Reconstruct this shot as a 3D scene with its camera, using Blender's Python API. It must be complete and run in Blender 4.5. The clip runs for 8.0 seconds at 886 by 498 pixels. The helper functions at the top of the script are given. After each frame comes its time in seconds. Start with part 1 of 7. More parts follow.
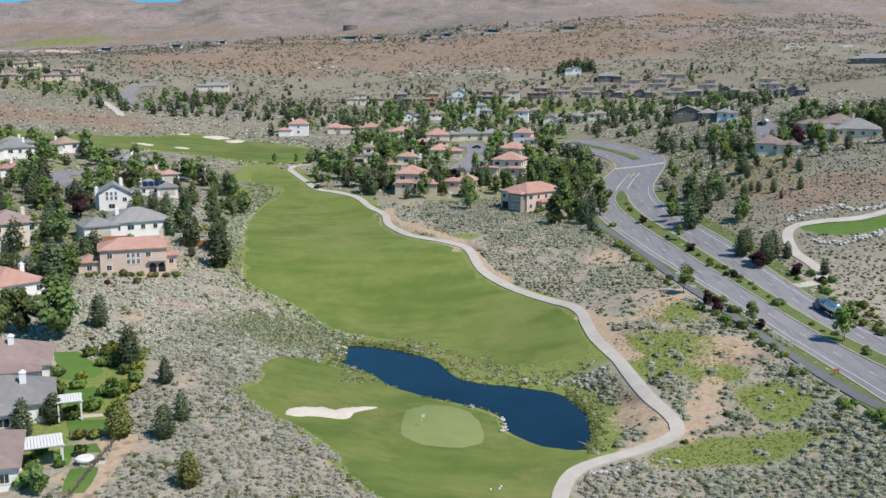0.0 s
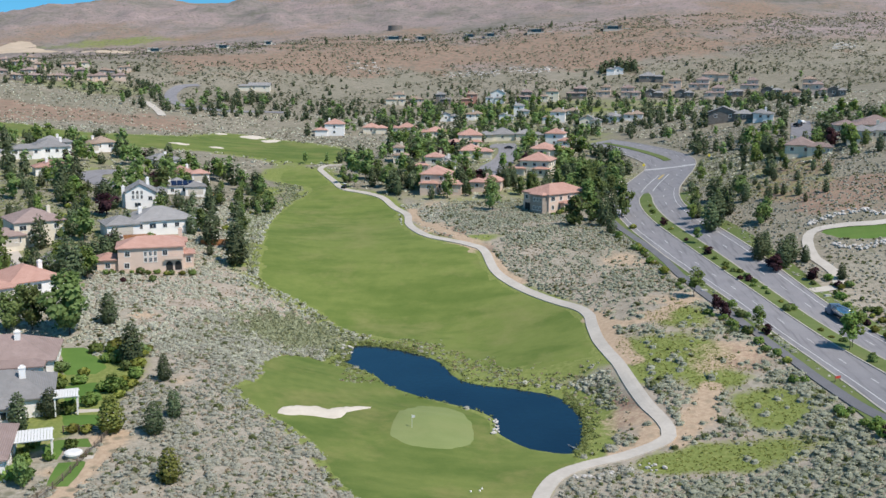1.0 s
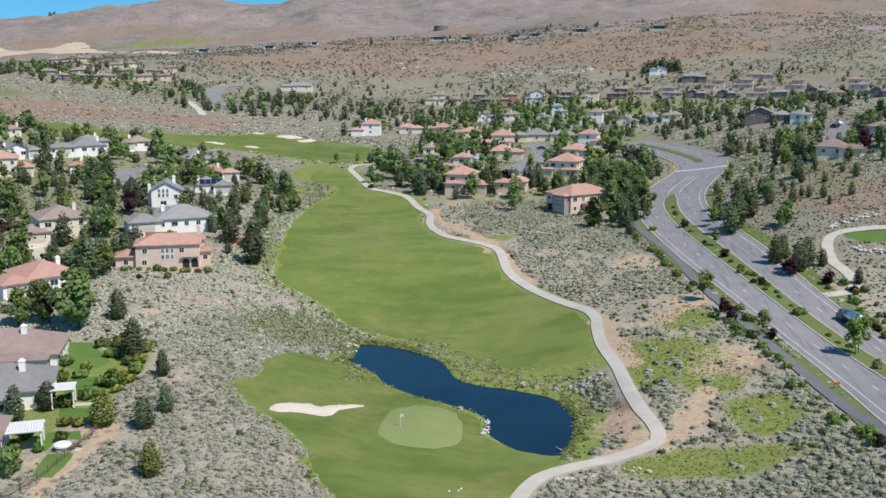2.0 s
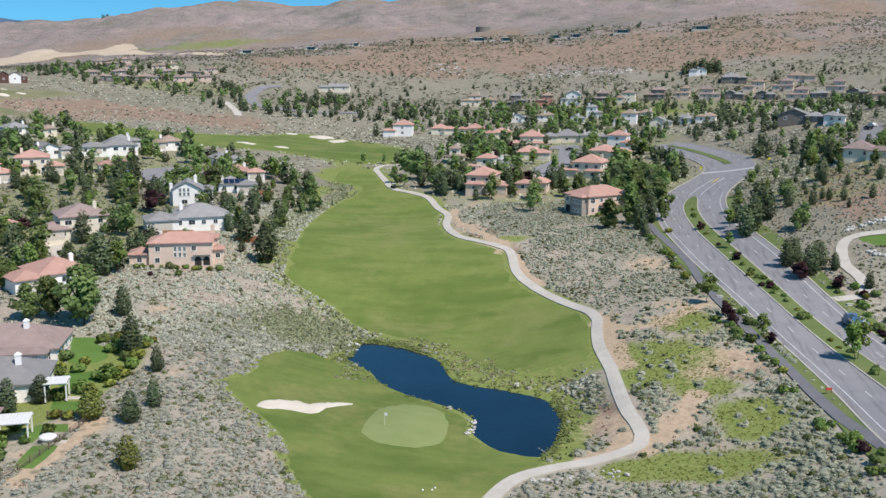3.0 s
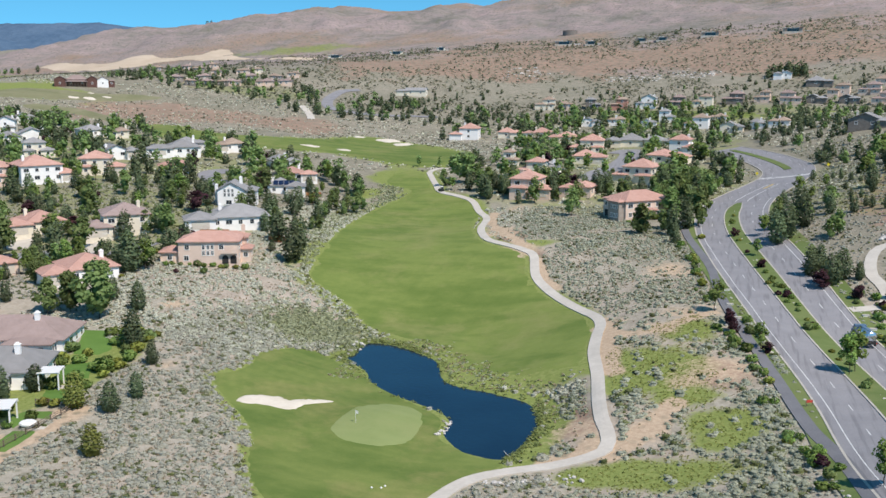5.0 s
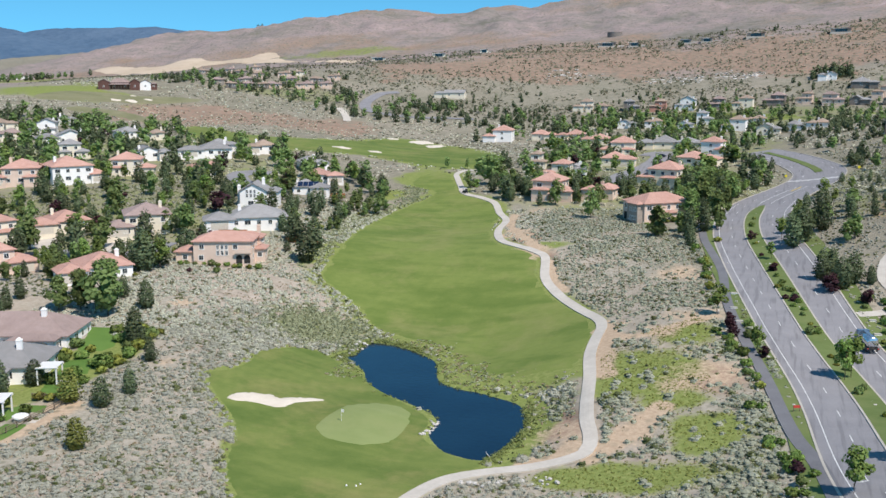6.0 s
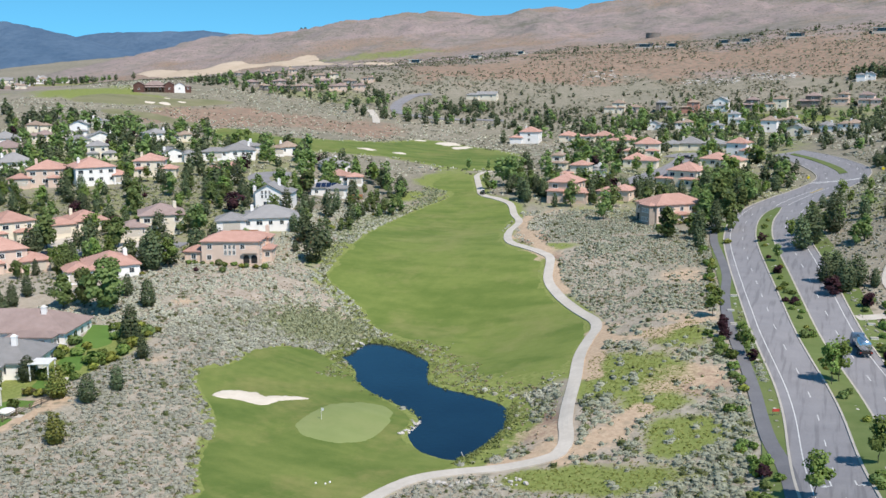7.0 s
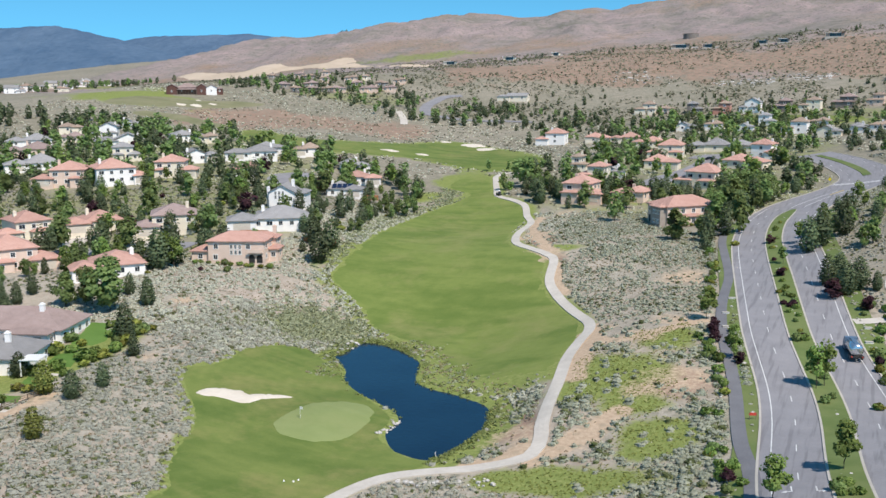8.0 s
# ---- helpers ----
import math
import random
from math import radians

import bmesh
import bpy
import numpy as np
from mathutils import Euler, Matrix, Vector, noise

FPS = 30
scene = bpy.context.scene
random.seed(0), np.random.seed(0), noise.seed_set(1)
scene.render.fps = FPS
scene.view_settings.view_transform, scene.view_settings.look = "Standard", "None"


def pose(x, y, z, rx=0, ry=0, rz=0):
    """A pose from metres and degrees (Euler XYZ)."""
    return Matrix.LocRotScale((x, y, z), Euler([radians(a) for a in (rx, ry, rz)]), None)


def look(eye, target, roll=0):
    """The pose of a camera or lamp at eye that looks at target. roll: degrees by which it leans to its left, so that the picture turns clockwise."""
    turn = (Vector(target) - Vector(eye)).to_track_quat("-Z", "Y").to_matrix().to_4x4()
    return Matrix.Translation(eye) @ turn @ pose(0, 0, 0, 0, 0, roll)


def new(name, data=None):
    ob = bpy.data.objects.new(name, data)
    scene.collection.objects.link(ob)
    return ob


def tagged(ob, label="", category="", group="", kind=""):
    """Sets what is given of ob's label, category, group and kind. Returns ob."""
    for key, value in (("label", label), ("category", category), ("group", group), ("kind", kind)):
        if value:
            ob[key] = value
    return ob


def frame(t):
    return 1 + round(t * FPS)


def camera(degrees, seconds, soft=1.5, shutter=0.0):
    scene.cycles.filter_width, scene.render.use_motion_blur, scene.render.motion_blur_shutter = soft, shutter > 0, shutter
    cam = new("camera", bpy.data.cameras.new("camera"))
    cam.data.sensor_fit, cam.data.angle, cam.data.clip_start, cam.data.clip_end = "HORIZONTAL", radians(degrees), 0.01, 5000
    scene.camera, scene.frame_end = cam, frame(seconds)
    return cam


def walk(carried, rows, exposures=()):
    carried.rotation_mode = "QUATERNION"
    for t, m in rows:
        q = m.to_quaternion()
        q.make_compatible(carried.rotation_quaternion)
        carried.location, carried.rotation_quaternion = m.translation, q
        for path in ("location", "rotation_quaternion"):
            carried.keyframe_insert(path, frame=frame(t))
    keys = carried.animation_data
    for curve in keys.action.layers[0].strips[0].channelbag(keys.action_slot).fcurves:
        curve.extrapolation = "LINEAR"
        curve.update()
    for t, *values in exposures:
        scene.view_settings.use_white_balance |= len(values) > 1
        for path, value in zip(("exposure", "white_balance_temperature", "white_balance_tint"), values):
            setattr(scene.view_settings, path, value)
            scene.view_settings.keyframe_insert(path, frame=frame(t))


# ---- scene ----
cam = camera(48.0, 8.0)
PATH = [
    (0.0, look((-5.75, -2.86, 59.93), (-5.75, 95.60, 42.49), 0.28)),
    (0.5, look((-0.81, -2.92, 60.20), (-3.31, 95.51, 42.72), 0.28)),
    (1.0, look((4.31, -2.88, 60.35), (-0.90, 95.44, 42.85), 0.24)),
    (1.5, look((9.53, -2.71, 60.48), (1.63, 95.43, 42.96), 0.22)),
    (3.0, look((25.53, -1.40, 60.35), (10.04, 95.85, 42.93), 0.21)),
    (3.5, look((30.98, -0.71, 60.24), (13.15, 96.15, 42.91), 0.14)),
    (4.0, look((36.40, 0.02, 60.20), (16.00, 96.38, 42.95), 0.13)),
    (4.5, look((41.79, 0.91, 60.22), (18.81, 96.71, 43.07), 0.12)),
    (6.0, look((58.32, 4.62, 59.97), (27.63, 98.30, 43.17), -0.06)),
    (6.5, look((63.75, 6.25, 59.83), (30.81, 99.19, 43.14), -0.18)),
    (7.0, look((69.23, 8.10, 59.64), (34.12, 100.25, 43.06), -0.27)),
    (7.5, look((74.47, 10.32, 59.43), (37.24, 101.66, 42.97), -0.36)),
    (8.0, look((79.76, 12.51, 59.16), (40.45, 103.00, 42.82), -0.43)),
]
walk(cam, PATH, [(0.0, -0.05), (4.0, 0.04), (8.0, 0.11)])

# ---- light ----
scene.view_settings.exposure = 0.03
SUN_AZ, SUN_EL = radians(122.7), radians(54)
world = bpy.data.worlds.new("world")
scene.world = world
world.use_nodes = True
wn = world.node_tree.nodes
sky = wn.new("ShaderNodeTexSky")
sky.sky_type, sky.sun_disc = "NISHITA", False
sky.sun_elevation, sky.sun_rotation = SUN_EL, SUN_AZ
sky.altitude, sky.air_density, sky.dust_density, sky.ozone_density = 1500, 1.0, 0.0, 1.2
wn["Background"].inputs["Strength"].default_value = 0.15
# clear deep-blue air down to the horizon
air, lift_up = wn.new("ShaderNodeTexCoord"), wn.new("ShaderNodeVectorMath")
lift_up.inputs[1].default_value = (0, 0, 0.15)
world.node_tree.links.new(air.outputs["Generated"], lift_up.inputs[0])
world.node_tree.links.new(lift_up.outputs[0], sky.inputs["Vector"])
tint = wn.new("ShaderNodeMix")
tint.data_type, tint.blend_type = "RGBA", "MULTIPLY"
tint.inputs[0].default_value, tint.inputs[7].default_value = 1.0, (0.43, 1.01, 1.08, 1)
world.node_tree.links.new(sky.outputs["Color"], tint.inputs[6])
world.node_tree.links.new(tint.outputs[2], wn["Background"].inputs["Color"])
lamp = bpy.data.lights.new("sun", "SUN")
lamp.energy, lamp.angle, lamp.color = 5.0, radians(0.53), (1.0, 0.905, 0.825)
sun = new("sun", lamp)
sun.matrix_world = look((math.sin(SUN_AZ) * 500, math.cos(SUN_AZ) * 500, 500 * math.tan(SUN_EL)), (0, 0, 0))


# ---- materials ----
def material(name, rough=0.9, metal=0.0, spec=0.25):
    m = bpy.data.materials.new(name)
    m.use_nodes = True
    b = m.node_tree.nodes["Principled BSDF"]
    b.inputs["Roughness"].default_value, b.inputs["Metallic"].default_value = rough, metal
    b.inputs["Specular IOR Level"].default_value = spec
    return m, m.node_tree.nodes, m.node_tree.links, b


def coords(nodes, links, scale=(1, 1, 1), turn=0.0, space="Object"):
    tc, mp = nodes.new("ShaderNodeTexCoord"), nodes.new("ShaderNodeMapping")
    mp.inputs["Scale"].default_value, mp.inputs["Rotation"].default_value = scale, (0, 0, turn)
    links.new(tc.outputs[space], mp.inputs["Vector"])
    return mp.outputs["Vector"]


def noise_tex(nodes, links, vec, scale, detail=4.0, rough=0.55):
    n = nodes.new("ShaderNodeTexNoise")
    n.inputs["Scale"].default_value, n.inputs["Detail"].default_value, n.inputs["Roughness"].default_value = scale, detail, rough
    links.new(vec, n.inputs["Vector"])
    return n.outputs["Fac"]


def ramp(nodes, links, fac, stops):
    r = nodes.new("ShaderNodeValToRGB")
    while len(r.color_ramp.elements) < len(stops):
        r.color_ramp.elements.new(0.5)
    for e, (p, c) in zip(r.color_ramp.elements, stops):
        e.position, e.color = p, (*c, 1)
    links.new(fac, r.inputs["Fac"])
    return r.outputs["Color"]


def mix(nodes, links, fac, a, b, mode="MIX"):
    n = nodes.new("ShaderNodeMix")
    n.data_type, n.blend_type = "RGBA", mode
    for sock, v in ((n.inputs[0], fac), (n.inputs[6], a), (n.inputs[7], b)):
        if isinstance(v, bpy.types.NodeSocket):
            links.new(v, sock)
        elif isinstance(v, (int, float)):
            sock.default_value = v
        else:
            sock.default_value = (*v, 1)
    return n.outputs[2]


def bump(nodes, links, b, height, strength=0.3, dist=0.1):
    n = nodes.new("ShaderNodeBump")
    n.inputs["Strength"].default_value, n.inputs["Distance"].default_value = strength, dist
    links.new(height, n.inputs["Height"])
    links.new(n.outputs["Normal"], b.inputs["Normal"])


def range_of(nodes, links, fac, a, b, lo=0.0, hi=1.0):
    n = nodes.new("ShaderNodeMapRange")
    for i, v in enumerate((a, b, lo, hi)):
        n.inputs[i + 1].default_value = v
    links.new(fac, n.inputs[0])
    return n.outputs[0]


def mottled(name, dark, light, scale, rough=0.9, fine=6.0, relief=0.2, depth=0.05, spec=0.25, space="Object"):
    """Two scales of variation between a dark and a light tone, with fine relief."""
    m, n, l, b = material(name, rough, spec=spec)
    v = coords(n, l, space=space)
    big, small = noise_tex(n, l, v, scale, 3), noise_tex(n, l, v, scale * fine, 5, 0.65)
    fac = mix(n, l, 0.45, big, small)
    l.new(ramp(n, l, fac, [(0.3, dark), (0.7, light)]), b.inputs["Base Color"])
    bump(n, l, b, small, relief, depth)
    return m


def plain(name, colour, rough=0.6, metal=0.0, spec=0.4, vary=0.12):
    """A painted or moulded surface with slight soiling."""
    m, n, l, b = material(name, rough, metal, spec)
    v = coords(n, l)
    f = noise_tex(n, l, v, 1.7, 5)
    lo = tuple(c * (1 - vary) for c in colour)
    l.new(ramp(n, l, f, [(0.3, lo), (0.65, colour)]), b.inputs["Base Color"])
    return m


def foliage(name, dark, light, rough=0.75, grain=0.0):
    """Leaves: each clump and each plant has its own tone."""
    m, n, l, b = material(name, rough, spec=0.2)
    info, geo = n.new("ShaderNodeObjectInfo"), n.new("ShaderNodeNewGeometry")
    c = ramp(n, l, geo.outputs["Random Per Island"], [(0.0, dark), (1.0, light)])
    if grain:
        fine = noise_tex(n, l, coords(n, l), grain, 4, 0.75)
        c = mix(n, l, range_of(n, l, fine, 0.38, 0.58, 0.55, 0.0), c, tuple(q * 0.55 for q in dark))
        bump(n, l, b, fine, 0.45, 0.12)
    hsv = n.new("ShaderNodeHueSaturation")
    l.new(range_of(n, l, info.outputs["Random"], 0, 1, 0.66, 1.3), hsv.inputs["Value"])
    l.new(range_of(n, l, info.outputs["Random"], 0, 1, 0.485, 0.515), hsv.inputs["Hue"])
    l.new(c, hsv.inputs["Color"])
    l.new(hsv.outputs["Color"], b.inputs["Base Color"])
    tr, add = n.new("ShaderNodeBsdfTranslucent"), n.new("ShaderNodeMixShader")
    add.inputs[0].default_value = 0.42
    l.new(hsv.outputs["Color"], tr.inputs["Color"])
    l.new(b.outputs[0], add.inputs[1]), l.new(tr.outputs[0], add.inputs[2])
    l.new(add.outputs[0], n["Material Output"].inputs["Surface"])
    return m


def ground_material():
    m, n, l, b = material("scrub_soil", 0.95, spec=0.1)
    v = coords(n, l)
    big = noise_tex(n, l, v, 0.02, 4)
    mid = noise_tex(n, l, v, 0.16, 5, 0.6)
    fine = noise_tex(n, l, v, 1.3, 5, 0.7)
    soil = ramp(n, l, mid, [(0.3, (0.30, 0.24, 0.195)), (0.5, (0.41, 0.335, 0.275)), (0.72, (0.52, 0.43, 0.36))])
    scrub = ramp(n, l, fine, [(0.3, (0.20, 0.19, 0.14)), (0.5, (0.31, 0.295, 0.235)), (0.7, (0.42, 0.39, 0.33))])
    base = mix(n, l, range_of(n, l, big, 0.38, 0.62, 0.3, 0.85), soil, scrub)
    grown = n.new("ShaderNodeVertexColor")
    grown.layer_name = "brushland"
    thick = ramp(n, l, mix(n, l, 0.6, mid, fine), [(0.34, (0.145, 0.14, 0.095)), (0.5, (0.22, 0.205, 0.155)), (0.66, (0.33, 0.29, 0.235))])
    base = mix(n, l, grown.outputs["Color"], base, thick)
    att = n.new("ShaderNodeVertexColor")
    att.layer_name = "cover"
    sep = n.new("ShaderNodeSeparateColor")
    l.new(att.outputs["Color"], sep.inputs["Color"])
    edge = range_of(n, l, mix(n, l, 0.5, mid, fine), 0.32, 0.68, -0.35, 0.35)

    def worn(sock):
        a = n.new("ShaderNodeMath")
        a.operation = "ADD"
        l.new(sock, a.inputs[0]), l.new(edge, a.inputs[1])
        return range_of(n, l, a.outputs[0], 0.30, 0.70)

    grass = ramp(n, l, fine, [(0.3, (0.135, 0.175, 0.045)), (0.55, (0.21, 0.245, 0.075)), (0.75, (0.30, 0.305, 0.12))])
    red = ramp(n, l, mid, [(0.3, (0.205, 0.132, 0.10)), (0.7, (0.37, 0.235, 0.175))])
    speck = range_of(n, l, fine, 0.46, 0.60)
    red = mix(n, l, speck, red, (0.24, 0.22, 0.165))
    bare = ramp(n, l, fine, [(0.3, (0.37, 0.27, 0.185)), (0.7, (0.52, 0.405, 0.29))])
    # mauve hill soil, its tones shifted bluish to hold some distance haze
    mauve = ramp(n, l, mix(n, l, 0.45, noise_tex(n, l, v, 0.007, 5, 0.6), noise_tex(n, l, v, 0.05, 5, 0.65)), [(0.36, (0.15, 0.145, 0.115)), (0.46, (0.24, 0.208, 0.19)), (0.54, (0.295, 0.235, 0.222)), (0.66, (0.375, 0.295, 0.278))])
    c = mix(n, l, worn(att.outputs["Alpha"]), base, mauve)
    c = mix(n, l, worn(sep.outputs["Green"]), c, red)
    c = mix(n, l, worn(sep.outputs["Red"]), c, grass)
    c = mix(n, l, worn(sep.outputs["Blue"]), c, bare)
    vor = n.new("ShaderNodeTexVoronoi")
    vor.inputs["Scale"].default_value, vor.inputs["Randomness"].default_value = 0.42, 1.0
    l.new(v, vor.inputs["Vector"])
    clump = range_of(n, l, vor.outputs["Distance"], 0.22, 0.42, 0.75, 0.0)
    wide = range_of(n, l, noise_tex(n, l, v, 0.03, 3), 0.35, 0.6)
    both = n.new("ShaderNodeMath")
    both.operation = "MULTIPLY"
    bare_of = range_of(n, l, sep.outputs["Red"], 0.1, 0.6, 1.0, 0.0)  # no scrub shows on grass
    l.new(clump, both.inputs[0]), l.new(mix(n, l, bare_of, (0, 0, 0), wide), both.inputs[1])
    c = mix(n, l, both.outputs[0], c, (0.155, 0.155, 0.105))
    dots = n.new("ShaderNodeTexVoronoi")
    dots.inputs["Scale"].default_value = 0.17
    l.new(v, dots.inputs["Vector"])
    bushes = range_of(n, l, dots.outputs["Distance"], 0.18, 0.36, 0.95, 0.0)
    upland = n.new("ShaderNodeMath")
    upland.operation = "MULTIPLY"
    l.new(bushes, upland.inputs[0]), l.new(range_of(n, l, att.outputs["Alpha"], 0, 1, 0.0, 0.9), upland.inputs[1])
    c = mix(n, l, upland.outputs[0], c, (0.13, 0.13, 0.095))
    l.new(c, b.inputs["Base Color"])
    bump(n, l, b, mix(n, l, 0.5, mid, fine), 0.5, 0.4)
    return m


def turf_material(name, dark, light, dry, stripe=0.0):
    m, n, l, b = material(name, 0.9, spec=0.15)
    v = coords(n, l)
    big = noise_tex(n, l, v, 0.035, 4, 0.6)
    stretched = noise_tex(n, l, coords(n, l, (0.04, 0.15, 0.1), 0.5), 1.0, 4)
    fine = noise_tex(n, l, v, 2.2, 4, 0.7)
    c = ramp(n, l, mix(n, l, 0.55, big, stretched), [(0.42, dark), (0.56, light)])
    c = mix(n, l, range_of(n, l, noise_tex(n, l, v, 0.06, 5, 0.7), 0.49, 0.68, 0.0, 0.7), c, dry)
    c = mix(n, l, 0.3, c, ramp(n, l, noise_tex(n, l, v, 0.28, 5, 0.65), [(0.35, dark), (0.65, light)]))
    c = mix(n, l, 0.25, c, ramp(n, l, fine, [(0.25, dark), (0.75, light)]))
    if stripe:
        w = n.new("ShaderNodeTexWave")
        w.wave_type, w.rings_direction = "RINGS", "Z"
        w.inputs["Scale"].default_value, w.inputs["Distortion"].default_value = 0.14, 7.0
        w.inputs["Detail"].default_value, w.inputs["Detail Scale"].default_value = 1.5, 0.12
        mp = n.new("ShaderNodeVectorMath")
        mp.inputs[1].default_value = (-6, -185, 0)
        l.new(v, mp.inputs[0]), l.new(mp.outputs[0], w.inputs["Vector"])
        c = mix(n, l, range_of(n, l, w.outputs["Fac"], 0, 1, 0.0, stripe), c, dark)
    l.new(c, b.inputs["Base Color"])
    bump(n, l, b, fine, 0.35, 0.05)
    return m


def asphalt_material(name, dark, light, streak=True):
    m, n, l, b = material(name, 0.85, spec=0.3)
    v = coords(n, l)
    fine, mid = noise_tex(n, l, v, 3.0, 5, 0.7), noise_tex(n, l, v, 0.25, 4)
    c = ramp(n, l, mix(n, l, 0.5, fine, mid), [(0.3, dark), (0.7, light)])
    if streak:
        long = noise_tex(n, l, coords(n, l, (1.2, 0.05, 1), 0.12), 1.0, 3)
        c = mix(n, l, range_of(n, l, long, 0.52, 0.66, 0, 0.5), c, tuple(x * 0.62 for x in dark))
    l.new(c, b.inputs["Base Color"])
    bump(n, l, b, fine, 0.25, 0.02)
    return m


def tile_material(name, dark, light):
    m, n, l, b = material(name, 0.8, spec=0.25)
    v = coords(n, l)
    w = n.new("ShaderNodeTexWave")
    w.bands_direction = "Z"
    w.inputs["Scale"].default_value, w.inputs["Distortion"].default_value = 2.6, 0.6
    l.new(v, w.inputs["Vector"])
    f = mix(n, l, 0.5, noise_tex(n, l, v, 0.5, 3), noise_tex(n, l, v, 4.0, 4, 0.7))
    c = ramp(n, l, f, [(0.3, dark), (0.7, light)])
    c = mix(n, l, range_of(n, l, w.outputs["Fac"], 0.0, 0.35, 0.35, 0.0), c, tuple(x * 0.5 for x in dark))
    info = n.new("ShaderNodeObjectInfo")
    hsv = n.new("ShaderNodeHueSaturation")
    l.new(range_of(n, l, info.outputs["Random"], 0, 1, 0.85, 1.12), hsv.inputs["Value"])
    l.new(c, hsv.inputs["Color"]), l.new(hsv.outputs["Color"], b.inputs["Base Color"])
    bump(n, l, b, w.outputs["Fac"], 0.5, 0.08)
    return m


def water_material():
    m, n, l, b = material("pond_water", 0.06, spec=0.26)
    v = coords(n, l)
    c = ramp(n, l, noise_tex(n, l, v, 0.05, 2), [(0.35, (0.004, 0.014, 0.032)), (0.7, (0.006, 0.022, 0.045))])
    l.new(c, b.inputs["Base Color"])
    bump(n, l, b, noise_tex(n, l, v, 1.1, 3), 0.45, 0.12)
    return m


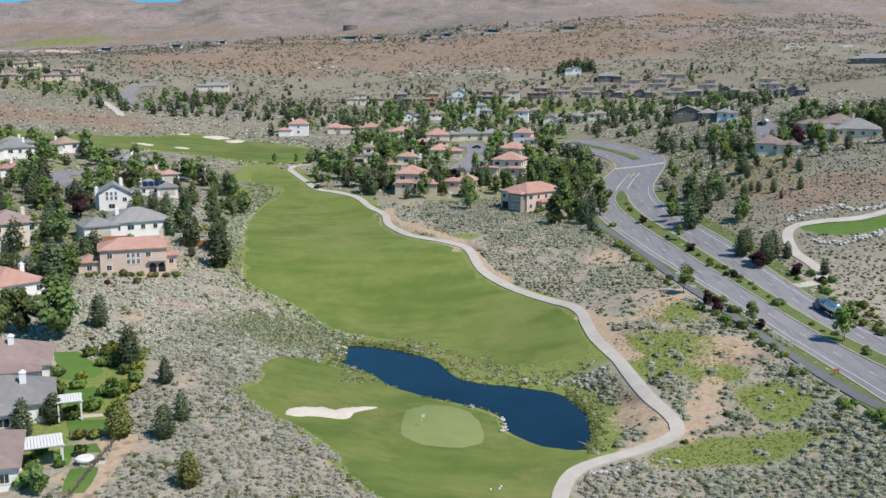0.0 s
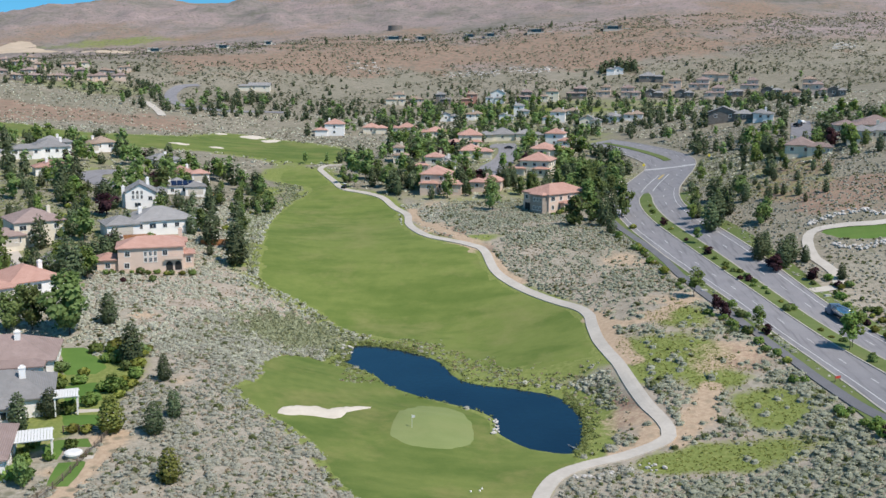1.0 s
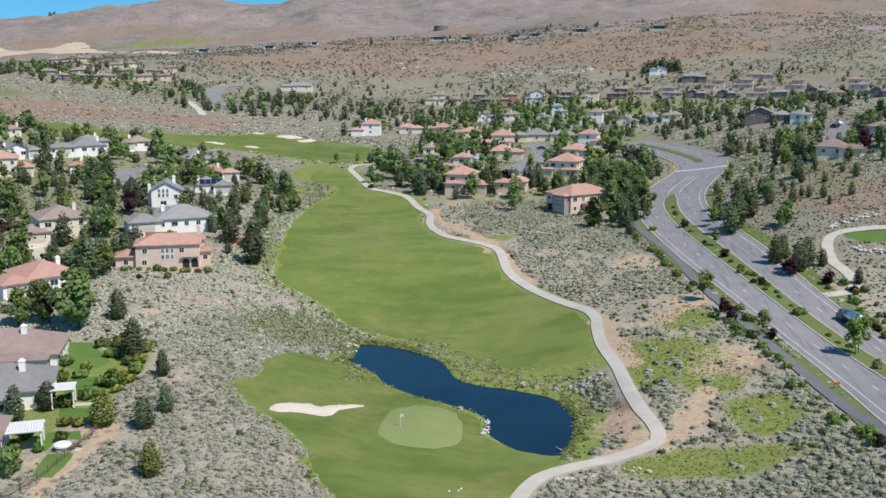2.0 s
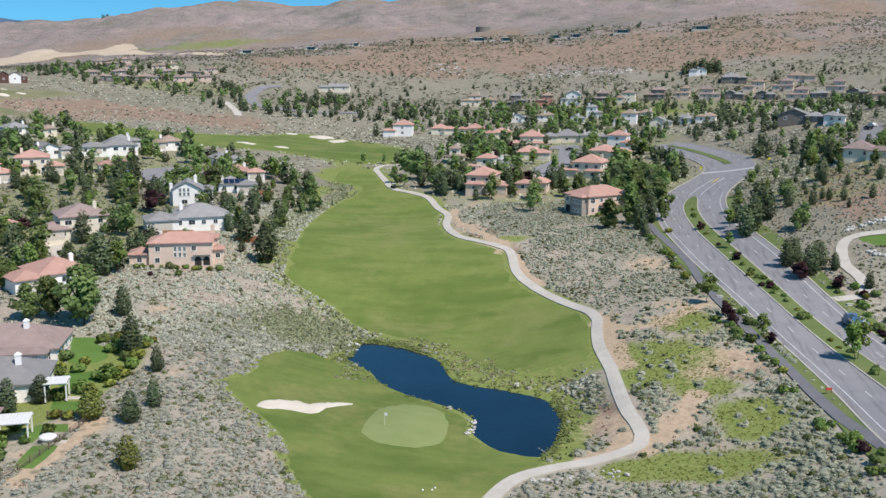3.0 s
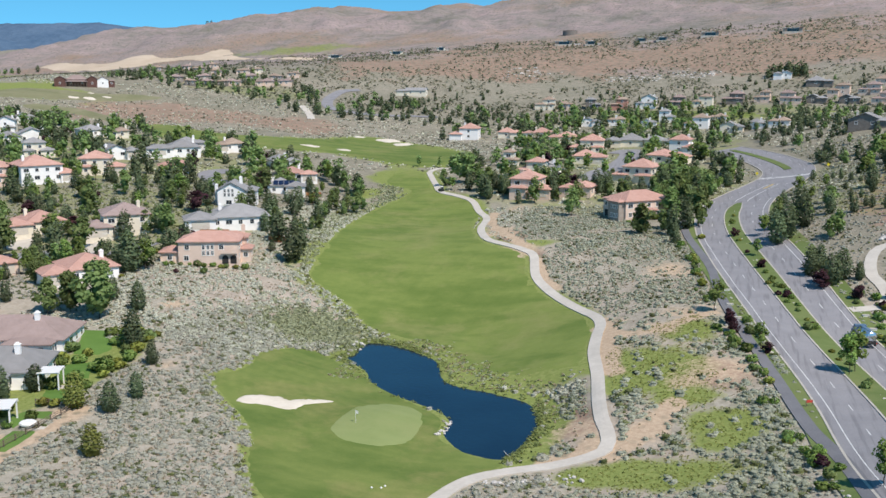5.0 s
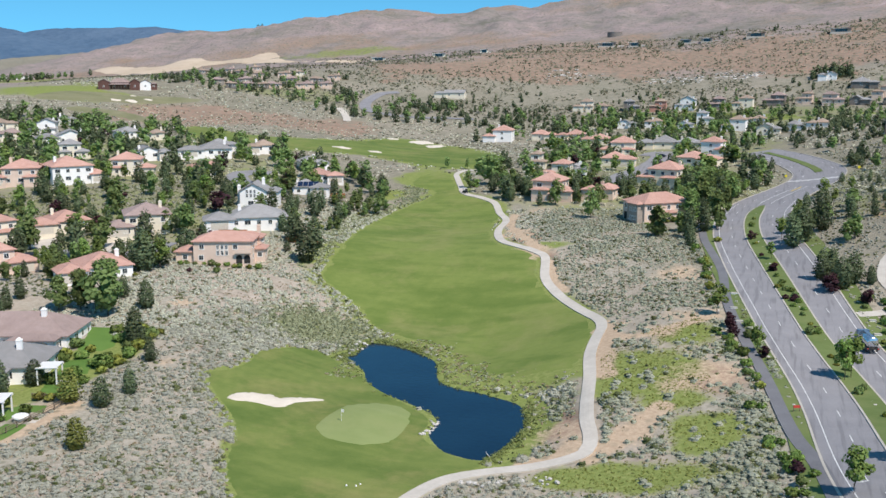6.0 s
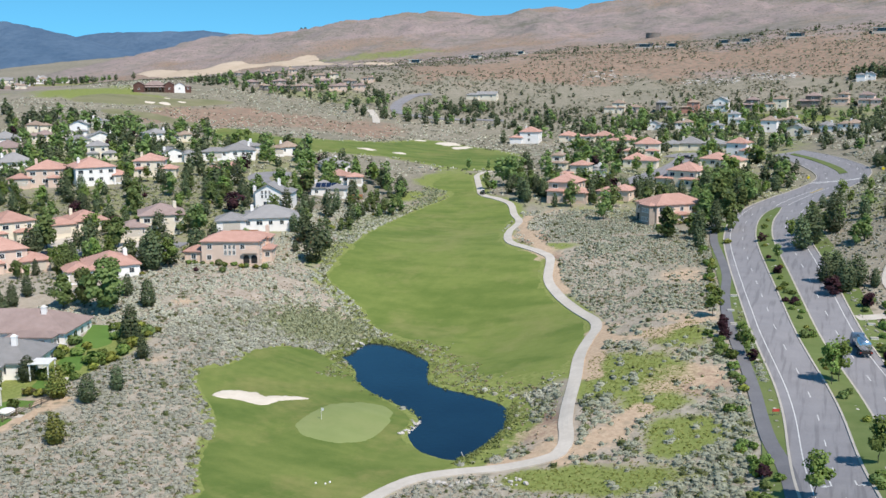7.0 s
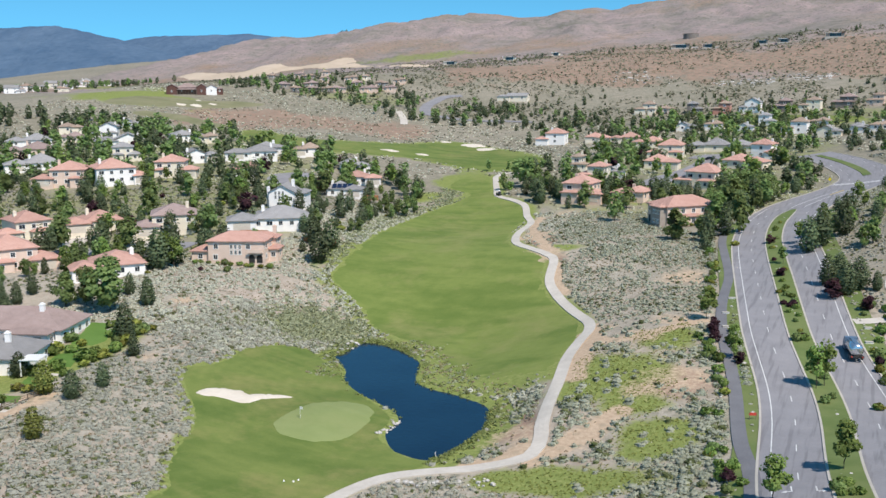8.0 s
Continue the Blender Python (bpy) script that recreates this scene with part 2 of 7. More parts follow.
M = {
    "ground": ground_material(),
    "fairway": turf_material("fairway_turf", (0.095, 0.145, 0.030), (0.185, 0.226, 0.060), (0.30, 0.268, 0.115)),
    "apron": turf_material("apron_turf", (0.082, 0.13, 0.028), (0.175, 0.212, 0.058), (0.34, 0.28, 0.12), 0.12),
    "green": turf_material("putting_turf", (0.19, 0.235, 0.085), (0.24, 0.28, 0.112), (0.265, 0.275, 0.122)),
    "turf_dull": turf_material("distant_turf", (0.15, 0.155, 0.08), (0.21, 0.205, 0.115), (0.30, 0.255, 0.18)),
    "verge": turf_material("verge_turf", (0.095, 0.135, 0.04), (0.15, 0.19, 0.068), (0.20, 0.20, 0.085)),
    "lawn": turf_material("lawn_turf", (0.075, 0.15, 0.03), (0.125, 0.215, 0.05), (0.16, 0.20, 0.06)),
    "sand": mottled("bunker_sand", (0.54, 0.475, 0.385), (0.68, 0.615, 0.52), 0.3, relief=0.15),
    "water": water_material(),
    "concrete": mottled("path_concrete", (0.42, 0.385, 0.335), (0.555, 0.515, 0.455), 0.25, 0.9),
    "kerb": mottled("kerb_concrete", (0.36, 0.335, 0.29), (0.50, 0.465, 0.41), 0.5, 0.9),
    "asphalt": asphalt_material("road_asphalt", (0.20, 0.195, 0.205), (0.275, 0.268, 0.275)),
    "asphalt_dark": asphalt_material("path_asphalt", (0.12, 0.12, 0.13), (0.19, 0.19, 0.20), False),
    "paint": plain("road_paint", (0.72, 0.72, 0.70), 0.7, vary=0.3),
    "yellow": plain("road_paint_yellow", (0.55, 0.40, 0.10), 0.7),
    "rock": mottled("pale_rock", (0.36, 0.34, 0.31), (0.64, 0.61, 0.57), 1.2, 0.9, relief=0.5),
    "bark": mottled("bark", (0.07, 0.05, 0.035), (0.16, 0.12, 0.09), 3.0, relief=0.5),
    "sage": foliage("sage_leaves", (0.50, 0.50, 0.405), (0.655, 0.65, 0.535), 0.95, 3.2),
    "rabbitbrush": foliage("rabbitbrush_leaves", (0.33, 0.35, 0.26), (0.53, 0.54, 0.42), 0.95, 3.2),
    "straw": foliage("dry_grass_blades", (0.36, 0.30, 0.19), (0.52, 0.45, 0.31), 0.95),
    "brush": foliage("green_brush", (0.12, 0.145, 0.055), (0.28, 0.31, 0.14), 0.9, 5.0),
    "far_brush": foliage("far_brush", (0.10, 0.105, 0.07), (0.22, 0.215, 0.15), 0.95),
    "willow": foliage("willow_leaves", (0.25, 0.275, 0.155), (0.42, 0.44, 0.29), 0.9),
    "meadow": foliage("meadow_blades", (0.17, 0.205, 0.045), (0.31, 0.335, 0.10), 0.9),
    "reed": foliage("reed_leaves", (0.24, 0.32, 0.10), (0.42, 0.50, 0.20), 0.85),
    "conifer": foliage("conifer_needles", (0.095, 0.13, 0.065), (0.18, 0.225, 0.12)),
    "yellow_pine": foliage("yellow_needles", (0.13, 0.15, 0.035), (0.30, 0.31, 0.09)),
    "leaf": foliage("tree_leaves", (0.125, 0.185, 0.06), (0.24, 0.315, 0.115)),
    "plum": foliage("plum_leaves", (0.04, 0.018, 0.025), (0.11, 0.05, 0.06)),
    "street_leaf": foliage("street_tree_leaves", (0.12, 0.19, 0.045), (0.28, 0.38, 0.11)),
    "gold": foliage("gold_shrub_leaves", (0.17, 0.195, 0.04), (0.36, 0.375, 0.09)),
    "tile_r": tile_material("terracotta_tile", (0.42, 0.235, 0.185), (0.56, 0.35, 0.285)),
    "tile_m": tile_material("mauve_tile", (0.25, 0.185, 0.165), (0.37, 0.285, 0.26)),
    "tile_g": tile_material("grey_shingle", (0.23, 0.225, 0.22), (0.35, 0.34, 0.335)),
    "tile_t": tile_material("tan_tile", (0.27, 0.20, 0.15), (0.40, 0.31, 0.245)),
    "wall_w": mottled("white_stucco", (0.76, 0.74, 0.71), (0.88, 0.86, 0.83), 0.5, relief=0.1),
    "wall_s": mottled("salmon_stucco", (0.60, 0.46, 0.37), (0.73, 0.58, 0.48), 0.5, relief=0.1),
    "wall_c": mottled("cream_stucco", (0.66, 0.59, 0.47), (0.79, 0.73, 0.60), 0.5, relief=0.1),
    "wall_k": mottled("dark_stone_wall", (0.13, 0.115, 0.10), (0.26, 0.235, 0.21), 0.9, relief=0.4),
    "wall_t": mottled("taupe_wall", (0.26, 0.22, 0.185), (0.42, 0.37, 0.32), 0.9, relief=0.3),
    "wall_r": mottled("dark_red_timber", (0.085, 0.042, 0.036), (0.16, 0.085, 0.07), 0.8, relief=0.3),
    "wall_b": mottled("brick_red_stucco", (0.40, 0.20, 0.15), (0.50, 0.27, 0.21), 0.5, relief=0.1),
    "trim": plain("white_trim", (0.78, 0.77, 0.74), 0.5),
    "glass": plain("window_glass", (0.03, 0.04, 0.05), 0.08, 0.0, 0.8),
    "dark": plain("dark_parts_and_shade", (0.03, 0.028, 0.026), 0.8),
    "garage": plain("garage_door", (0.60, 0.55, 0.47), 0.6),
    "wood": mottled("fence_wood", (0.10, 0.075, 0.055), (0.20, 0.155, 0.115), 2.0, relief=0.3),
    "redwood": mottled("redwood_fence", (0.30, 0.13, 0.055), (0.42, 0.20, 0.09), 1.5, relief=0.3),
    "graded": mottled("graded_earth", (0.40, 0.315, 0.225), (0.58, 0.475, 0.36), 0.02, fine=5, relief=0.2),
    "solar": plain("solar_panel", (0.012, 0.018, 0.05), 0.12, 0.0, 0.8),
    "chrome": plain("polished_tank", (0.75, 0.76, 0.78), 0.22, 0.9, 0.5),
    "truck_blue": plain("truck_paint", (0.10, 0.16, 0.24), 0.35, 0.0, 0.5),
    "rubber": plain("rubber", (0.02, 0.02, 0.02), 0.8),
    "red": plain("red_board", (0.55, 0.06, 0.04), 0.6),
    "sign_yellow": plain("yellow_sign", (0.75, 0.62, 0.03), 0.5),
    # woods of the far ranges, with the blue of distance haze mixed into the colour
    "hazy_forest": mottled("forest_with_haze", (0.04, 0.085, 0.15), (0.115, 0.175, 0.25), 0.0045, fine=9, relief=0.6, depth=12),
    "car_dark": plain("car_paint_dark", (0.02, 0.022, 0.028), 0.25, 0.0, 0.6),
    "car_white": plain("car_paint_white", (0.72, 0.72, 0.72), 0.25, 0.0, 0.6),
}

# ---- the plan: heights and outlines in metres ----
BASE = (3.3, 48.53, 50.01)
HILLS_NEAR = [
    (-70, 75, -3.8, 35), (-115, 80, -2.6, 60), (-105, 100, 7.5, 35), (100, 115, 3.2, 35),
    (-10, 120, 2.0, 35), (150, 125, -0.4, 60), (20, 130, -11.8, 35), (-75, 130, -9.8, 35),
    (-125, 145, 0.8, 40), (-185, 155, 2.0, 50), (-85, 180, 1.1, 40), (220, 195, 11.3, 50),
    (115, 200, -8.0, 40), (-10, 210, -14.9, 40), (40, 215, 0.5, 40), (-115, 225, -5.0, 50),
    (105, 260, -5.6, 50),
]
HILLS_FAR = [
    (-155, 280, -7.6, 60), (-285, 290, -2.8, 75), (165, 315, 13.1, 60), (85, 335, -3.6, 60),
    (0, 340, -4.4, 60), (-205, 355, 0.5, 75), (-365, 360, -0.8, 170), (-110, 405, -4.3, 75),
    (-320, 410, -5.6, 100), (45, 430, -9.9, 75), (240, 500, 12.6, 100), (-85, 525, -6.8, 100),
    (-345, 565, 9.8, 120), (290, 630, 6.3, 120), (-195, 640, -13.2, 120), (-35, 675, -14.5, 120),
    (130, 675, -15.0, 120), (-350, 755, 11.6, 150), (-155, 830, 8.2, 150), (545, 955, 6.0, 195),
    (225, 1065, 23.5, 195), (-115, 1070, 1.6, 195), (-160, 1385, -1.6, 255), (880, 1590, 16.5, 545),
    (620, 1700, 22.2, 545), (-490, 1720, 24.2, 315),
]
SWELLS_NEAR = [
    (-6, 158, 1.0, 9),
    (-55, 130, 1.7, 22), (-25, 135, -0.7, 22), (50, 140, -1.7, 22), (-50, 175, 6.9, 23),
    (35, 175, 2.3, 22), (-40, 180, -4.0, 23), (40, 180, -1.6, 22), (-75, 185, -7.8, 26),
    (70, 185, -1.1, 22), (-65, 205, 9.2, 27), (-75, 210, 3.2, 29), (-60, 220, -6.4, 29),
    (-45, 220, -2.7, 28), (40, 220, 4.2, 26), (85, 235, -1.2, 29), (10, 245, -4.6, 29),
    (55, 250, -2.9, 30),
]
SWELLS_MIDDLE = [
    (75, 250, -1.8, 30), (-135, 260, 2.2, 37), (15, 265, 7.2, 32), (80, 265, 5.8, 32),
    (-165, 270, -2.9, 40), (85, 270, 6.4, 33), (-125, 275, -3.8, 38), (65, 275, -7.2, 33),
    (45, 285, -2.2, 34), (-185, 305, 9.0, 45), (-100, 305, 14.9, 40), (-160, 310, -0.4, 44),
    (-10, 310, -2.0, 38), (-75, 315, -13.4, 40), (-155, 350, -3.6, 48), (90, 360, 4.3, 44),
    (-55, 385, -6.4, 47),
]
SWELLS_FAR = [
    (-20, 385, 9.2, 47), (65, 390, -5.1, 47), (-205, 455, 5.9, 62), (115, 490, 1.9, 59),
    (-25, 505, 5.7, 61), (-5, 530, -5.4, 64), (-290, 535, -9.8, 75), (-125, 535, -8.9, 67),
    (-350, 540, 1.6, 80), (-365, 545, 4.3, 81), (-85, 545, 5.0, 67), (-185, 630, 10.8, 80),
    (165, 650, -4.5, 79), (-65, 685, 5.9, 83), (-135, 695, -5.6, 86), (80, 695, 6.9, 84),
    (-225, 700, -9.5, 89), (-40, 825, -7.1, 90), (-225, 860, 2.4, 90),
]
FAIRWAY = [
    (-82.5, 418.8), (-72.9, 416.9), (-63.4, 393.4), (-53.4, 372.2), (-41.3, 361.7), (-34.1, 350.5),
    (-29.2, 335.2), (-25.8, 312.3), (-19.6, 292.1), (-12.4, 280.1), (-4.8, 274.5), (-0.4, 267.2),
    (2.4, 255.9), (7.2, 245.6), (14.5, 235.2), (20.9, 225.2), (24.0, 213.5), (25.2, 198.2),
    (25.2, 188.9), (21.4, 187.8), (14.6, 189.0), (7.2, 192.2), (0.2, 197.9), (-5.2, 205.5),
    (-11.8, 211.5), (-18.3, 215.9), (-24.6, 218.5), (-32.5, 225.6), (-38.3, 232.1), (-43.8, 237.2),
    (-50.2, 241.8), (-56.3, 247.5), (-59.1, 256.7), (-62.2, 273.9), (-66.9, 299.3), (-69.8, 324.6),
    (-70.5, 345.6), (-67.0, 366.6), (-68.6, 379.9), (-81.0, 389.3), (-85.6, 410.4),
]

APRON = [
    (-39.2, 160.8), (-41.7, 165.7), (-39.6, 170.0), (-39.2, 175.7), (-41.2, 183.6), (-39.7, 193.0),
    (-34.7, 199.4), (-26.3, 193.3), (-18.7, 187.7), (-14.6, 184.5), (-5.0, 173.2), (1.5, 167.5),
    (3.9, 163.6), (4.5, 158.3), (7.4, 153.9), (10.7, 154.6), (18.2, 148.0), (16.5, 143.4),
    (12.7, 138.7), (11.5, 133.9), (11.1, 131.6), (12.0, 122.0), (12.0, 110.0), (-9.0, 108.0),
    (-10.0, 119.3), (-13.8, 124.2), (-18.1, 131.0), (-20.5, 136.3), (-22.6, 141.9), (-26.0, 146.5),
    (-29.3, 150.5), (-33.9, 154.6),
]

GREEN = [
    (-12.8, 157.6), (-13.5, 153.7), (-12.4, 148.9), (-8.0, 146.6), (-2.9, 146.5), (1.1, 149.4),
    (2.3, 153.8), (1.9, 157.6), (1.1, 160.8), (0.5, 165.1), (-2.7, 169.9), (-8.5, 171.0),
    (-11.8, 165.5), (-12.8, 161.1),
]

BUNKER = [
    (-32.5, 156.3), (-30.6, 154.4), (-26.3, 155.8), (-23.2, 155.5), (-21.2, 156.8), (-19.9, 160.8),
    (-16.9, 163.9), (-16.8, 165.2), (-19.8, 165.0), (-23.2, 162.6), (-24.2, 161.3), (-26.4, 162.0),
    (-31.0, 160.0),
]

POND = [
    (-27.9, 197.8), (-27.0, 201.1), (-27.8, 208.5), (-25.4, 211.9), (-20.5, 211.1), (-14.4, 207.6),
    (-8.9, 202.9), (-6.0, 198.2), (-4.2, 192.4), (-1.7, 187.5), (2.6, 184.7), (7.2, 183.5),
    (12.0, 181.4), (16.0, 179.2), (18.6, 175.1), (20.3, 168.4), (20.6, 162.6), (20.1, 157.1),
    (18.9, 153.0), (17.7, 150.0), (14.6, 149.6), (11.7, 150.2), (9.1, 152.1), (6.5, 155.5),
    (4.6, 159.2), (4.4, 164.0), (3.0, 167.3), (0.0, 170.1), (-3.7, 172.5), (-8.9, 175.8),
    (-13.1, 179.1), (-17.3, 183.7), (-19.7, 189.0), (-23.8, 193.5),
]

CART_PATH = [
    (14.0, 118.0), (11.1, 126.0), (11.4, 131.9), (14.3, 139.7), (19.5, 144.7), (26.0, 148.5),
    (31.0, 151.2), (33.1, 153.5), (33.4, 156.2), (32.7, 160.2), (31.3, 165.1), (29.9, 173.2),
    (28.5, 183.7), (26.2, 197.2), (25.6, 208.1), (25.5, 216.0), (23.0, 223.7), (15.9, 234.9),
    (8.9, 246.1), (4.3, 255.2), (1.3, 268.7), (-2.3, 273.8), (-9.1, 280.1), (-15.3, 286.3),
    (-19.7, 297.3), (-23.4, 312.4), (-25.5, 329.3), (-30.9, 341.4), (-37.0, 356.7), (-44.5, 365.8),
    (-54.1, 375.1), (-59.7, 388.4), (-67.1, 407.3), (-70.4, 417.0), (-69.4, 425.7), (-62.9, 427.2),
]

MEDIAN = [
    (84.0, 90.0), (82.5, 112.0), (80.0, 134.8), (79.0, 142.0), (77.9, 154.6), (76.8, 168.9),
    (74.8, 184.2), (71.8, 198.7), (68.5, 213.5), (65.5, 231.5), (61.9, 254.3), (57.4, 282.7),
    (54.8, 304.6), (54.4, 329.3), (57.9, 351.3),
]

ROAD_FAR = [
    (57.9, 351.3), (65.6, 377.2), (77.8, 417.7), (75.4, 437.2), (69.7, 454.9), (61.1, 473.9),
    (53.9, 488.1),
]

SIDEWALK = [
    (74.0, 90.0), (70.0, 118.0), (67.3, 143.2), (63.8, 159.2), (60.6, 179.4), (58.0, 192.9),
    (56.0, 201.5), (52.7, 218.3), (50.3, 237.8), (48.5, 260.4), (44.1, 284.3), (41.6, 298.3),
    (39.5, 319.9), (39.8, 328.0),
]

HOLE_RIGHT = [
    (90.3, 265.3), (98.2, 265.0), (110.8, 263.8), (135.0, 270.0), (130.0, 258.0), (107.5, 255.2),
    (98.1, 256.1), (93.2, 258.6),
]

PATH_RIGHT = [
    (140.0, 278.0), (111.3, 265.0), (98.4, 265.7), (91.2, 265.7), (87.3, 262.4), (85.3, 255.3),
    (84.8, 247.8), (86.0, 242.7), (86.6, 236.8), (85.4, 231.6), (83.1, 229.2), (77.8, 227.2),
]

FAIRWAY_FAR = [
    (-240.1, 473.6), (-242.5, 495.1), (-216.0, 476.0), (-195.7, 473.8), (-177.4, 488.8), (-158.6, 513.2),
    (-142.9, 543.6), (-111.3, 526.9), (-85.5, 501.1), (-67.4, 474.7), (-65.6, 443.8), (-78.6, 432.8),
    (-97.3, 441.2), (-116.8, 449.9), (-135.2, 453.2), (-156.8, 442.5), (-170.0, 439.6), (-191.0, 440.5),
    (-210.2, 442.7),
]

BUNKERS_FAR = [
    (-128.5, 535.2, 14.6, 17.9), (-114.8, 520.5, 12.3, 20.2), (-145.7, 538.8, 9.6, 6.0), (-147.0, 469.5, 13.0, 9.3), (-129.6, 469.4, 11.2, 7.1),
]

TURF_LEFT_A = [
    (-387.6, 534.0), (-380.2, 553.0), (-359.1, 561.9), (-334.9, 566.5), (-314.3, 582.4), (-297.7, 584.3),
    (-309.9, 556.6), (-330.1, 542.0), (-354.8, 528.0), (-376.3, 521.2),
]

TURF_LEFT_B = [
    (-347.5, 514.7), (-330.1, 519.3), (-312.7, 521.1), (-289.3, 513.3), (-270.9, 506.8), (-268.6, 491.6),
    (-290.0, 497.8), (-312.9, 505.1), (-338.9, 503.1),
]

TURF_ROW = [
    (-7.3, 669.0), (12.4, 676.9), (37.9, 673.3), (59.1, 664.5), (72.6, 655.8), (68.7, 643.2),
    (31.3, 646.6), (3.2, 648.0),
]

BUNKERS_LEFT = [
    (-336.6, 545.4, 10.4, 6.9), (-328.5, 549.7, 11.8, 7.6), (-322.5, 559.7, 11.3, 5.5), (-335.7, 563.0, 7.8, 4.5),
]

ROAD_TOP = [
    (-216.8, 735.2), (-225.1, 726.5), (-225.6, 704.9), (-214.8, 662.8), (-201.0, 633.3), (-185.6, 626.9),
    (-169.6, 627.0), (-151.2, 637.7), (-130.2, 646.0),
]

PATH_FAR = [
    (-220.0, 627.3), (-211.1, 614.5), (-200.4, 595.6), (-193.3, 580.8),
]

STREET_R = [
    (0.4, 391.5), (3.2, 416.1), (7.4, 436.9), (10.4, 471.1), (8.3, 497.3), (3.3, 482.6),
]

STREET_L = [
    (-150.2, 223.6), (-146.6, 232.9), (-141.5, 237.7), (-135.5, 242.8), (-118.5, 242.3), (-113.0, 248.2),
    (-112.5, 258.4),
]

STREET_L2 = [
    (-134.4, 348.7), (-151.4, 370.2), (-149.8, 381.9), (-143.0, 384.5),
]

DRIVE_R = [
    (125.7, 403.1), (134.0, 431.4), (139.5, 451.6),
]

DRIVE_A = [
    (-154.9, 259.4), (-147.6, 245.5),
]

DRIVE_B = [
    (-131.1, 260.1), (-121.2, 245.2),
]

ROCKWALL_A = [
    (89.6, 270.4), (96.2, 272.8), (104.4, 274.3), (113.2, 269.9), (140.0, 284.0),
]

ROCKWALL_B = [
    (92.2, 253.7), (96.4, 251.3), (102.7, 253.1), (106.9, 253.6), (128.0, 258.0),
]

FENCE = [
    (-55.1, 121.2), (-55.2, 129.5), (-55.2, 135.7), (-55.2, 143.3),
]

FENCE_B = [
    (-62.7, 141.9), (-54.3, 142.7),
]

LAWNS = [
    (-81.2, 182.4, -76.1, 183.0, -67.1, 171.7, -67.9, 168.1, -74.0, 168.1, -78.3, 176.7),
    (-72.2, 162.5, -66.5, 164.8, -61.3, 155.3, -64.9, 154.8, -66.7, 150.9),
    (-66.7, 149.6, -59.4, 149.7, -57.9, 144.9, -62.6, 142.9),
    (-63.7, 136.0, -62.8, 139.1, -57.9, 140.1, -55.4, 136.2, -59.7, 136.0, -56.8, 122.1, -53.2, 122.2, -54.5, 131.8, -58.7, 130.6),
]

PATIOS = [
    (-67.2, 152.0, -60.7, 152.2, -60.1, 150.8, -66.2, 149.6),
    (-59.8, 133.4, -54.3, 134.2, -53.8, 132.1, -57.8, 131.6),
]

GRASSY = [
    (-42, 214, 11, 12),
    (38.1, 186.5, 12, 14), (44.9, 206.5, 9, 10), (45.0, 173.5, 7, 6), (42.0, 144.6, 14, 7), (32.9, 144.8, 9, 5), (51.1, 160.9, 7, 9),
    (-0.2, 281.1, 8, 6), (-85.2, 406.2, 14, 24), (-83.3, 369.5, 10, 18),
    (2.9, 196.5, 16, 8), (-11.1, 211.3, 12, 5), (-64.6, 263.4, 5, 16),
    (33.4, 644.3, 70, 18), (-431.0, 1126.0, 110, 45), (-386.8, 552.5, 70, 30), (-752.1, 963.5, 110, 60),
   
]

BARE = [
    (49.0, 182.0, 7, 9), (51.9, 186.9, 6, 8), (37.1, 207.9, 8, 8), (28.3, 216.1, 6, 7), (43.0, 218.9, 10, 7), (40.0, 161.5, 4, 8),
    (27.0, 161.5, 5, 6), (-2.2, 273.0, 9, 10), (-14.0, 302.6, 8, 14), (-17.5, 343.8, 6, 8), (37.9, 259.4, 9, 10), (-56.2, 127.4, 9, 4),
    (-55.2, 139.9, 10, 3), (-56.1, 138.0, 10, 3), (-51.4, 166.4, 4, 5), (-71.8, 203.9, 5, 6),
]

RED_SOIL = [
    (-0.1, 268.7, 8, 9), (-8.9, 291.0, 7, 13), (26.1, 165.4, 6, 8), (50.0, 183.0, 7, 9), (-31.9, 256.5, 5, 5),
    (107.8, 295.9, 24, 20), (94.3, 312.7, 12, 30), (106.7, 342.7, 14, 30), (-249.1, 554.2, 70, 35), (-273.6, 533.2, 60, 40), (-201.9, 554.1, 40, 30),
    (-92.8, 885.2, 160, 60), (5.1, 904.8, 180, 70), (-182.9, 838.8, 120, 60), (98.3, 868.2, 140, 60),
]

GRADED = [
    (-805.7, 1139.0), (-777.5, 1148.9), (-681.8, 1103.1), (-668.0, 1137.7), (-668.2, 1164.1), (-611.5, 1114.9),
    (-575.8, 1133.2), (-562.5, 1166.6), (-542.3, 1160.2), (-491.1, 1086.3), (-434.7, 1052.6), (-373.1, 1033.6),
    (-368.2, 1013.3), (-428.0, 1037.8), (-471.0, 1056.6), (-520.7, 1071.3), (-575.7, 1091.7), (-597.9, 1081.0),
    (-603.2, 1038.5), (-634.9, 1009.1), (-692.6, 1039.4), (-741.4, 1075.5),
]

TRACKS = [
    (25.5, 213.3, 32.4, 205.6, 38.1, 206.9, 42.8, 212.4, 48.3, 218.4),
    (33.5, 151.8, 37.4, 157.2, 41.0, 163.8, 43.5, 170.1),
    (-53.1, 118.4, -53.2, 126.6, -53.2, 134.1, -53.3, 141.5),
    (-3.4, 278.6, -11.1, 294.2, -20.5, 316.7, -24.6, 337.3),
    (24.6, 148.8, 29.6, 152.9, 30.7, 156.6),
    (25.8, 219.3, 28.6, 202.2, 30.3, 185.5),
    (3.0, 266.0, 7.0, 252.8, 11.4, 247.0),
]

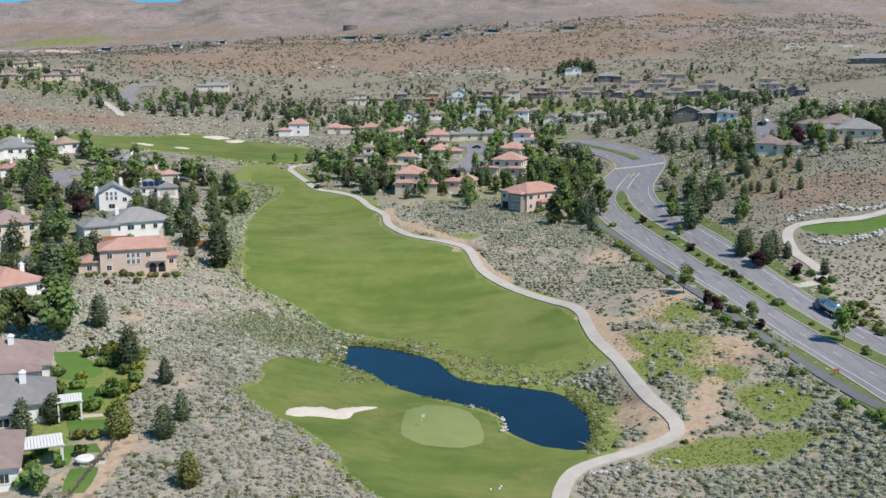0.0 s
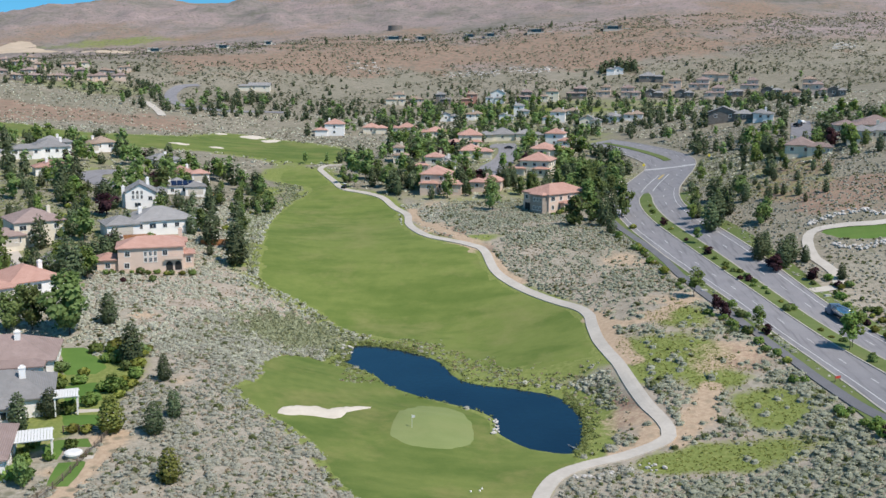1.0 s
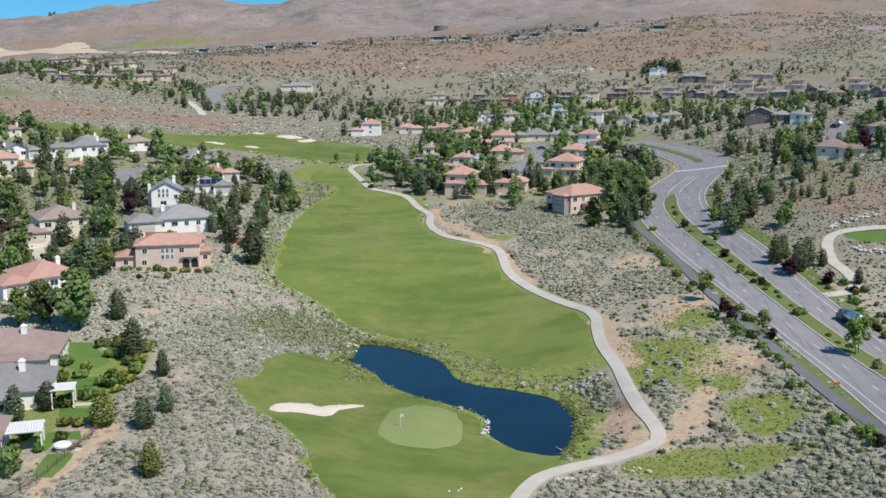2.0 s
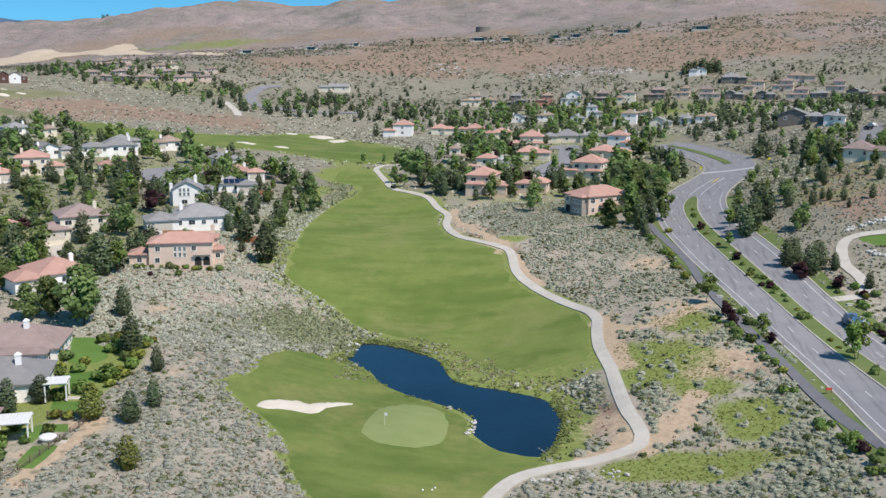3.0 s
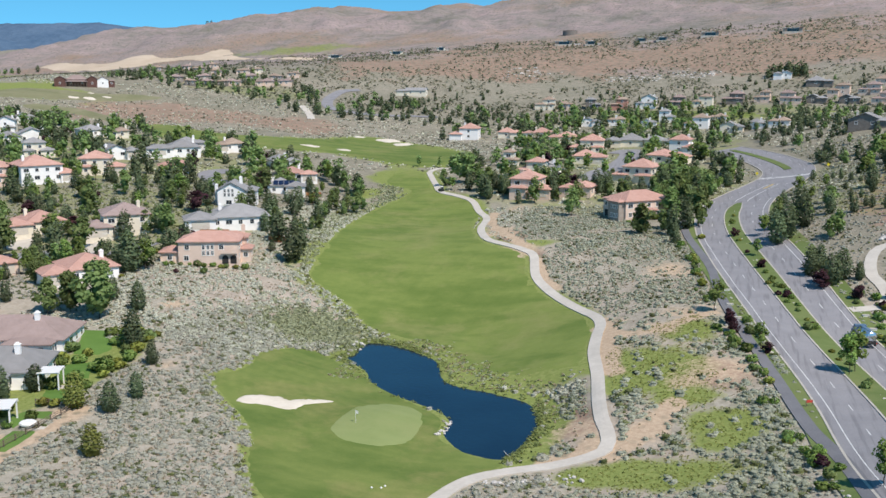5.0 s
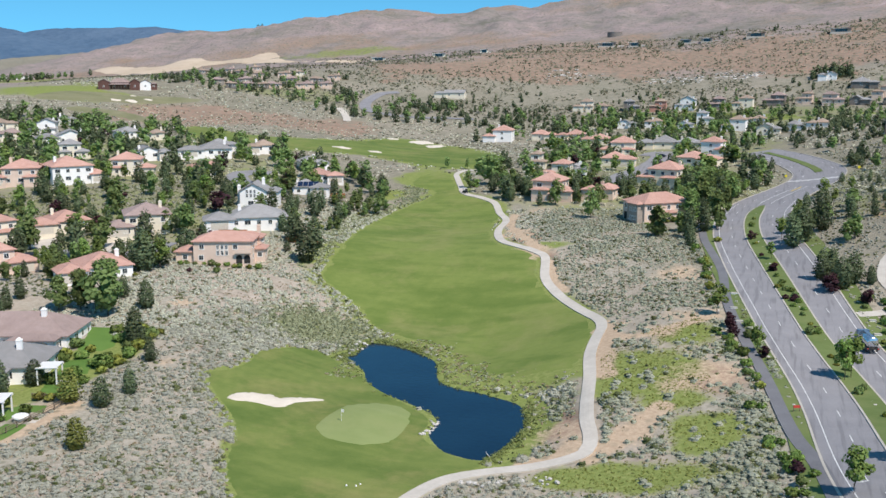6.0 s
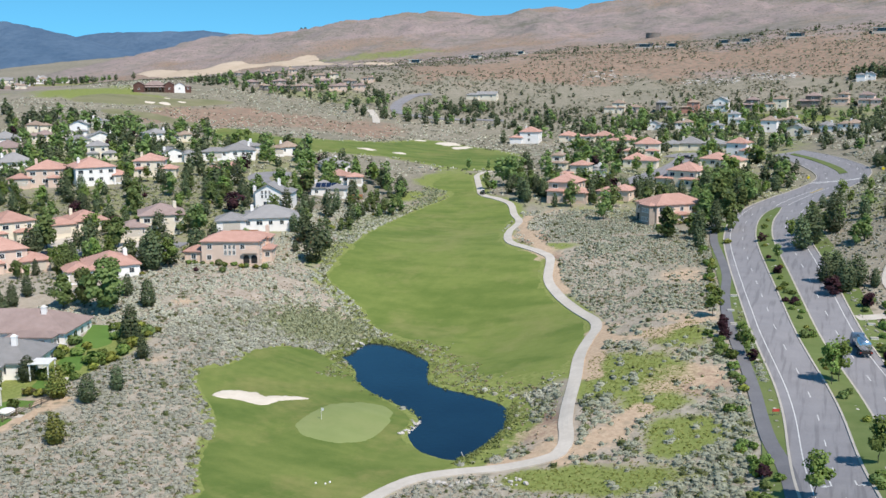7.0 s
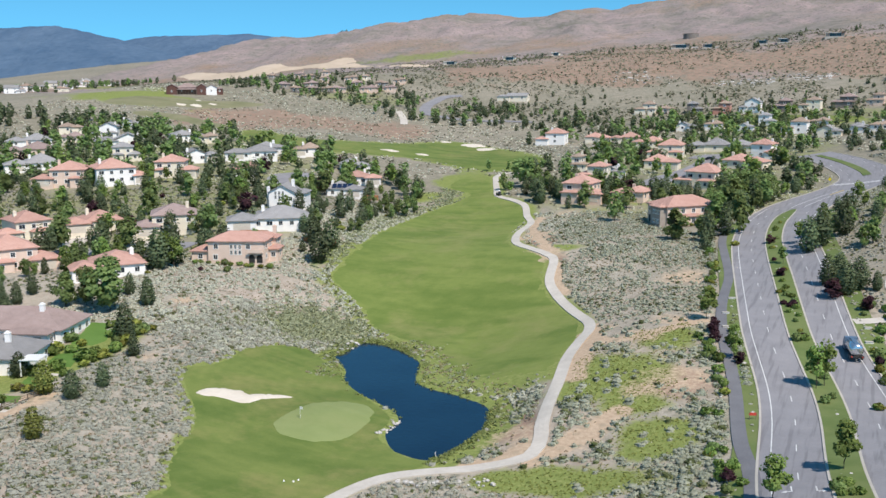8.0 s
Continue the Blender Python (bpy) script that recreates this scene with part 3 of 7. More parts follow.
HOUSES_WEST = [
    (-98.7, 282.2, 32, 25.2, 15, 1, 'g', 'w'), (-158.0, 266.0, 52, 18.8, 14.1, 1, 'r', 'c'),
    (-129.1, 268.4, 38, 19.3, 14.5, 2, 'm', 'c'), (-169.9, 246.8, 66, 16.7, 12.5, 2, 'r', 'c'),
    (-137.9, 216.2, 58, 18.2, 13.6, 2, 'r', 's'), (-106.9, 216.2, 49, 18.4, 13.8, 1, 'r', 'w'),
    (-192.9, 320.9, 54, 20.3, 15, 2, 'r', 'w'), (-211.1, 309.1, 34, 19.4, 14.5, 2, 'r', 's'),
    (-185.1, 347.3, 29, 16.7, 12.5, 2, 'r', 'c'), (-166.5, 368.2, 34, 11.6, 11, 1, 'r', 'w'),
]

HOUSES_WEST_UP = [
    (-134.0, 405.7, 38, 11.7, 11, 1, 'g', 'w'), (-117.6, 383.5, 27, 14.4, 11, 1, 'r', 'w'),
    (-109.1, 352.8, 22, 13.7, 11, 1, 'g', 'w'), (-169.8, 423.6, 38, 13.8, 11, 1, 't', 'w'),
    (-185.7, 401.4, 34, 23.4, 15, 1, 'g', 'w'), (-201.4, 383.6, 48, 15.0, 11.3, 1, 'g', 'w'),
    (-235.2, 374.8, 40, 12.5, 9.4, 2, 'g', 'c'), (-272.0, 411.9, 41, 23.5, 15, 1, 'g', 'w'),
    (-301.9, 436.1, 31, 12.7, 9.6, 2, 'g', 'w'), (-265.3, 347.1, 50, 23.3, 15, 1, 'g', 'w'),
    (-302.8, 383.0, 45, 22.4, 15, 1, 'm', 's'), (-326.0, 405.3, 45, 22.1, 15, 1, 'g', 'w'),
]

HOUSES_WEST_FAR = [
    (-314.7, 470.2, 40, 9, 11, 1, 'g', 'w'), (-334.7, 444.8, 43, 12.7, 11, 1, 't', 'c'),
    (-245.0, 431.1, 57, 15.2, 11.4, 1, 'g', 'w'), (-230.9, 429.6, 36, 9, 11, 1, 't', 'c'),
    (-184.9, 416.2, 23, 13.2, 11, 1, 'g', 'w'), (-310.6, 419.5, 42, 12.5, 11, 1, 'm', 'c'),
]

HOUSES_EAST = [
    (-90.0, 561.0, 5, 16.1, 12.1, 2, 'r', 'w'), (-65.4, 570.5, 5, 13.6, 10.2, 1, 'r', 'c'),
    (-49.5, 570.2, 3, 14.8, 11.1, 1, 'r', 'c'), (-31.0, 542.8, 3, 15.3, 11.4, 1, 'r', 'c'),
    (-11.1, 487.9, 4, 15.8, 11.9, 2, 'r', 'c'), (-4.8, 449.2, 0, 14.6, 10.9, 1, 'r', 'c'),
]
HOUSES_EAST_BACK = [
    (35.1, 487.2, -12, 12.8, 9.6, 2, 'r', 'w'), (29.7, 459.4, -14, 18.1, 13, 1, 'r', 'c'),
    (19.2, 401.1, -16, 16.0, 12.0, 2, 'r', 'c'), (-37.5, 433.9, 4, 6.4, 9, 2, 't', 'c'),
    (-22.3, 399.4, -2, 10.4, 9, 2, 'r', 'c'), (-15.8, 410.3, -2, 7.0, 9, 1, 'g', 'w'),
    (-14.9, 363.3, -6, 15.3, 11.4, 2, 'r', 's'), (1.1, 364.1, -8, 11.1, 9, 1, 'r', 's'),
]
HOUSES_EAST += HOUSES_EAST_BACK

HOUSES_EAST_UP = [
    (4.2, 520.0, 0, 19.0, 13, 1, 'g', 'c'), (21.7, 517.1, -4, 14.2, 10.7, 1, 'g', 'c'),
    (-25.7, 624.9, 4, 11.2, 9, 1, 'g', 'w'), (-9.9, 627.4, 0, 9.8, 9, 1, 't', 'w'),
    (10.3, 617.7, -2, 8.9, 9, 1, 'g', 'w'), (20.2, 637.4, -4, 9.8, 9, 2, 'g', 'w'),
    (38.8, 599.0, -8, 13.1, 9.8, 2, 't', 'w'), (57.8, 571.5, -8, 12.4, 9.3, 1, 'g', 'c'),
    (50.1, 626.0, -8, 10.2, 9, 1, 't', 'w'), (72.4, 579.6, -10, 10.6, 9, 1, 'g', 'w'),
    (82.6, 576.5, -10, 10.5, 9, 1, 't', 'w'),
]

HOUSES_ROW = [
    (-14.8, 696.7, 0, 10.8, 9, 2, 't', 'b'), (3.3, 695.0, -3, 13.0, 9.8, 2, 'g', 'w'),
    (23.1, 696.4, -5, 10.7, 9, 2, 'm', 'k'), (40.3, 692.6, -6, 12.8, 9.6, 2, 't', 'c'),
    (59.8, 702.3, -8, 13.6, 10.2, 2, 'm', 'k'), (78.5, 704.6, -9, 9.8, 9, 2, 't', 's'),
    (96.2, 694.5, -10, 13.3, 10.0, 2, 'm', 's'), (111.6, 692.7, -12, 12.5, 9.4, 1, 'g', 'k'),
    (-66.6, 700.5, 5, 13.4, 10.1, 2, 't', 'c'), (-51.8, 702.4, 3, 9.5, 9, 1, 't', 's'),
    (-33.2, 702.4, 2, 10.2, 9, 2, 'g', 'k'),
]

HOUSES_ROW_EAST = [
    (130.8, 685.5, -13, 12.3, 9.2, 1, 'g', 'k'), (149.2, 677.3, -14, 12.7, 9.5, 2, 'm', 's'),
    (95.9, 790.6, -8, 12.6, 9.5, 1, 'g', 'w'), (118.9, 756.6, -10, 17.6, 13, 1, 'g', 'k'),
    (127.7, 719.5, -12, 13.6, 10.2, 2, 't', 's'), (146.4, 715.8, -14, 13.5, 10.1, 2, 'm', 's'),
]
HOUSES_ROW_END = [
    (163.8, 745.2, -14, 19.3, 13, 1, 't', 's'), (161.9, 674.6, -15, 10.5, 9, 1, 'g', 'k'),
    (182.6, 662.3, -16, 13.4, 10.0, 1, 'g', 'k'), (183.8, 622.7, -16, 10.5, 9, 1, 't', 's'),
    (193.3, 598.7, -18, 10.1, 9, 2, 'm', 's'), (178.8, 525.1, -18, 8.8, 9, 1, 'g', 'k'),
    (209.1, 664.0, -16, 12.6, 9.5, 2, 't', 's'), (176.6, 697.0, -14, 11.7, 9, 2, 'm', 's'),
]
HOUSES_ROW_EAST += HOUSES_ROW_END

HOUSES_SLOPE = [
    (-175.1, 735.8, 6, 23.0, 9.0, 1, 'g', 'c'),
]

VILLAS = [
    (-345, 1015, 17, 18), (-264, 976, 14, 16), (-229, 1020, 12, 10), (-100, 1012, 7, 21),
    (-71, 994, 6, 13), (-23, 1001, 4, 13), (-3, 992, 3, 13), (41, 983, 1, 20),
    (113, 970, -2, 21),
]

HOUSES_VILLAGE = [
    (-328.8, 658.2, 20, 8.9, 9, 1, 'm', 't'), (-314.0, 651.2, 22, 8.0, 9, 1, 't', 'k'),
    (-321.0, 683.0, 18, 9.2, 9, 1, 'm', 't'), (-329.1, 719.4, 20, 7.9, 9, 1, 't', 's'),
    (-296.4, 682.5, 16, 10.8, 9, 1, 'm', 's'), (-315.2, 736.9, 18, 9.8, 9, 1, 't', 's'),
    (-300.0, 716.8, 16, 8.6, 9, 1, 'm', 't'), (-278.2, 697.6, 14, 12.6, 9.4, 1, 'm', 's'),
]
HOUSES_VILLAGE_UP = [
    (-283.8, 730.9, 16, 10.5, 9, 1, 't', 't'), (-269.5, 715.1, 14, 9.4, 9, 1, 'm', 's'),
    (-349.9, 728.6, 20, 8.0, 9, 1, 't', 't'), (-375.5, 755.4, 20, 7.4, 9, 1, 'm', 's'),
    (-364.0, 782.3, 18, 7.6, 9, 1, 't', 's'), (-388.5, 733.6, 22, 7.2, 9, 1, 't', 't'),
    (-280.1, 755.4, 14, 9.0, 9, 1, 't', 's'), (-311.5, 753.8, 16, 8.2, 9, 1, 't', 'c'),
    (-305.0, 660.8, 18, 8.9, 9, 1, 'm', 'k'), (-299.9, 671.6, 18, 7.3, 9, 1, 't', 'k'),
]
HOUSES_VILLAGE += HOUSES_VILLAGE_UP

HOUSES_VALLEY = [
    (-800, 850, 40, 22, 15, 2, 'g', 'w'), (-830, 900, 35, 20, 14, 2, 't', 'w'),
    (-800, 925, 42, 18, 13, 1, 'g', 'w'), (-860, 960, 38, 20, 14, 2, 'g', 'c'),
    (-850, 1010, 36, 18, 13, 2, 't', 'w'), (-880, 1050, 40, 20, 14, 2, 'g', 'w'),
    (-845, 1055, 34, 18, 13, 1, 'm', 'w'), (-760, 880, 30, 16, 12, 1, 't', 'c'),
]

HOUSES_KNOLL = [
    (117.3, 364.4, -19, 16.0, 12.0, 1, 'm', 'c'), (143.4, 366.6, -22, 22.0, 14.5, 1, 'g', 'c'),
    (148.3, 397.6, -12, 24.0, 16, 1, 'm', 'c'), (118.5, 493.4, -14, 21.0, 15, 1, 'g', 'k'),
    (129.4, 475.3, -16, 9.1, 11, 1, 'g', 'w'), (306.8, 741.5, -23, 25.3, 15, 1, 'g', 'k'),
]

TREES_NEAR = [
    (-82.0, 189.4, 14.0, 'd'), (-90.6, 191.3, 10.0, 'd'), (-95.2, 189.3, 8.6, 'd'), (-63.1, 173.0, 9.4, 'c'), (-76.5, 196.4, 7.7, 'c'),
    (-54.4, 165.2, 5.6, 'c'), (-47.2, 148.5, 5.7, 'c'), (-48.1, 141.8, 6.2, 'c'), (-40.3, 125.0, 5.9, 'y'), (-87.5, 173.8, 6.4, 'c'),
    (-67.6, 148.5, 5.8, 'c'), (-70.1, 142.6, 7.2, 'c'), (-55.1, 142.3, 7.1, 'y'), (-59.8, 121.7, 5.0, 'd'), (-180.4, 289.9, 9.2, 'c'),
    (-184.0, 300.4, 8.7, 'c'), (-189.3, 297.7, 10.0, 'c'), (-155.9, 294.9, 10.5, 'd'), (-120.8, 260.8, 11.0, 'c'),
]

TREES_WEST = [
    (-128.7, 238.7, 14.2, 'c'), (-128.2, 250.2, 11.7, 'd'), (-97.1, 225.5, 14.5, 'c'), (-107.0, 228.4, 10.5, 'c'), (-96.8, 232.5, 13.0, 'c'),
    (-135.6, 222.7, 14.7, 'c'), (-149.9, 244.5, 12.0, 'd'), (-100.6, 260.8, 10.4, 'p'), (-111.4, 268.3, 12.0, 'd'), (-96.1, 288.0, 11.1, 'd'),
    (-101.1, 305.5, 10.6, 'c'), (-99.2, 283.8, 8.1, 'c'), (-103.6, 280.4, 8.1, 'c'), (-64.9, 256.1, 14.2, 'c'), (-68.3, 269.0, 12.2, 'c'),
    (-76.0, 271.8, 12.6, 'c'), (-87.0, 308.7, 12.1, 'c'), (-77.6, 306.7, 9.7, 'c'), (-108.6, 354.3, 8.0, 'd'),
]

TREES_MIDDLE = [
    (-114.5, 345.4, 11.5, 'd'), (-116.7, 390.4, 9.9, 'd'), (-109.5, 395.5, 14.8, 'p'), (-98.0, 380.4, 12.8, 'c'), (-87.7, 372.5, 10.1, 'c'),
    (-145.5, 344.3, 14.8, 'c'), (-141.7, 325.7, 14.4, 'c'), (-148.0, 397.8, 10.7, 'd'), (-157.0, 365.2, 10.3, 'd'), (-26.8, 365.8, 10.1, 'c'),
    (-33.9, 362.8, 12.0, 'c'), (-47.2, 389.9, 14.4, 'd'), (-53.5, 397.6, 12.2, 'd'), (-13.0, 351.0, 11.7, 'd'), (3.3, 329.2, 11.7, 'd'),
    (25.4, 312.8, 11.1, 'd'), (35.7, 317.8, 14.1, 'd'), (40.9, 308.9, 12.7, 'c'), (31.2, 322.9, 10.5, 'd'), (44.3, 312.8, 14.8, 'd'),
    (38.3, 288.0, 7.7, 'c'),
]

TREES_ROAD = [
    (65.5, 281.0, 13.6, 'c'), (68.3, 285.5, 15.6, 'c'), (73.1, 295.6, 14.5, 'c'), (73.8, 316.0, 12.6, 'c'), (71.4, 250.4, 10.8, 'c'),
    (73.8, 254.0, 9.4, 'c'), (75.6, 243.6, 11.3, 'c'), (78.1, 247.0, 10.8, 'c'), (72.9, 241.8, 6.0, 'p'), (80.4, 234.2, 4.7, 'p'),
    (62.6, 293.2, 6.2, 's'), (64.9, 299.1, 9.0, 'c'), (87.0, 234.3, 5.9, 'c'), (72.8, 186.6, 7.7, 's'), (78.4, 145.8, 6.8, 's'),
    (60.2, 271.1, 4.7, 's'), (60.9, 259.5, 3.3, 'p'), (54.7, 295.8, 3.7, 'p'), (70.7, 133.8, 6.2, 's'), (59.5, 194.9, 3.4, 'p'),
    (49.5, 219.9, 6.6, 's'), (52.1, 210.5, 4.5, 'p'), (52.8, 205.3, 4.9, 'p'), (58.0, 196.5, 5.5, 's'), (74.1, 188.5, 8.0, 's'),
]

SHRUBS_MEDIAN = [
    (61.5, 254.4), (62.8, 248.4), (61.6, 244.6), (63.4, 242.4), (64.7, 241.2), (63.4, 235.4),
    (64.9, 233.6), (66.1, 232.6), (65.0, 229.3), (67.9, 211.5), (69.3, 212.2), (74.7, 179.4),
    (75.6, 182.0), (77.8, 137.6), (78.7, 139.3), (78.5, 135.4),
]

SHRUBS_VERGE = [
    (56.1, 211.7), (56.5, 204.9), (57.7, 204.7), (55.5, 195.1), (52.8, 203.7), (53.3, 199.0),
    (56.3, 189.5), (56.6, 185.3), (58.1, 182.9), (46.5, 243.1), (44.5, 254.3), (44.4, 265.6),
    (48.9, 232.1), (45.6, 294.5), (58.9, 179.0), (64.3, 148.1), (66.3, 141.3), (64.1, 143.7),
    (64.6, 138.6), (79.5, 231.3), (80.8, 236.4), (83.2, 207.1), (81.6, 211.2), (82.7, 200.7),
]


# ---- building helpers ----
rng = np.random.default_rng(7)


def mesh_np(name, verts, faces, mat, smooth=False, normals=None):
    me = bpy.data.meshes.new(name)
    if isinstance(faces, np.ndarray):
        v, f = np.asarray(verts, np.float32), np.asarray(faces, np.int32)
        me.vertices.add(len(v)), me.loops.add(f.size), me.polygons.add(len(f))
        me.vertices.foreach_set("co", v.ravel())
        me.loops.foreach_set("vertex_index", f.ravel())
        me.polygons.foreach_set("loop_start", np.arange(0, f.size, f.shape[1], dtype=np.int32))
        me.update(calc_edges=True)
    else:
        me.from_pydata(np.asarray(verts, float).tolist(), [], faces)
    me.materials.append(mat)
    if smooth or normals is not None:
        me.shade_smooth()
    if normals is not None:
        me.normals_split_custom_set_from_vertices(np.asarray(normals, np.float32))
    return me


def thing(name, m, label, category, group=""):
    ob = new(name)
    ob.matrix_basis = m
    ob.empty_display_size = 0.5
    return tagged(ob, label, category, group)


def part(name, me, parent, label=""):
    ob = new(name, me)
    ob.parent = parent
    return tagged(ob, label) if label else ob


class Shape:
    """Collects boxes, prisms and tubes into one mesh."""

    def __init__(self):
        self.v, self.f = [], []

    def add(self, verts, faces):
        k = len(self.v)
        self.v += [tuple(p) for p in verts]
        self.f += [tuple(i + k for i in f) for f in faces]
        return self

    def box(self, x0, y0, z0, x1, y1, z1):
        v = [(x0, y0, z0), (x1, y0, z0), (x1, y1, z0), (x0, y1, z0), (x0, y0, z1), (x1, y0, z1), (x1, y1, z1), (x0, y1, z1)]
        return self.add(v, [(0, 3, 2, 1), (4, 5, 6, 7), (0, 1, 5, 4), (1, 2, 6, 5), (2, 3, 7, 6), (3, 0, 4, 7)])

    def tube(self, points, radii, sides=8, cap=True):
        rings = []
        for i, (p, r) in enumerate(zip(points, radii)):
            a = Vector(points[min(i + 1, len(points) - 1)]) - Vector(points[max(i - 1, 0)])
            q = a.to_track_quat("Z", "Y")
            rings.append([tuple(Vector(p) + q @ Vector((r * math.cos(6.2832 * k / sides), r * math.sin(6.2832 * k / sides), 0))) for k in range(sides)])
        v = [p for ring in rings for p in ring]
        f = [(i * sides + k, i * sides + (k + 1) % sides, (i + 1) * sides + (k + 1) % sides, (i + 1) * sides + k) for i in range(len(rings) - 1) for k in range(sides)]
        if cap:
            f += [tuple(range(sides))[::-1], tuple(range(len(v) - sides, len(v)))]
        return self.add(v, f)

    def mesh(self, name, mat, smooth=False):
        return mesh_np(name, self.v, self.f, mat, smooth)


def smooth_line(points, closed=False, step=2.0):
    """A Catmull-Rom curve through plan points, sampled evenly enough."""
    p = [np.array(q, float) for q in points]
    n, out = len(p), []
    for i in range(n if closed else n - 1):
        a, b, c, d = (p[(i + k) % n] if closed else p[min(max(i + k, 0), n - 1)] for k in (-1, 0, 1, 2))
        m = max(1, int(np.linalg.norm(c - b) / step))
        for j in range(m):
            t = j / m
            out.append(0.5 * (2 * b + (c - a) * t + (2 * a - 5 * b + 4 * c - d) * t * t + (3 * b - a - 3 * c + d) * t ** 3))
    if not closed:
        out.append(p[-1])
    return np.array(out)


def inside(poly, x, y):
    hit = np.zeros(np.shape(x), bool)
    for (x0, y0), (x1, y1) in zip(poly, np.roll(poly, -1, 0)):
        if y0 != y1:
            hit ^= ((y0 > y) != (y1 > y)) & (x < (x1 - x0) * (y - y0) / (y1 - y0) + x0)
    return hit


def line_distance(line, x, y, closed=False):
    d = np.full(np.shape(x), 1e9)
    b = np.roll(line, -1, 0) if closed else line[1:]
    for (x0, y0), (x1, y1) in zip(line if closed else line[:-1], b):
        dx, dy = x1 - x0, y1 - y0
        t = np.clip(((x - x0) * dx + (y - y0) * dy) / (dx * dx + dy * dy + 1e-9), 0, 1)
        d = np.minimum(d, np.hypot(x - x0 - t * dx, y - y0 - t * dy))
    return d


def step01(a, b, x):
    t = np.clip((x - a) / (b - a), 0, 1)
    return t * t * (3 - 2 * t)


def waves(x, y, scale, seed=0):
    """Cheap smooth noise between about -1 and 1."""
    r, s = np.random.default_rng(seed), 0
    for k in range(7):
        a, f, ph = r.uniform(0, 6.28), scale * 1.45 ** k, r.uniform(0, 6.28)
        s = s + np.sin((x * math.cos(a) + y * math.sin(a)) * f + ph + 1.3 * np.sin((y * math.cos(a) - x * math.sin(a)) * f * 0.7 + ph)) / 1.3 ** k
    return s / 3.2


# ---- the lie of the land ----
POND_LINE = smooth_line(POND, True, 1.5)
CREST_X = [-1900, -1650, -1565, -1504, -1429, -1364, -1297, -1204, -1086, -1035, -1000, -949, -874, -801, -752, -712, -664, -632, -586, -544, -502, -457, -435, -391, -347, -297, -240, 100, 300, 700, 1300, 2200]
CREST_Z = [30, 36, 69, 75, 90, 101, 109, 115, 120, 129, 152, 162, 161, 156, 174, 181, 180, 190, 188, 180, 180, 179, 187, 191, 184, 198, 203, 223, 268, 296, 300, 260]





def land(x, y):
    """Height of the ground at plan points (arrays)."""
    x, y = np.asarray(x, float), np.asarray(y, float)
    z = BASE[0] + BASE[1] / (1 + np.exp(-(y - 350) / 150))
    z = z + BASE[2] / (1 + np.exp(-(y - 1000) / 150)) / (1 + np.exp(-np.clip(((x + 450) * 0.65 + (y - 900) * 0.76) / 140, -50, 50)))
    for hx, hy, a, r in HILLS_NEAR + HILLS_FAR + SWELLS_NEAR + SWELLS_MIDDLE + SWELLS_FAR:
        z = z + a * np.exp(-((x - hx) ** 2 + (y - hy) ** 2) / (2 * r * r))
    crest = np.interp(x, CREST_X, CREST_Z) + 1.5 * waves(x, y * 0.3, 0.02, 5) + 1.8 * waves(x, y, 0.055, 15) + 1.3 * np.abs(waves(x, y, 0.13, 25))
    folds = np.abs(waves(x + 0.25 * y, y * 0.35, 0.010, 6))
    z = z + (crest - z) * step01(1000, 1850, y) * np.where(y < 1850, 1, 1 - step01(1850, 3200, y))
    gullies = 5 * np.abs(waves(x + 0.2 * y, y * 0.5, 0.03, 16)) + 4 * np.abs(waves(x - 0.15 * y, y * 0.4, 0.06, 26)) + 1.6 * np.abs(waves(x, y, 0.11, 27))
    z = z - (11 * folds + gullies) * step01(1050, 1350, y) * (1 - step01(1650, 1840, y)) * step01(-1250, -950, x)
    z = z + np.where(y > 3000, (60 - z) * step01(3000, 4200, y), 0)
    rough = np.clip((y - 480) / 500, 0, 1) * step01(-1300, -700, x)
    z = z + rough * (3.0 * waves(x, y, 0.011, 2) + 1.4 * waves(x, y, 0.045, 3) - 1.3 * np.abs(waves(x + 0.2 * y, y * 0.6, 0.07, 13)))
    z = z + 0.15 * waves(x, y, 0.12, 4) * step01(-10, 30, np.abs(x - 75))
    near = (x > -55) & (x < 50) & (y > 125) & (y < 240)
    if np.any(near):
        xn, yn = x[near] if x.ndim else x, y[near] if y.ndim else y
        d = line_distance(POND_LINE, xn, yn, True)
        wet = inside(POND_LINE, xn, yn)
        zn = z[near] if z.ndim else z
        shore = 0.25 + (np.maximum(zn, 0.35) - 0.25) * step01(0, 12, d)
        zn = np.where(wet, 0.25 - np.minimum(0.6 * d, 1.6), shore)
        if z.ndim:
            z[near] = zn
        else:
            z = zn
    return z


def level(x, y):
    return float(land(np.array([x]), np.array([y]))[0])


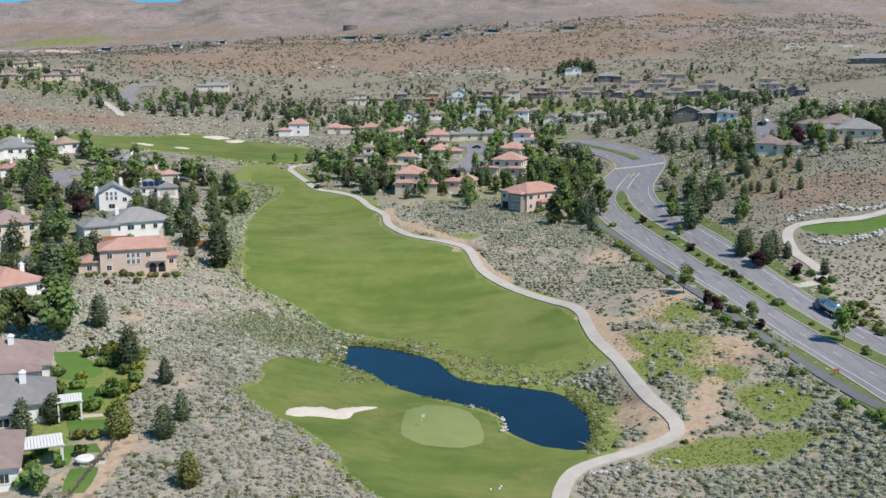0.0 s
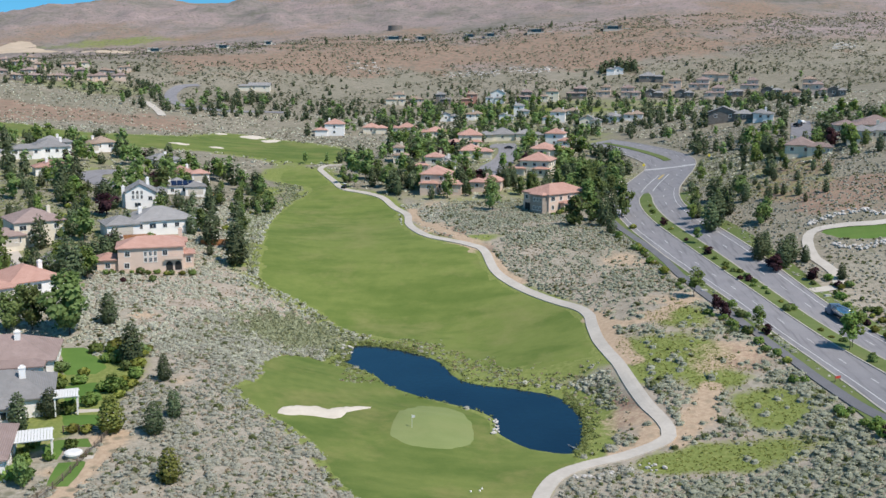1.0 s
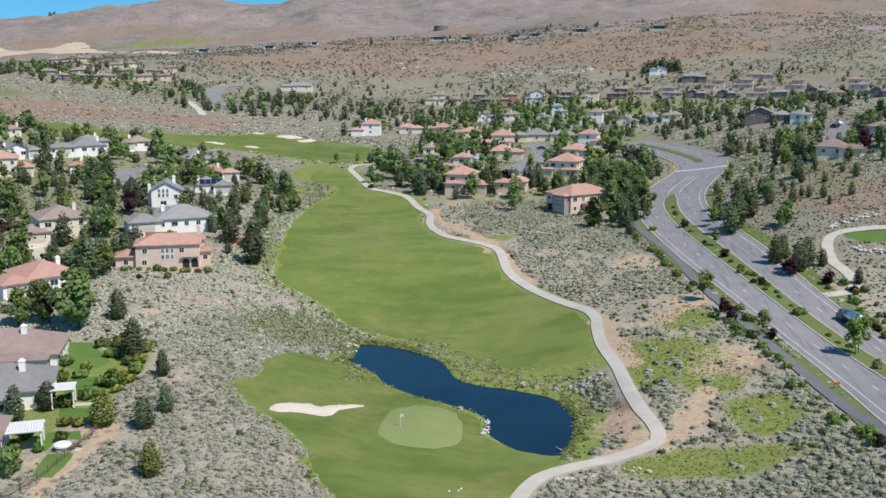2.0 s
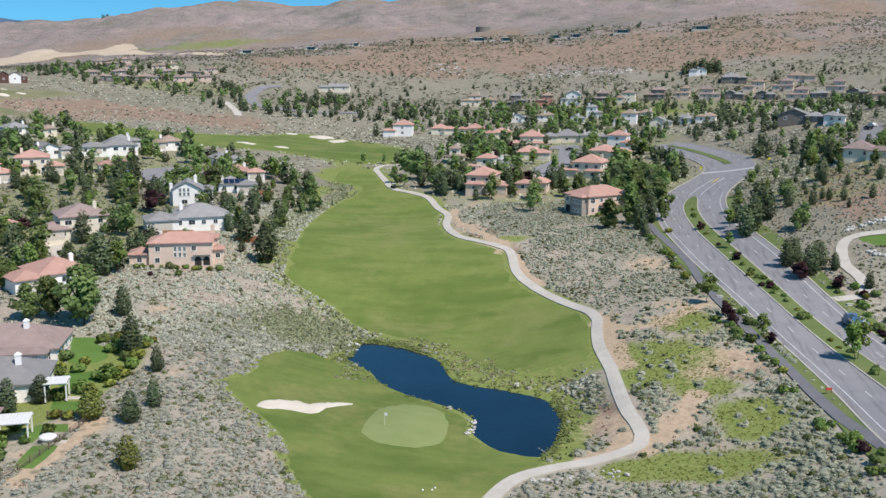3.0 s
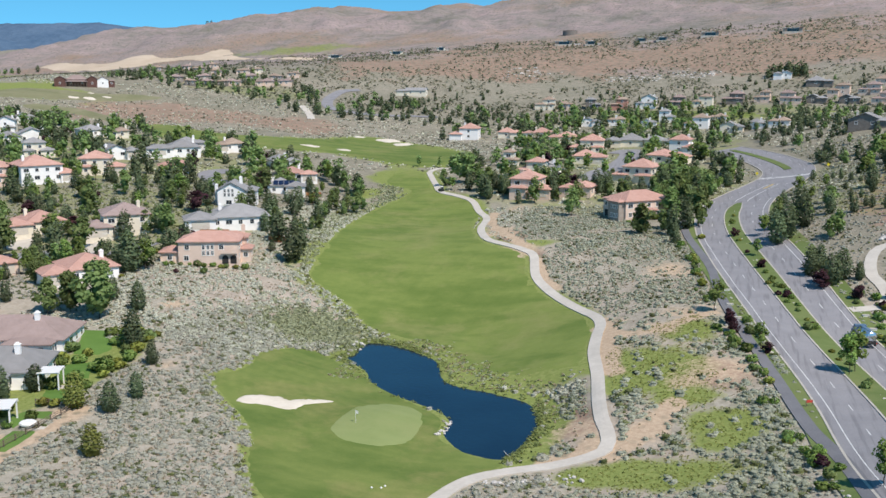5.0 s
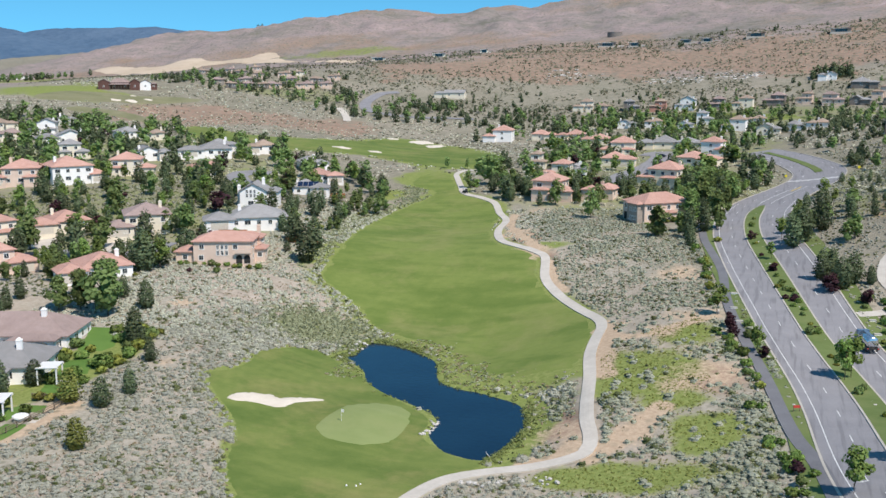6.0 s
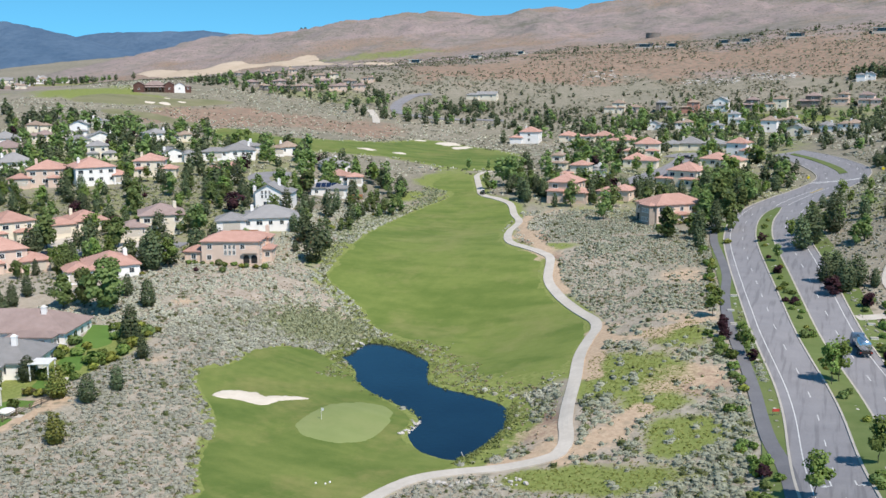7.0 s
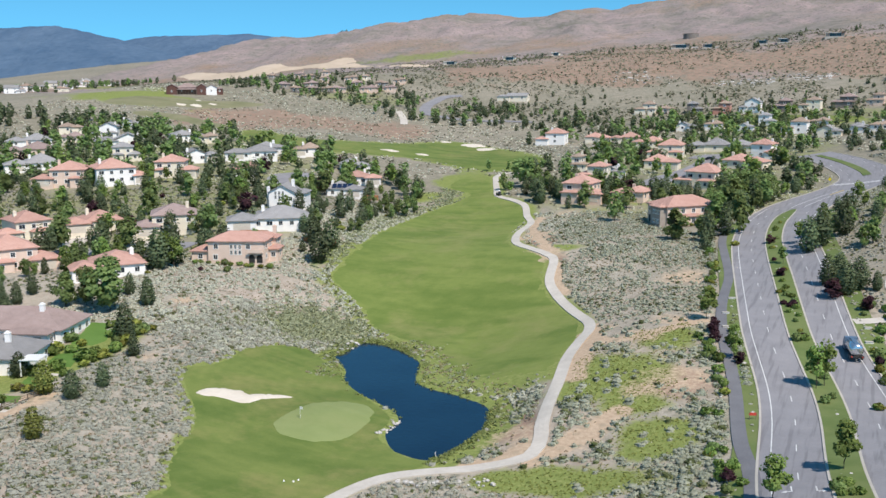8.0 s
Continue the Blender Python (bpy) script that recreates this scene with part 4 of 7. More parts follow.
def drape(name, outline, lift, mat, spacing=3.0, label="", category="", kind="structure", smooth=True, closed=True):
    """A patch cut to an outline and laid on the land."""
    from mathutils.geometry import delaunay_2d_cdt
    edge = smooth_line(outline, True, spacing * 0.8) if smooth else np.array(outline, float)
    (x0, y0), (x1, y1) = edge.min(0), edge.max(0)
    gx, gy = np.meshgrid(np.arange(x0, x1, spacing), np.arange(y0, y1, spacing))
    gx, gy = gx.ravel() + 0.013, gy.ravel() + 0.017
    keep = inside(edge, gx, gy)
    gx, gy = gx[keep], gy[keep]
    if len(gx):
        far = line_distance(edge, gx, gy, True) > spacing * 0.4
        gx, gy = gx[far], gy[far]
    pts = [Vector(p) for p in edge] + [Vector((a, b)) for a, b in zip(gx, gy)]
    n = len(edge)
    v, _, f, *_ = delaunay_2d_cdt(pts, [], [list(range(n))], 1, 1e-4)
    v = np.array([tuple(p) for p in v])
    rim = line_distance(edge, v[:, 0], v[:, 1], True) < 0.02
    z = land(v[:, 0], v[:, 1]) + np.where(rim, -0.03, lift)
    me = mesh_np(name, np.column_stack([v, z]), [tuple(t) for t in f], mat, True)
    if me.polygons and me.polygons[0].normal.z < 0:
        me.flip_normals()
    return tagged(new(name, me), label, category, "", kind)


def offset_line(line, side):
    t = np.gradient(line, axis=0)
    t /= np.linalg.norm(t, axis=1)[:, None] + 1e-9
    return line + np.column_stack([t[:, 1], -t[:, 0]]) * np.asarray(side).reshape(-1, 1)


def ribbon(line, a, b, lift, name, mat, across=4, thick=0.0):
    """A strip beside a line from side a to side b (right is positive), with edges let into the ground."""
    offs = np.linspace(a, b, across + 1)
    rows = [offset_line(line, np.full(len(line), o)) for o in offs]
    v = []
    for r in rows:
        v.append(np.column_stack([r, land(r[:, 0], r[:, 1]) + lift]))
    if thick:
        v.insert(0, v[0] - (0, 0, thick)), v.append(v[-1] - (0, 0, thick))
    m, n = len(v), len(line)
    f = [(i * n + j, i * n + j + 1, (i + 1) * n + j + 1, (i + 1) * n + j) for i in range(m - 1) for j in range(n - 1)]
    f = [t[::-1] for t in f]
    return mesh_np(name, np.concatenate(v), f, mat)


GARDENS = [(-67, 158, 9, 28), (-150, 270, 80, 60), (-230, 370, 110, 80), (10, 400, 62, 80), (10, 520, 62, 95), (40, 650, 95, 50), (95, 360, 25, 70), (-280, 670, 60, 40)]


# ---- ground ----
def make_ground():
    r = np.concatenate([np.linspace(4, 95, 22), np.arange(100, 320, 1.4), 320 * 1.0135 ** np.arange(1, 201)])
    r = r[r < 4700]
    front = np.radians(np.concatenate([np.linspace(-52, 42, 330)]))
    back = np.radians(np.linspace(42, 308, 60)[1:-1])
    ang = np.concatenate([front, back])
    cx, cy = 36.0, 0.0
    R, A = np.meshgrid(r, ang, indexing="ij")
    X, Y = cx + R * np.sin(A), cy + R * np.cos(A)
    x, y = np.append(X.ravel(), cx), np.append(Y.ravel(), cy)
    z = land(x, y)
    n, m = len(ang), len(r)
    i, j = np.meshgrid(np.arange(m - 1), np.arange(n), indexing="ij")
    k = (j + 1) % n
    quads = np.stack([i * n + j, i * n + k, (i + 1) * n + k, (i + 1) * n + j], -1).reshape(-1, 4)[:, ::-1]
    faces = quads.tolist() + [(len(x) - 1, (q + 1) % n, q)[::-1] for q in range(n)]
    me = mesh_np("ground", np.column_stack([x, y, z]), faces, M["ground"], True)
    col = np.zeros((len(x), 4))
    col[:, 3] = step01(740, 930, y + 60 * waves(x, y, 0.01, 31)) * step01(-1300, -800, x)  # the bare mauve hills, tinted for haze as well
    wob = 1 + 0.5 * waves(x, y, 0.05, 11) + 0.3 * waves(x, y, 0.2, 12)
    for ch, zones in ((0, GRASSY), (1, RED_SOIL), (2, BARE)):  # turf, red soil, bare dirt
        for zx, zy, rx, ry in zones:
            q = np.sqrt(((x - zx) / rx) ** 2 + ((y - zy) / ry) ** 2) * wob
            col[:, ch] = np.maximum(col[:, ch], (0.62 if ch == 2 or (ch == 0 and zy > 780) else 0.95) * (1 - step01(0.3, 1.3, q)))
    for tr in TRACKS:
        q = line_distance(smooth_line(list(zip(tr[::2], tr[1::2])), step=3), x, y)
        col[:, 2] = np.maximum(col[:, 2], 0.95 * (1 - step01(0.8, 3.4, q * wob)))
    for zx, zy, rx, ry in GARDENS:
        q = np.sqrt(((x - zx) / rx) ** 2 + ((y - zy) / ry) ** 2)
        col[:, 0] = np.maximum(col[:, 0], (0.85 if zy < 200 else 0.45) * (1 - step01(0.7, 1.2, q)))
    shore = np.zeros(len(x))
    near = (np.abs(x + 5) < 60) & (np.abs(y - 180) < 70)
    d = line_distance(POND_LINE, x[near], y[near], True)
    shore[near] = 1 - step01(3, 8, d)
    col[:, 0] = np.maximum(col[:, 0], shore * 0.9)
    for turf, reach in ((FAIRWAY, 9), (APRON, 3.5), (FAIRWAY_FAR, 8)):
        edge = smooth_line(turf, True, 5)
        (x0, y0), (x1, y1) = edge.min(0) - 15, edge.max(0) + 15
        box = (x > x0) & (x < x1) & (y > y0) & (y < y1)
        q = line_distance(edge, x[box], y[box], True)
        col[box, 0] = np.maximum(col[box, 0], 0.85 * (1 - step01(0.5, reach, q * wob[box])))
    hill = step01(780, 900, y) * step01(-1300, -700, x)
    col[:, 1] = np.maximum(col[:, 1], hill * np.clip(0.30 + 0.18 * step01(1000, 940, y) + 0.5 * waves(x, y, 0.008, 21) + 0.35 * waves(x, y, 0.03, 22), 0, 1))
    col[:, 0] = np.maximum(col[:, 0], hill * np.clip(-0.1 + 0.45 * waves(x, y, 0.006, 23) + 0.25 * waves(x, y, 0.03, 24), 0, 0.5))
    lay = me.color_attributes.new("cover", "FLOAT_COLOR", "POINT")
    lay.data.foreach_set("color", col.ravel())
    # older, closed sagebrush beyond the near slopes
    dense = np.clip(step01(285, 400, y + 40 * waves(x, y, 0.02, 41) + 90 * step01(-10, 40, x) + 80 * step01(-85, -115, x)) * 0.85 + 0.25 * waves(x, y, 0.03, 42), 0, 1)
    grown = me.color_attributes.new("brushland", "FLOAT_COLOR", "POINT")
    grown.data.foreach_set("color", np.column_stack([dense, dense, dense, np.ones(len(x))]).ravel())
    return tagged(new("ground", me), "dry high-desert ground with sagebrush soil and grass", "ground", "", "structure")


make_ground()

# ---- turf, sand and water ----
drape("fairway", FAIRWAY, 0.06, M["fairway"], 3.0, "mown green golf fairway with dry patches", "fairway")
drape("rough_apron", APRON, 0.07, M["apron"], 1.8, "mown grass apron round the putting green", "grass")
green_line = smooth_line(GREEN, True, 1.5)
for _ in range(4):
    green_line = 0.25 * np.roll(green_line, 1, 0) + 0.5 * green_line + 0.25 * np.roll(green_line, -1, 0)
drape("putting_green", green_line[::2], 0.17, M["green"], 1.5, "pale close-cut putting green", "putting green")
drape("sand_bunker", BUNKER, 0.17, M["sand"], 1.0, "pale sand bunker beside the putting green", "bunker")
drape("pond", np.array(POND) * 1.0, 0, M["water"], 4.0, "dark blue golf course pond", "water")
pond = bpy.data.objects["pond"]
pv = np.array([v.co[:] for v in pond.data.vertices])
pv[:, 2] = 0.0
pv[:, :2] = (pv[:, :2] - pv[:, :2].mean(0)) * 1.03 + pv[:, :2].mean(0)
pond.data.vertices.foreach_set("co", pv.ravel())
drape("fairway_right", HOLE_RIGHT, 0.12, M["lawn"], 2.5, "bright green tee lawn above a stone wall", "grass")
drape("far_fairway", FAIRWAY_FAR, 0.25, M["apron"], 5, "distant green golf fairway", "fairway")
drape("graded_land", GRADED, 0.8, M["graded"], 9, "bare tan graded building land on the hillside", "bare ground")
drape("far_turf", TURF_LEFT_A, 0.3, M["turf_dull"], 6, "distant strip of golf turf below the clubhouse", "fairway")
drape("far_turf", TURF_LEFT_B, 0.3, M["turf_dull"], 6, "distant strip of golf turf on the slope", "fairway")
drape("far_turf", TURF_ROW, 0.35, M["apron"], 6, "bright green strip of grass below a row of houses", "grass")


def oval(x, y, w, d, seed):
    r = random.Random(seed)
    return [(x + w / 2 * math.cos(a) * r.uniform(0.7, 1.15), y + d / 2 * math.sin(a) * r.uniform(0.65, 1.2)) for a in np.linspace(0, 2 * math.pi, 11)[:-1]]


for i, (bx, by, bw, bd) in enumerate(BUNKERS_FAR + BUNKERS_LEFT):
    drape("sand_bunker", oval(bx, by, bw, bd, i), 0.5, M["sand"], 2.0, "distant pale sand bunker on a fairway", "bunker")
for q in LAWNS:
    drape("garden_lawn", list(zip(q[::2], q[1::2])), 0.10, M["lawn"], 1.5, "bright green back garden lawn", "lawn", smooth=False)
for q in PATIOS:
    drape("patio", list(zip(q[::2], q[1::2])), 0.16, M["concrete"], 1.5, "pale concrete garden patio", "patio", smooth=False)

# ---- roads and paths ----
cart = smooth_line(CART_PATH, step=1.5)


def structure(name, me, label, category):
    return tagged(new(name, me), label, category, "", "structure")


structure("cart_path", ribbon(cart, -1.22, 1.22, 0.20, "cart_path", M["concrete"], 3, 0.3), "pale concrete golf cart path", "path")
median = smooth_line(MEDIAN, step=2.0)
far_road = smooth_line(ROAD_FAR, step=3.0)
whole = np.concatenate([median, far_road[1:]])
# smooth the join of the two stretches
for _ in range(12):
    whole[1:-1] = 0.25 * whole[:-2] + 0.5 * whole[1:-1] + 0.25 * whole[2:]
median = whole[:len(median)]
n_med = len(median)
narrow = np.concatenate([np.ones(n_med + 12), np.linspace(1, 0.68, max(2, len(whole) - n_med - 12))])[:len(whole)]


def road_strip(name, a, b, lift, mat, across=1, thick=0.0, part_of=slice(None)):
    offs = np.linspace(a, b, across + 1)
    ln, nw = whole[part_of], narrow[part_of]
    rows = [offset_line(whole, o * narrow)[part_of] if abs(o) > 8 else offset_line(ln, np.full(len(ln), o) * nw) for o in offs]
    v = [np.column_stack([r, land(r[:, 0], r[:, 1]) + lift]) for r in rows]
    if thick:
        v.insert(0, v[0] - (0, 0, thick)), v.append(v[-1] - (0, 0, thick))
    m, n = len(v), len(ln)
    f = [(i * n + j, (i + 1) * n + j, (i + 1) * n + j + 1, i * n + j + 1) for i in range(m - 1) for j in range(n - 1)]
    return mesh_np(name, np.concatenate(v), f, mat)


structure("road", road_strip("road", -10.9, 10.9, 0.14, M["asphalt"], 14), "grey asphalt divided road with worn streaks", "road")
structure("kerb", road_strip("kerb", -11.2, -10.85, 0.26, M["kerb"], 1, 0.4), "pale concrete kerb along the road", "kerb")
structure("kerb", road_strip("kerb", 10.85, 11.2, 0.26, M["kerb"], 1, 0.4), "pale concrete kerb along the road", "kerb")
island = median[:-3]
taper = np.minimum(1, np.minimum(np.arange(len(island)) + 3, len(island) - 1 - np.arange(len(island)) + 0.8) / 6) ** 0.5


def island_strip(name, a, b, lift, mat, thick=0.0, across=3):
    offs = np.linspace(a, b, across + 1)
    rows = [offset_line(island, o * taper) for o in offs]
    v = [np.column_stack([r, land(r[:, 0], r[:, 1]) + lift]) for r in rows]
    if thick:
        v.insert(0, v[0] - (0, 0, thick)), v.append(v[-1] - (0, 0, thick))
    m, n = len(v), len(island)
    f = [(i * n + j, (i + 1) * n + j, (i + 1) * n + j + 1, i * n + j + 1) for i in range(m - 1) for j in range(n - 1)]
    return mesh_np(name, np.concatenate(v), f, mat)


structure("median_kerb", island_strip("median_kerb", -2.4, -2.0, 0.28, M["kerb"], 0.35, 1), "pale concrete kerb of the central reservation", "kerb")
structure("median_kerb", island_strip("median_kerb", 2.0, 2.4, 0.28, M["kerb"], 0.35, 1), "pale concrete kerb of the central reservation", "kerb")
structure("median_grass", island_strip("median_grass", -2.05, 2.05, 0.30, M["verge"]), "mown grass in the central reservation", "grass")
verge = smooth_line(SIDEWALK, step=2.0)
structure("verge_grass", ribbon(whole[:len(median) - 12], -14.6, -11.2, 0.17, "verge_grass", M["verge"], 3), "green grass verge beside the road", "grass")
structure("verge_grass", ribbon(whole[18:len(median) - 6], 11.2, 15.2, 0.17, "verge_grass", M["verge"], 3), "green grass verge beside the road", "grass")
structure("footpath", ribbon(verge, -1.1, 1.1, 0.24, "footpath", M["asphalt_dark"], 2, 0.3), "dark asphalt footpath beside the road", "path")
structure("road_line", ribbon(whole[:len(median)], -9.35, -9.2, 0.155, "road_line", M["paint"], 1), "solid white edge line on the road", "road marking")
structure("road_line", ribbon(whole[:len(median)], 9.2, 9.35, 0.155, "road_line", M["paint"], 1), "solid white edge line on the road", "road marking")


def dashes(side):
    line = offset_line(whole, np.full(len(whole), side))
    s = np.concatenate([[0], np.cumsum(np.linalg.norm(np.diff(line, axis=0), axis=1))])
    v, f, at = [], [], 4.0
    while at < s[-1] - 20:
        q = [at, at + 1.5, at + 3.0]
        c = np.column_stack([np.interp(q, s, line[:, 0]), np.interp(q, s, line[:, 1])])
        for o in (-0.07, 0.07):
            e = offset_line(c, np.full(3, o))
            v += [(px, py, level(px, py) + 0.155) for px, py in e]
        k = len(v) - 6
        f += [(k, k + 3, k + 4, k + 1), (k + 1, k + 4, k + 5, k + 2)]
        at += 12.2
    structure("lane_dashes", mesh_np("lane_dashes", v, [t[::-1] for t in f], M["paint"]), "broken white lane line on the road", "road marking")


dashes(-5.9), dashes(5.9)
far_i = slice(n_med + 24, len(whole) - 2)
structure("far_median", road_strip("far_median", -1.7, 1.7, 0.3, M["verge"], 2, 0.3, far_i), "green central reservation beyond the crossing", "grass")
structure("centre_line", road_strip("centre_line", -2.1, -1.85, 0.158, M["paint"], 1, 0, slice(n_med - 2, n_med + 14)), "solid line of the painted turning bay", "road marking")
structure("centre_line", road_strip("centre_line", 1.85, 2.1, 0.158, M["paint"], 1, 0, slice(n_med - 2, n_med + 14)), "solid line of the painted turning bay", "road marking")
structure("yellow_hatching", road_strip("yellow_hatching", -0.5, 0.3, 0.158, M["yellow"], 1, 0, slice(n_med + 9, n_med + 14)), "worn yellow paint at the end of the bay", "road marking")
for i in range(26):
    o = -10.2 + 20.4 * i / 25
    structure("crosswalk_bar", road_strip("crosswalk_bar", o - 0.22, o + 0.22, 0.158, M["paint"], 1, 0, slice(n_med + 18, n_med + 20)), "white bar of a pedestrian crossing", "road marking")
for nm, line, w, lift, mat, lab, cat in (
    ("path_right", PATH_RIGHT, 1.4, 0.2, "concrete", "pale concrete path round the tee lawn", "path"),
    ("far_road", ROAD_TOP, 4.0, 0.35, "asphalt", "distant winding grey road", "road"),
    ("far_path", PATH_FAR, 2.4, 0.35, "concrete", "distant pale path down a slope", "path"),
    ("street", STREET_R, 5.0, 0.25, "asphalt", "grey residential street among red-roofed houses", "street"),
    ("street", STREET_L, 4.5, 0.2, "asphalt", "grey residential street among houses", "street"),
    ("street", STREET_L2, 4.5, 0.2, "asphalt", "grey residential street among trees", "street"),
    ("driveway", DRIVE_R, 4.0, 0.25, "asphalt", "grey driveway between trees on the knoll", "driveway"),
    ("driveway", DRIVE_A, 3.5, 0.2, "concrete", "pale driveway in front of a house", "driveway"),
    ("driveway", DRIVE_B, 3.5, 0.2, "concrete", "pale driveway in front of a garage", "driveway"),
):
    structure(nm, ribbon(smooth_line(line, step=2.5), -w, w, lift, nm, M[mat], 3), lab, cat)

# ---- distant mountains ----
def make_mountains(name, D, table, depth, seed, label):
    """A range with its crest at the given angles above the horizon, seen from over the pond."""
    az = np.linspace(table[0][0], table[-1][0], 200)
    crest = np.interp(az, [a for a, e in table], [e for a, e in table])
    crest = np.radians(crest + 0.05 * waves(az * 300, az * 0, 0.35, seed) + 0.03 * waves(az * 300, az * 0, 1.1, seed + 1))
    rows = []
    for k, back in enumerate(np.linspace(-depth, 0, 22)):
        y = np.full(len(az), D + back * 0.8 + 12)
        x = 80 + az * (y - 12)
        top = 59 + np.hypot(az, 1) * D * np.tan(crest)
        t = k / 21
        fold = np.abs(waves(x + 0.3 * y, y * 0.4, 0.006, seed + 2)) + 0.5 * np.abs(waves(x, y, 0.016, seed + 3))
        z = 30 + (top - 30) * t ** 1.2 - 34 * fold * t * (1 - t) * 2
        rows.append(np.column_stack([x, y, z]))
    rows.append(rows[-1] + (0, 500, -260))
    n = len(az)
    f = [(i * n + j, i * n + j + 1, (i + 1) * n + j + 1, (i + 1) * n + j) for i in range(len(rows) - 1) for j in range(n - 1)]
    structure(name, mesh_np(name, np.concatenate(rows), f, M["hazy_forest"], True), label, "mountains")


# both ranges carry their haze as blue in the surface colour
make_mountains("mountain_range", 3300.0, [(-1.75, 1.2), (-1.0, 1.6), (-0.872, 2.4), (-0.82, 2.66), (-0.769, 2.73), (-0.68, 2.83), (-0.6, 2.46), (-0.45, 2.0), (-0.25, 1.5)], 900, 8, "forested mountains on the horizon, coloured blue-green with haze")
make_mountains("mountain_shoulder", 2700.0, [(-1.9, 2.1), (-1.3, 2.7), (-1.069, 3.02), (-0.972, 3.21), (-0.872, 2.5), (-0.76, 1.55), (-0.62, 0.9), (-0.45, 0.3)], 900, 18, "dark wooded mountain shoulder behind the valley, haze blue in its colour")

# ---- plants ----
def leaf_cards(pts, size, tilt=1.0, rg=rng, lean=None, soft=0.65):
    """Small four-cornered leaf clumps at the given points, shaded softly along the crown's swell."""
    n = len(pts)
    a = rg.normal(size=(n, 3))
    if lean is None:
        lean = pts - pts.mean(0) + (0, 0, 0.1)
    swell = lean / (np.linalg.norm(lean, axis=1)[:, None] + 1e-9)
    a += lean * tilt
    a *= np.where((a * swell).sum(1) < 0, -1, 1)[:, None]
    a /= np.linalg.norm(a, axis=1)[:, None]
    t = np.cross(a, rg.normal(size=(n, 3)))
    t /= np.linalg.norm(t, axis=1)[:, None] + 1e-9
    b = np.cross(a, t)
    s = size * rg.uniform(0.6, 1.35, (n, 1))
    k = rg.uniform(0.55, 1.0, (n, 1))
    fold = a * s * rg.uniform(-0.35, 0.35, (n, 1))
    v = np.stack([pts - t * s - b * s * k * 0.4, pts + t * s * 0.2 - b * s * k + fold, pts + t * s + b * s * k * 0.3, pts - t * s * 0.3 + b * s * k + fold], 1)
    nor = soft * swell + (1 - soft) * a
    nor = np.repeat(nor / np.linalg.norm(nor, axis=1)[:, None], 4, 0)
    return v.reshape(-1, 3), np.arange(n * 4).reshape(n, 4), nor


def conifer_crown(n, seed):
    g = np.random.default_rng(seed)
    lob = g.uniform(0.75, 1.2, 9)
    t = g.beta(1.15, 1.7, n)
    ang = g.uniform(0, 2 * math.pi, n)
    whorl = 0.82 + 0.28 * np.cos(t * 70)
    rad = np.sqrt(np.clip(1 - t ** 1.7, 0, 1)) * (0.45 + 0.55 * np.minimum(1, t / 0.25)) * 0.30 * lob[(ang / 0.7).astype(int) % 9] * whorl * np.sqrt(g.uniform(0.35, 1.0, n)) + 0.01
    z = 0.07 + 0.93 * t - rad * 0.18
    return np.column_stack([rad * np.cos(ang), rad * np.sin(ang), z])


def broad_crown(n, seed, width=0.36, low=0.22, blobs=11):
    g = np.random.default_rng(seed)
    c = []
    for k in range(blobs):
        a, q = g.uniform(0, 6.28), g.uniform(0, 1)
        h = low + 0.12 + (0.86 - low) * k / blobs
        w = width * math.sin(math.pi * min(0.95, (h - low + 0.1) / (1.1 - low))) ** 0.7
        c.append((w * 0.72 * q * math.cos(a), w * 0.72 * q * math.sin(a), h, g.uniform(0.12, 0.2)))
    c = np.array(c)
    pick = g.integers(0, blobs, n)
    d = g.normal(size=(n, 3))
    d /= np.linalg.norm(d, axis=1)[:, None]
    return c[pick, :3] + d * c[pick, 3:] * g.uniform(0.55, 1.05, (n, 1)) * (1, 1, 0.85)


def make_trunk(name, seed, height=0.9, thick=0.02, limbs=5, low=0.3):
    g = random.Random(seed)
    s = Shape()
    bend = [(g.uniform(-0.02, 0.02) * k, g.uniform(-0.02, 0.02) * k, height * k / 4 - (0.04 if k == 0 else 0)) for k in range(5)]
    s.tube(bend, [thick * (1 - 0.18 * k) for k in range(5)], 7)
    for k in range(limbs):
        a, h = g.uniform(0, 6.28), low + (height - low) * k / limbs * 0.8
        p = (bend[2][0] * h, bend[2][1] * h, h)
        q = (p[0] + 0.1 * math.cos(a), p[1] + 0.1 * math.sin(a), h + 0.1)
        e = (p[0] + 0.2 * math.cos(a), p[1] + 0.2 * math.sin(a), h + 0.22)
        s.tube([p, q, e], [thick * 0.45, thick * 0.3, thick * 0.12], 5)
    return s.mesh(name, M["bark"])


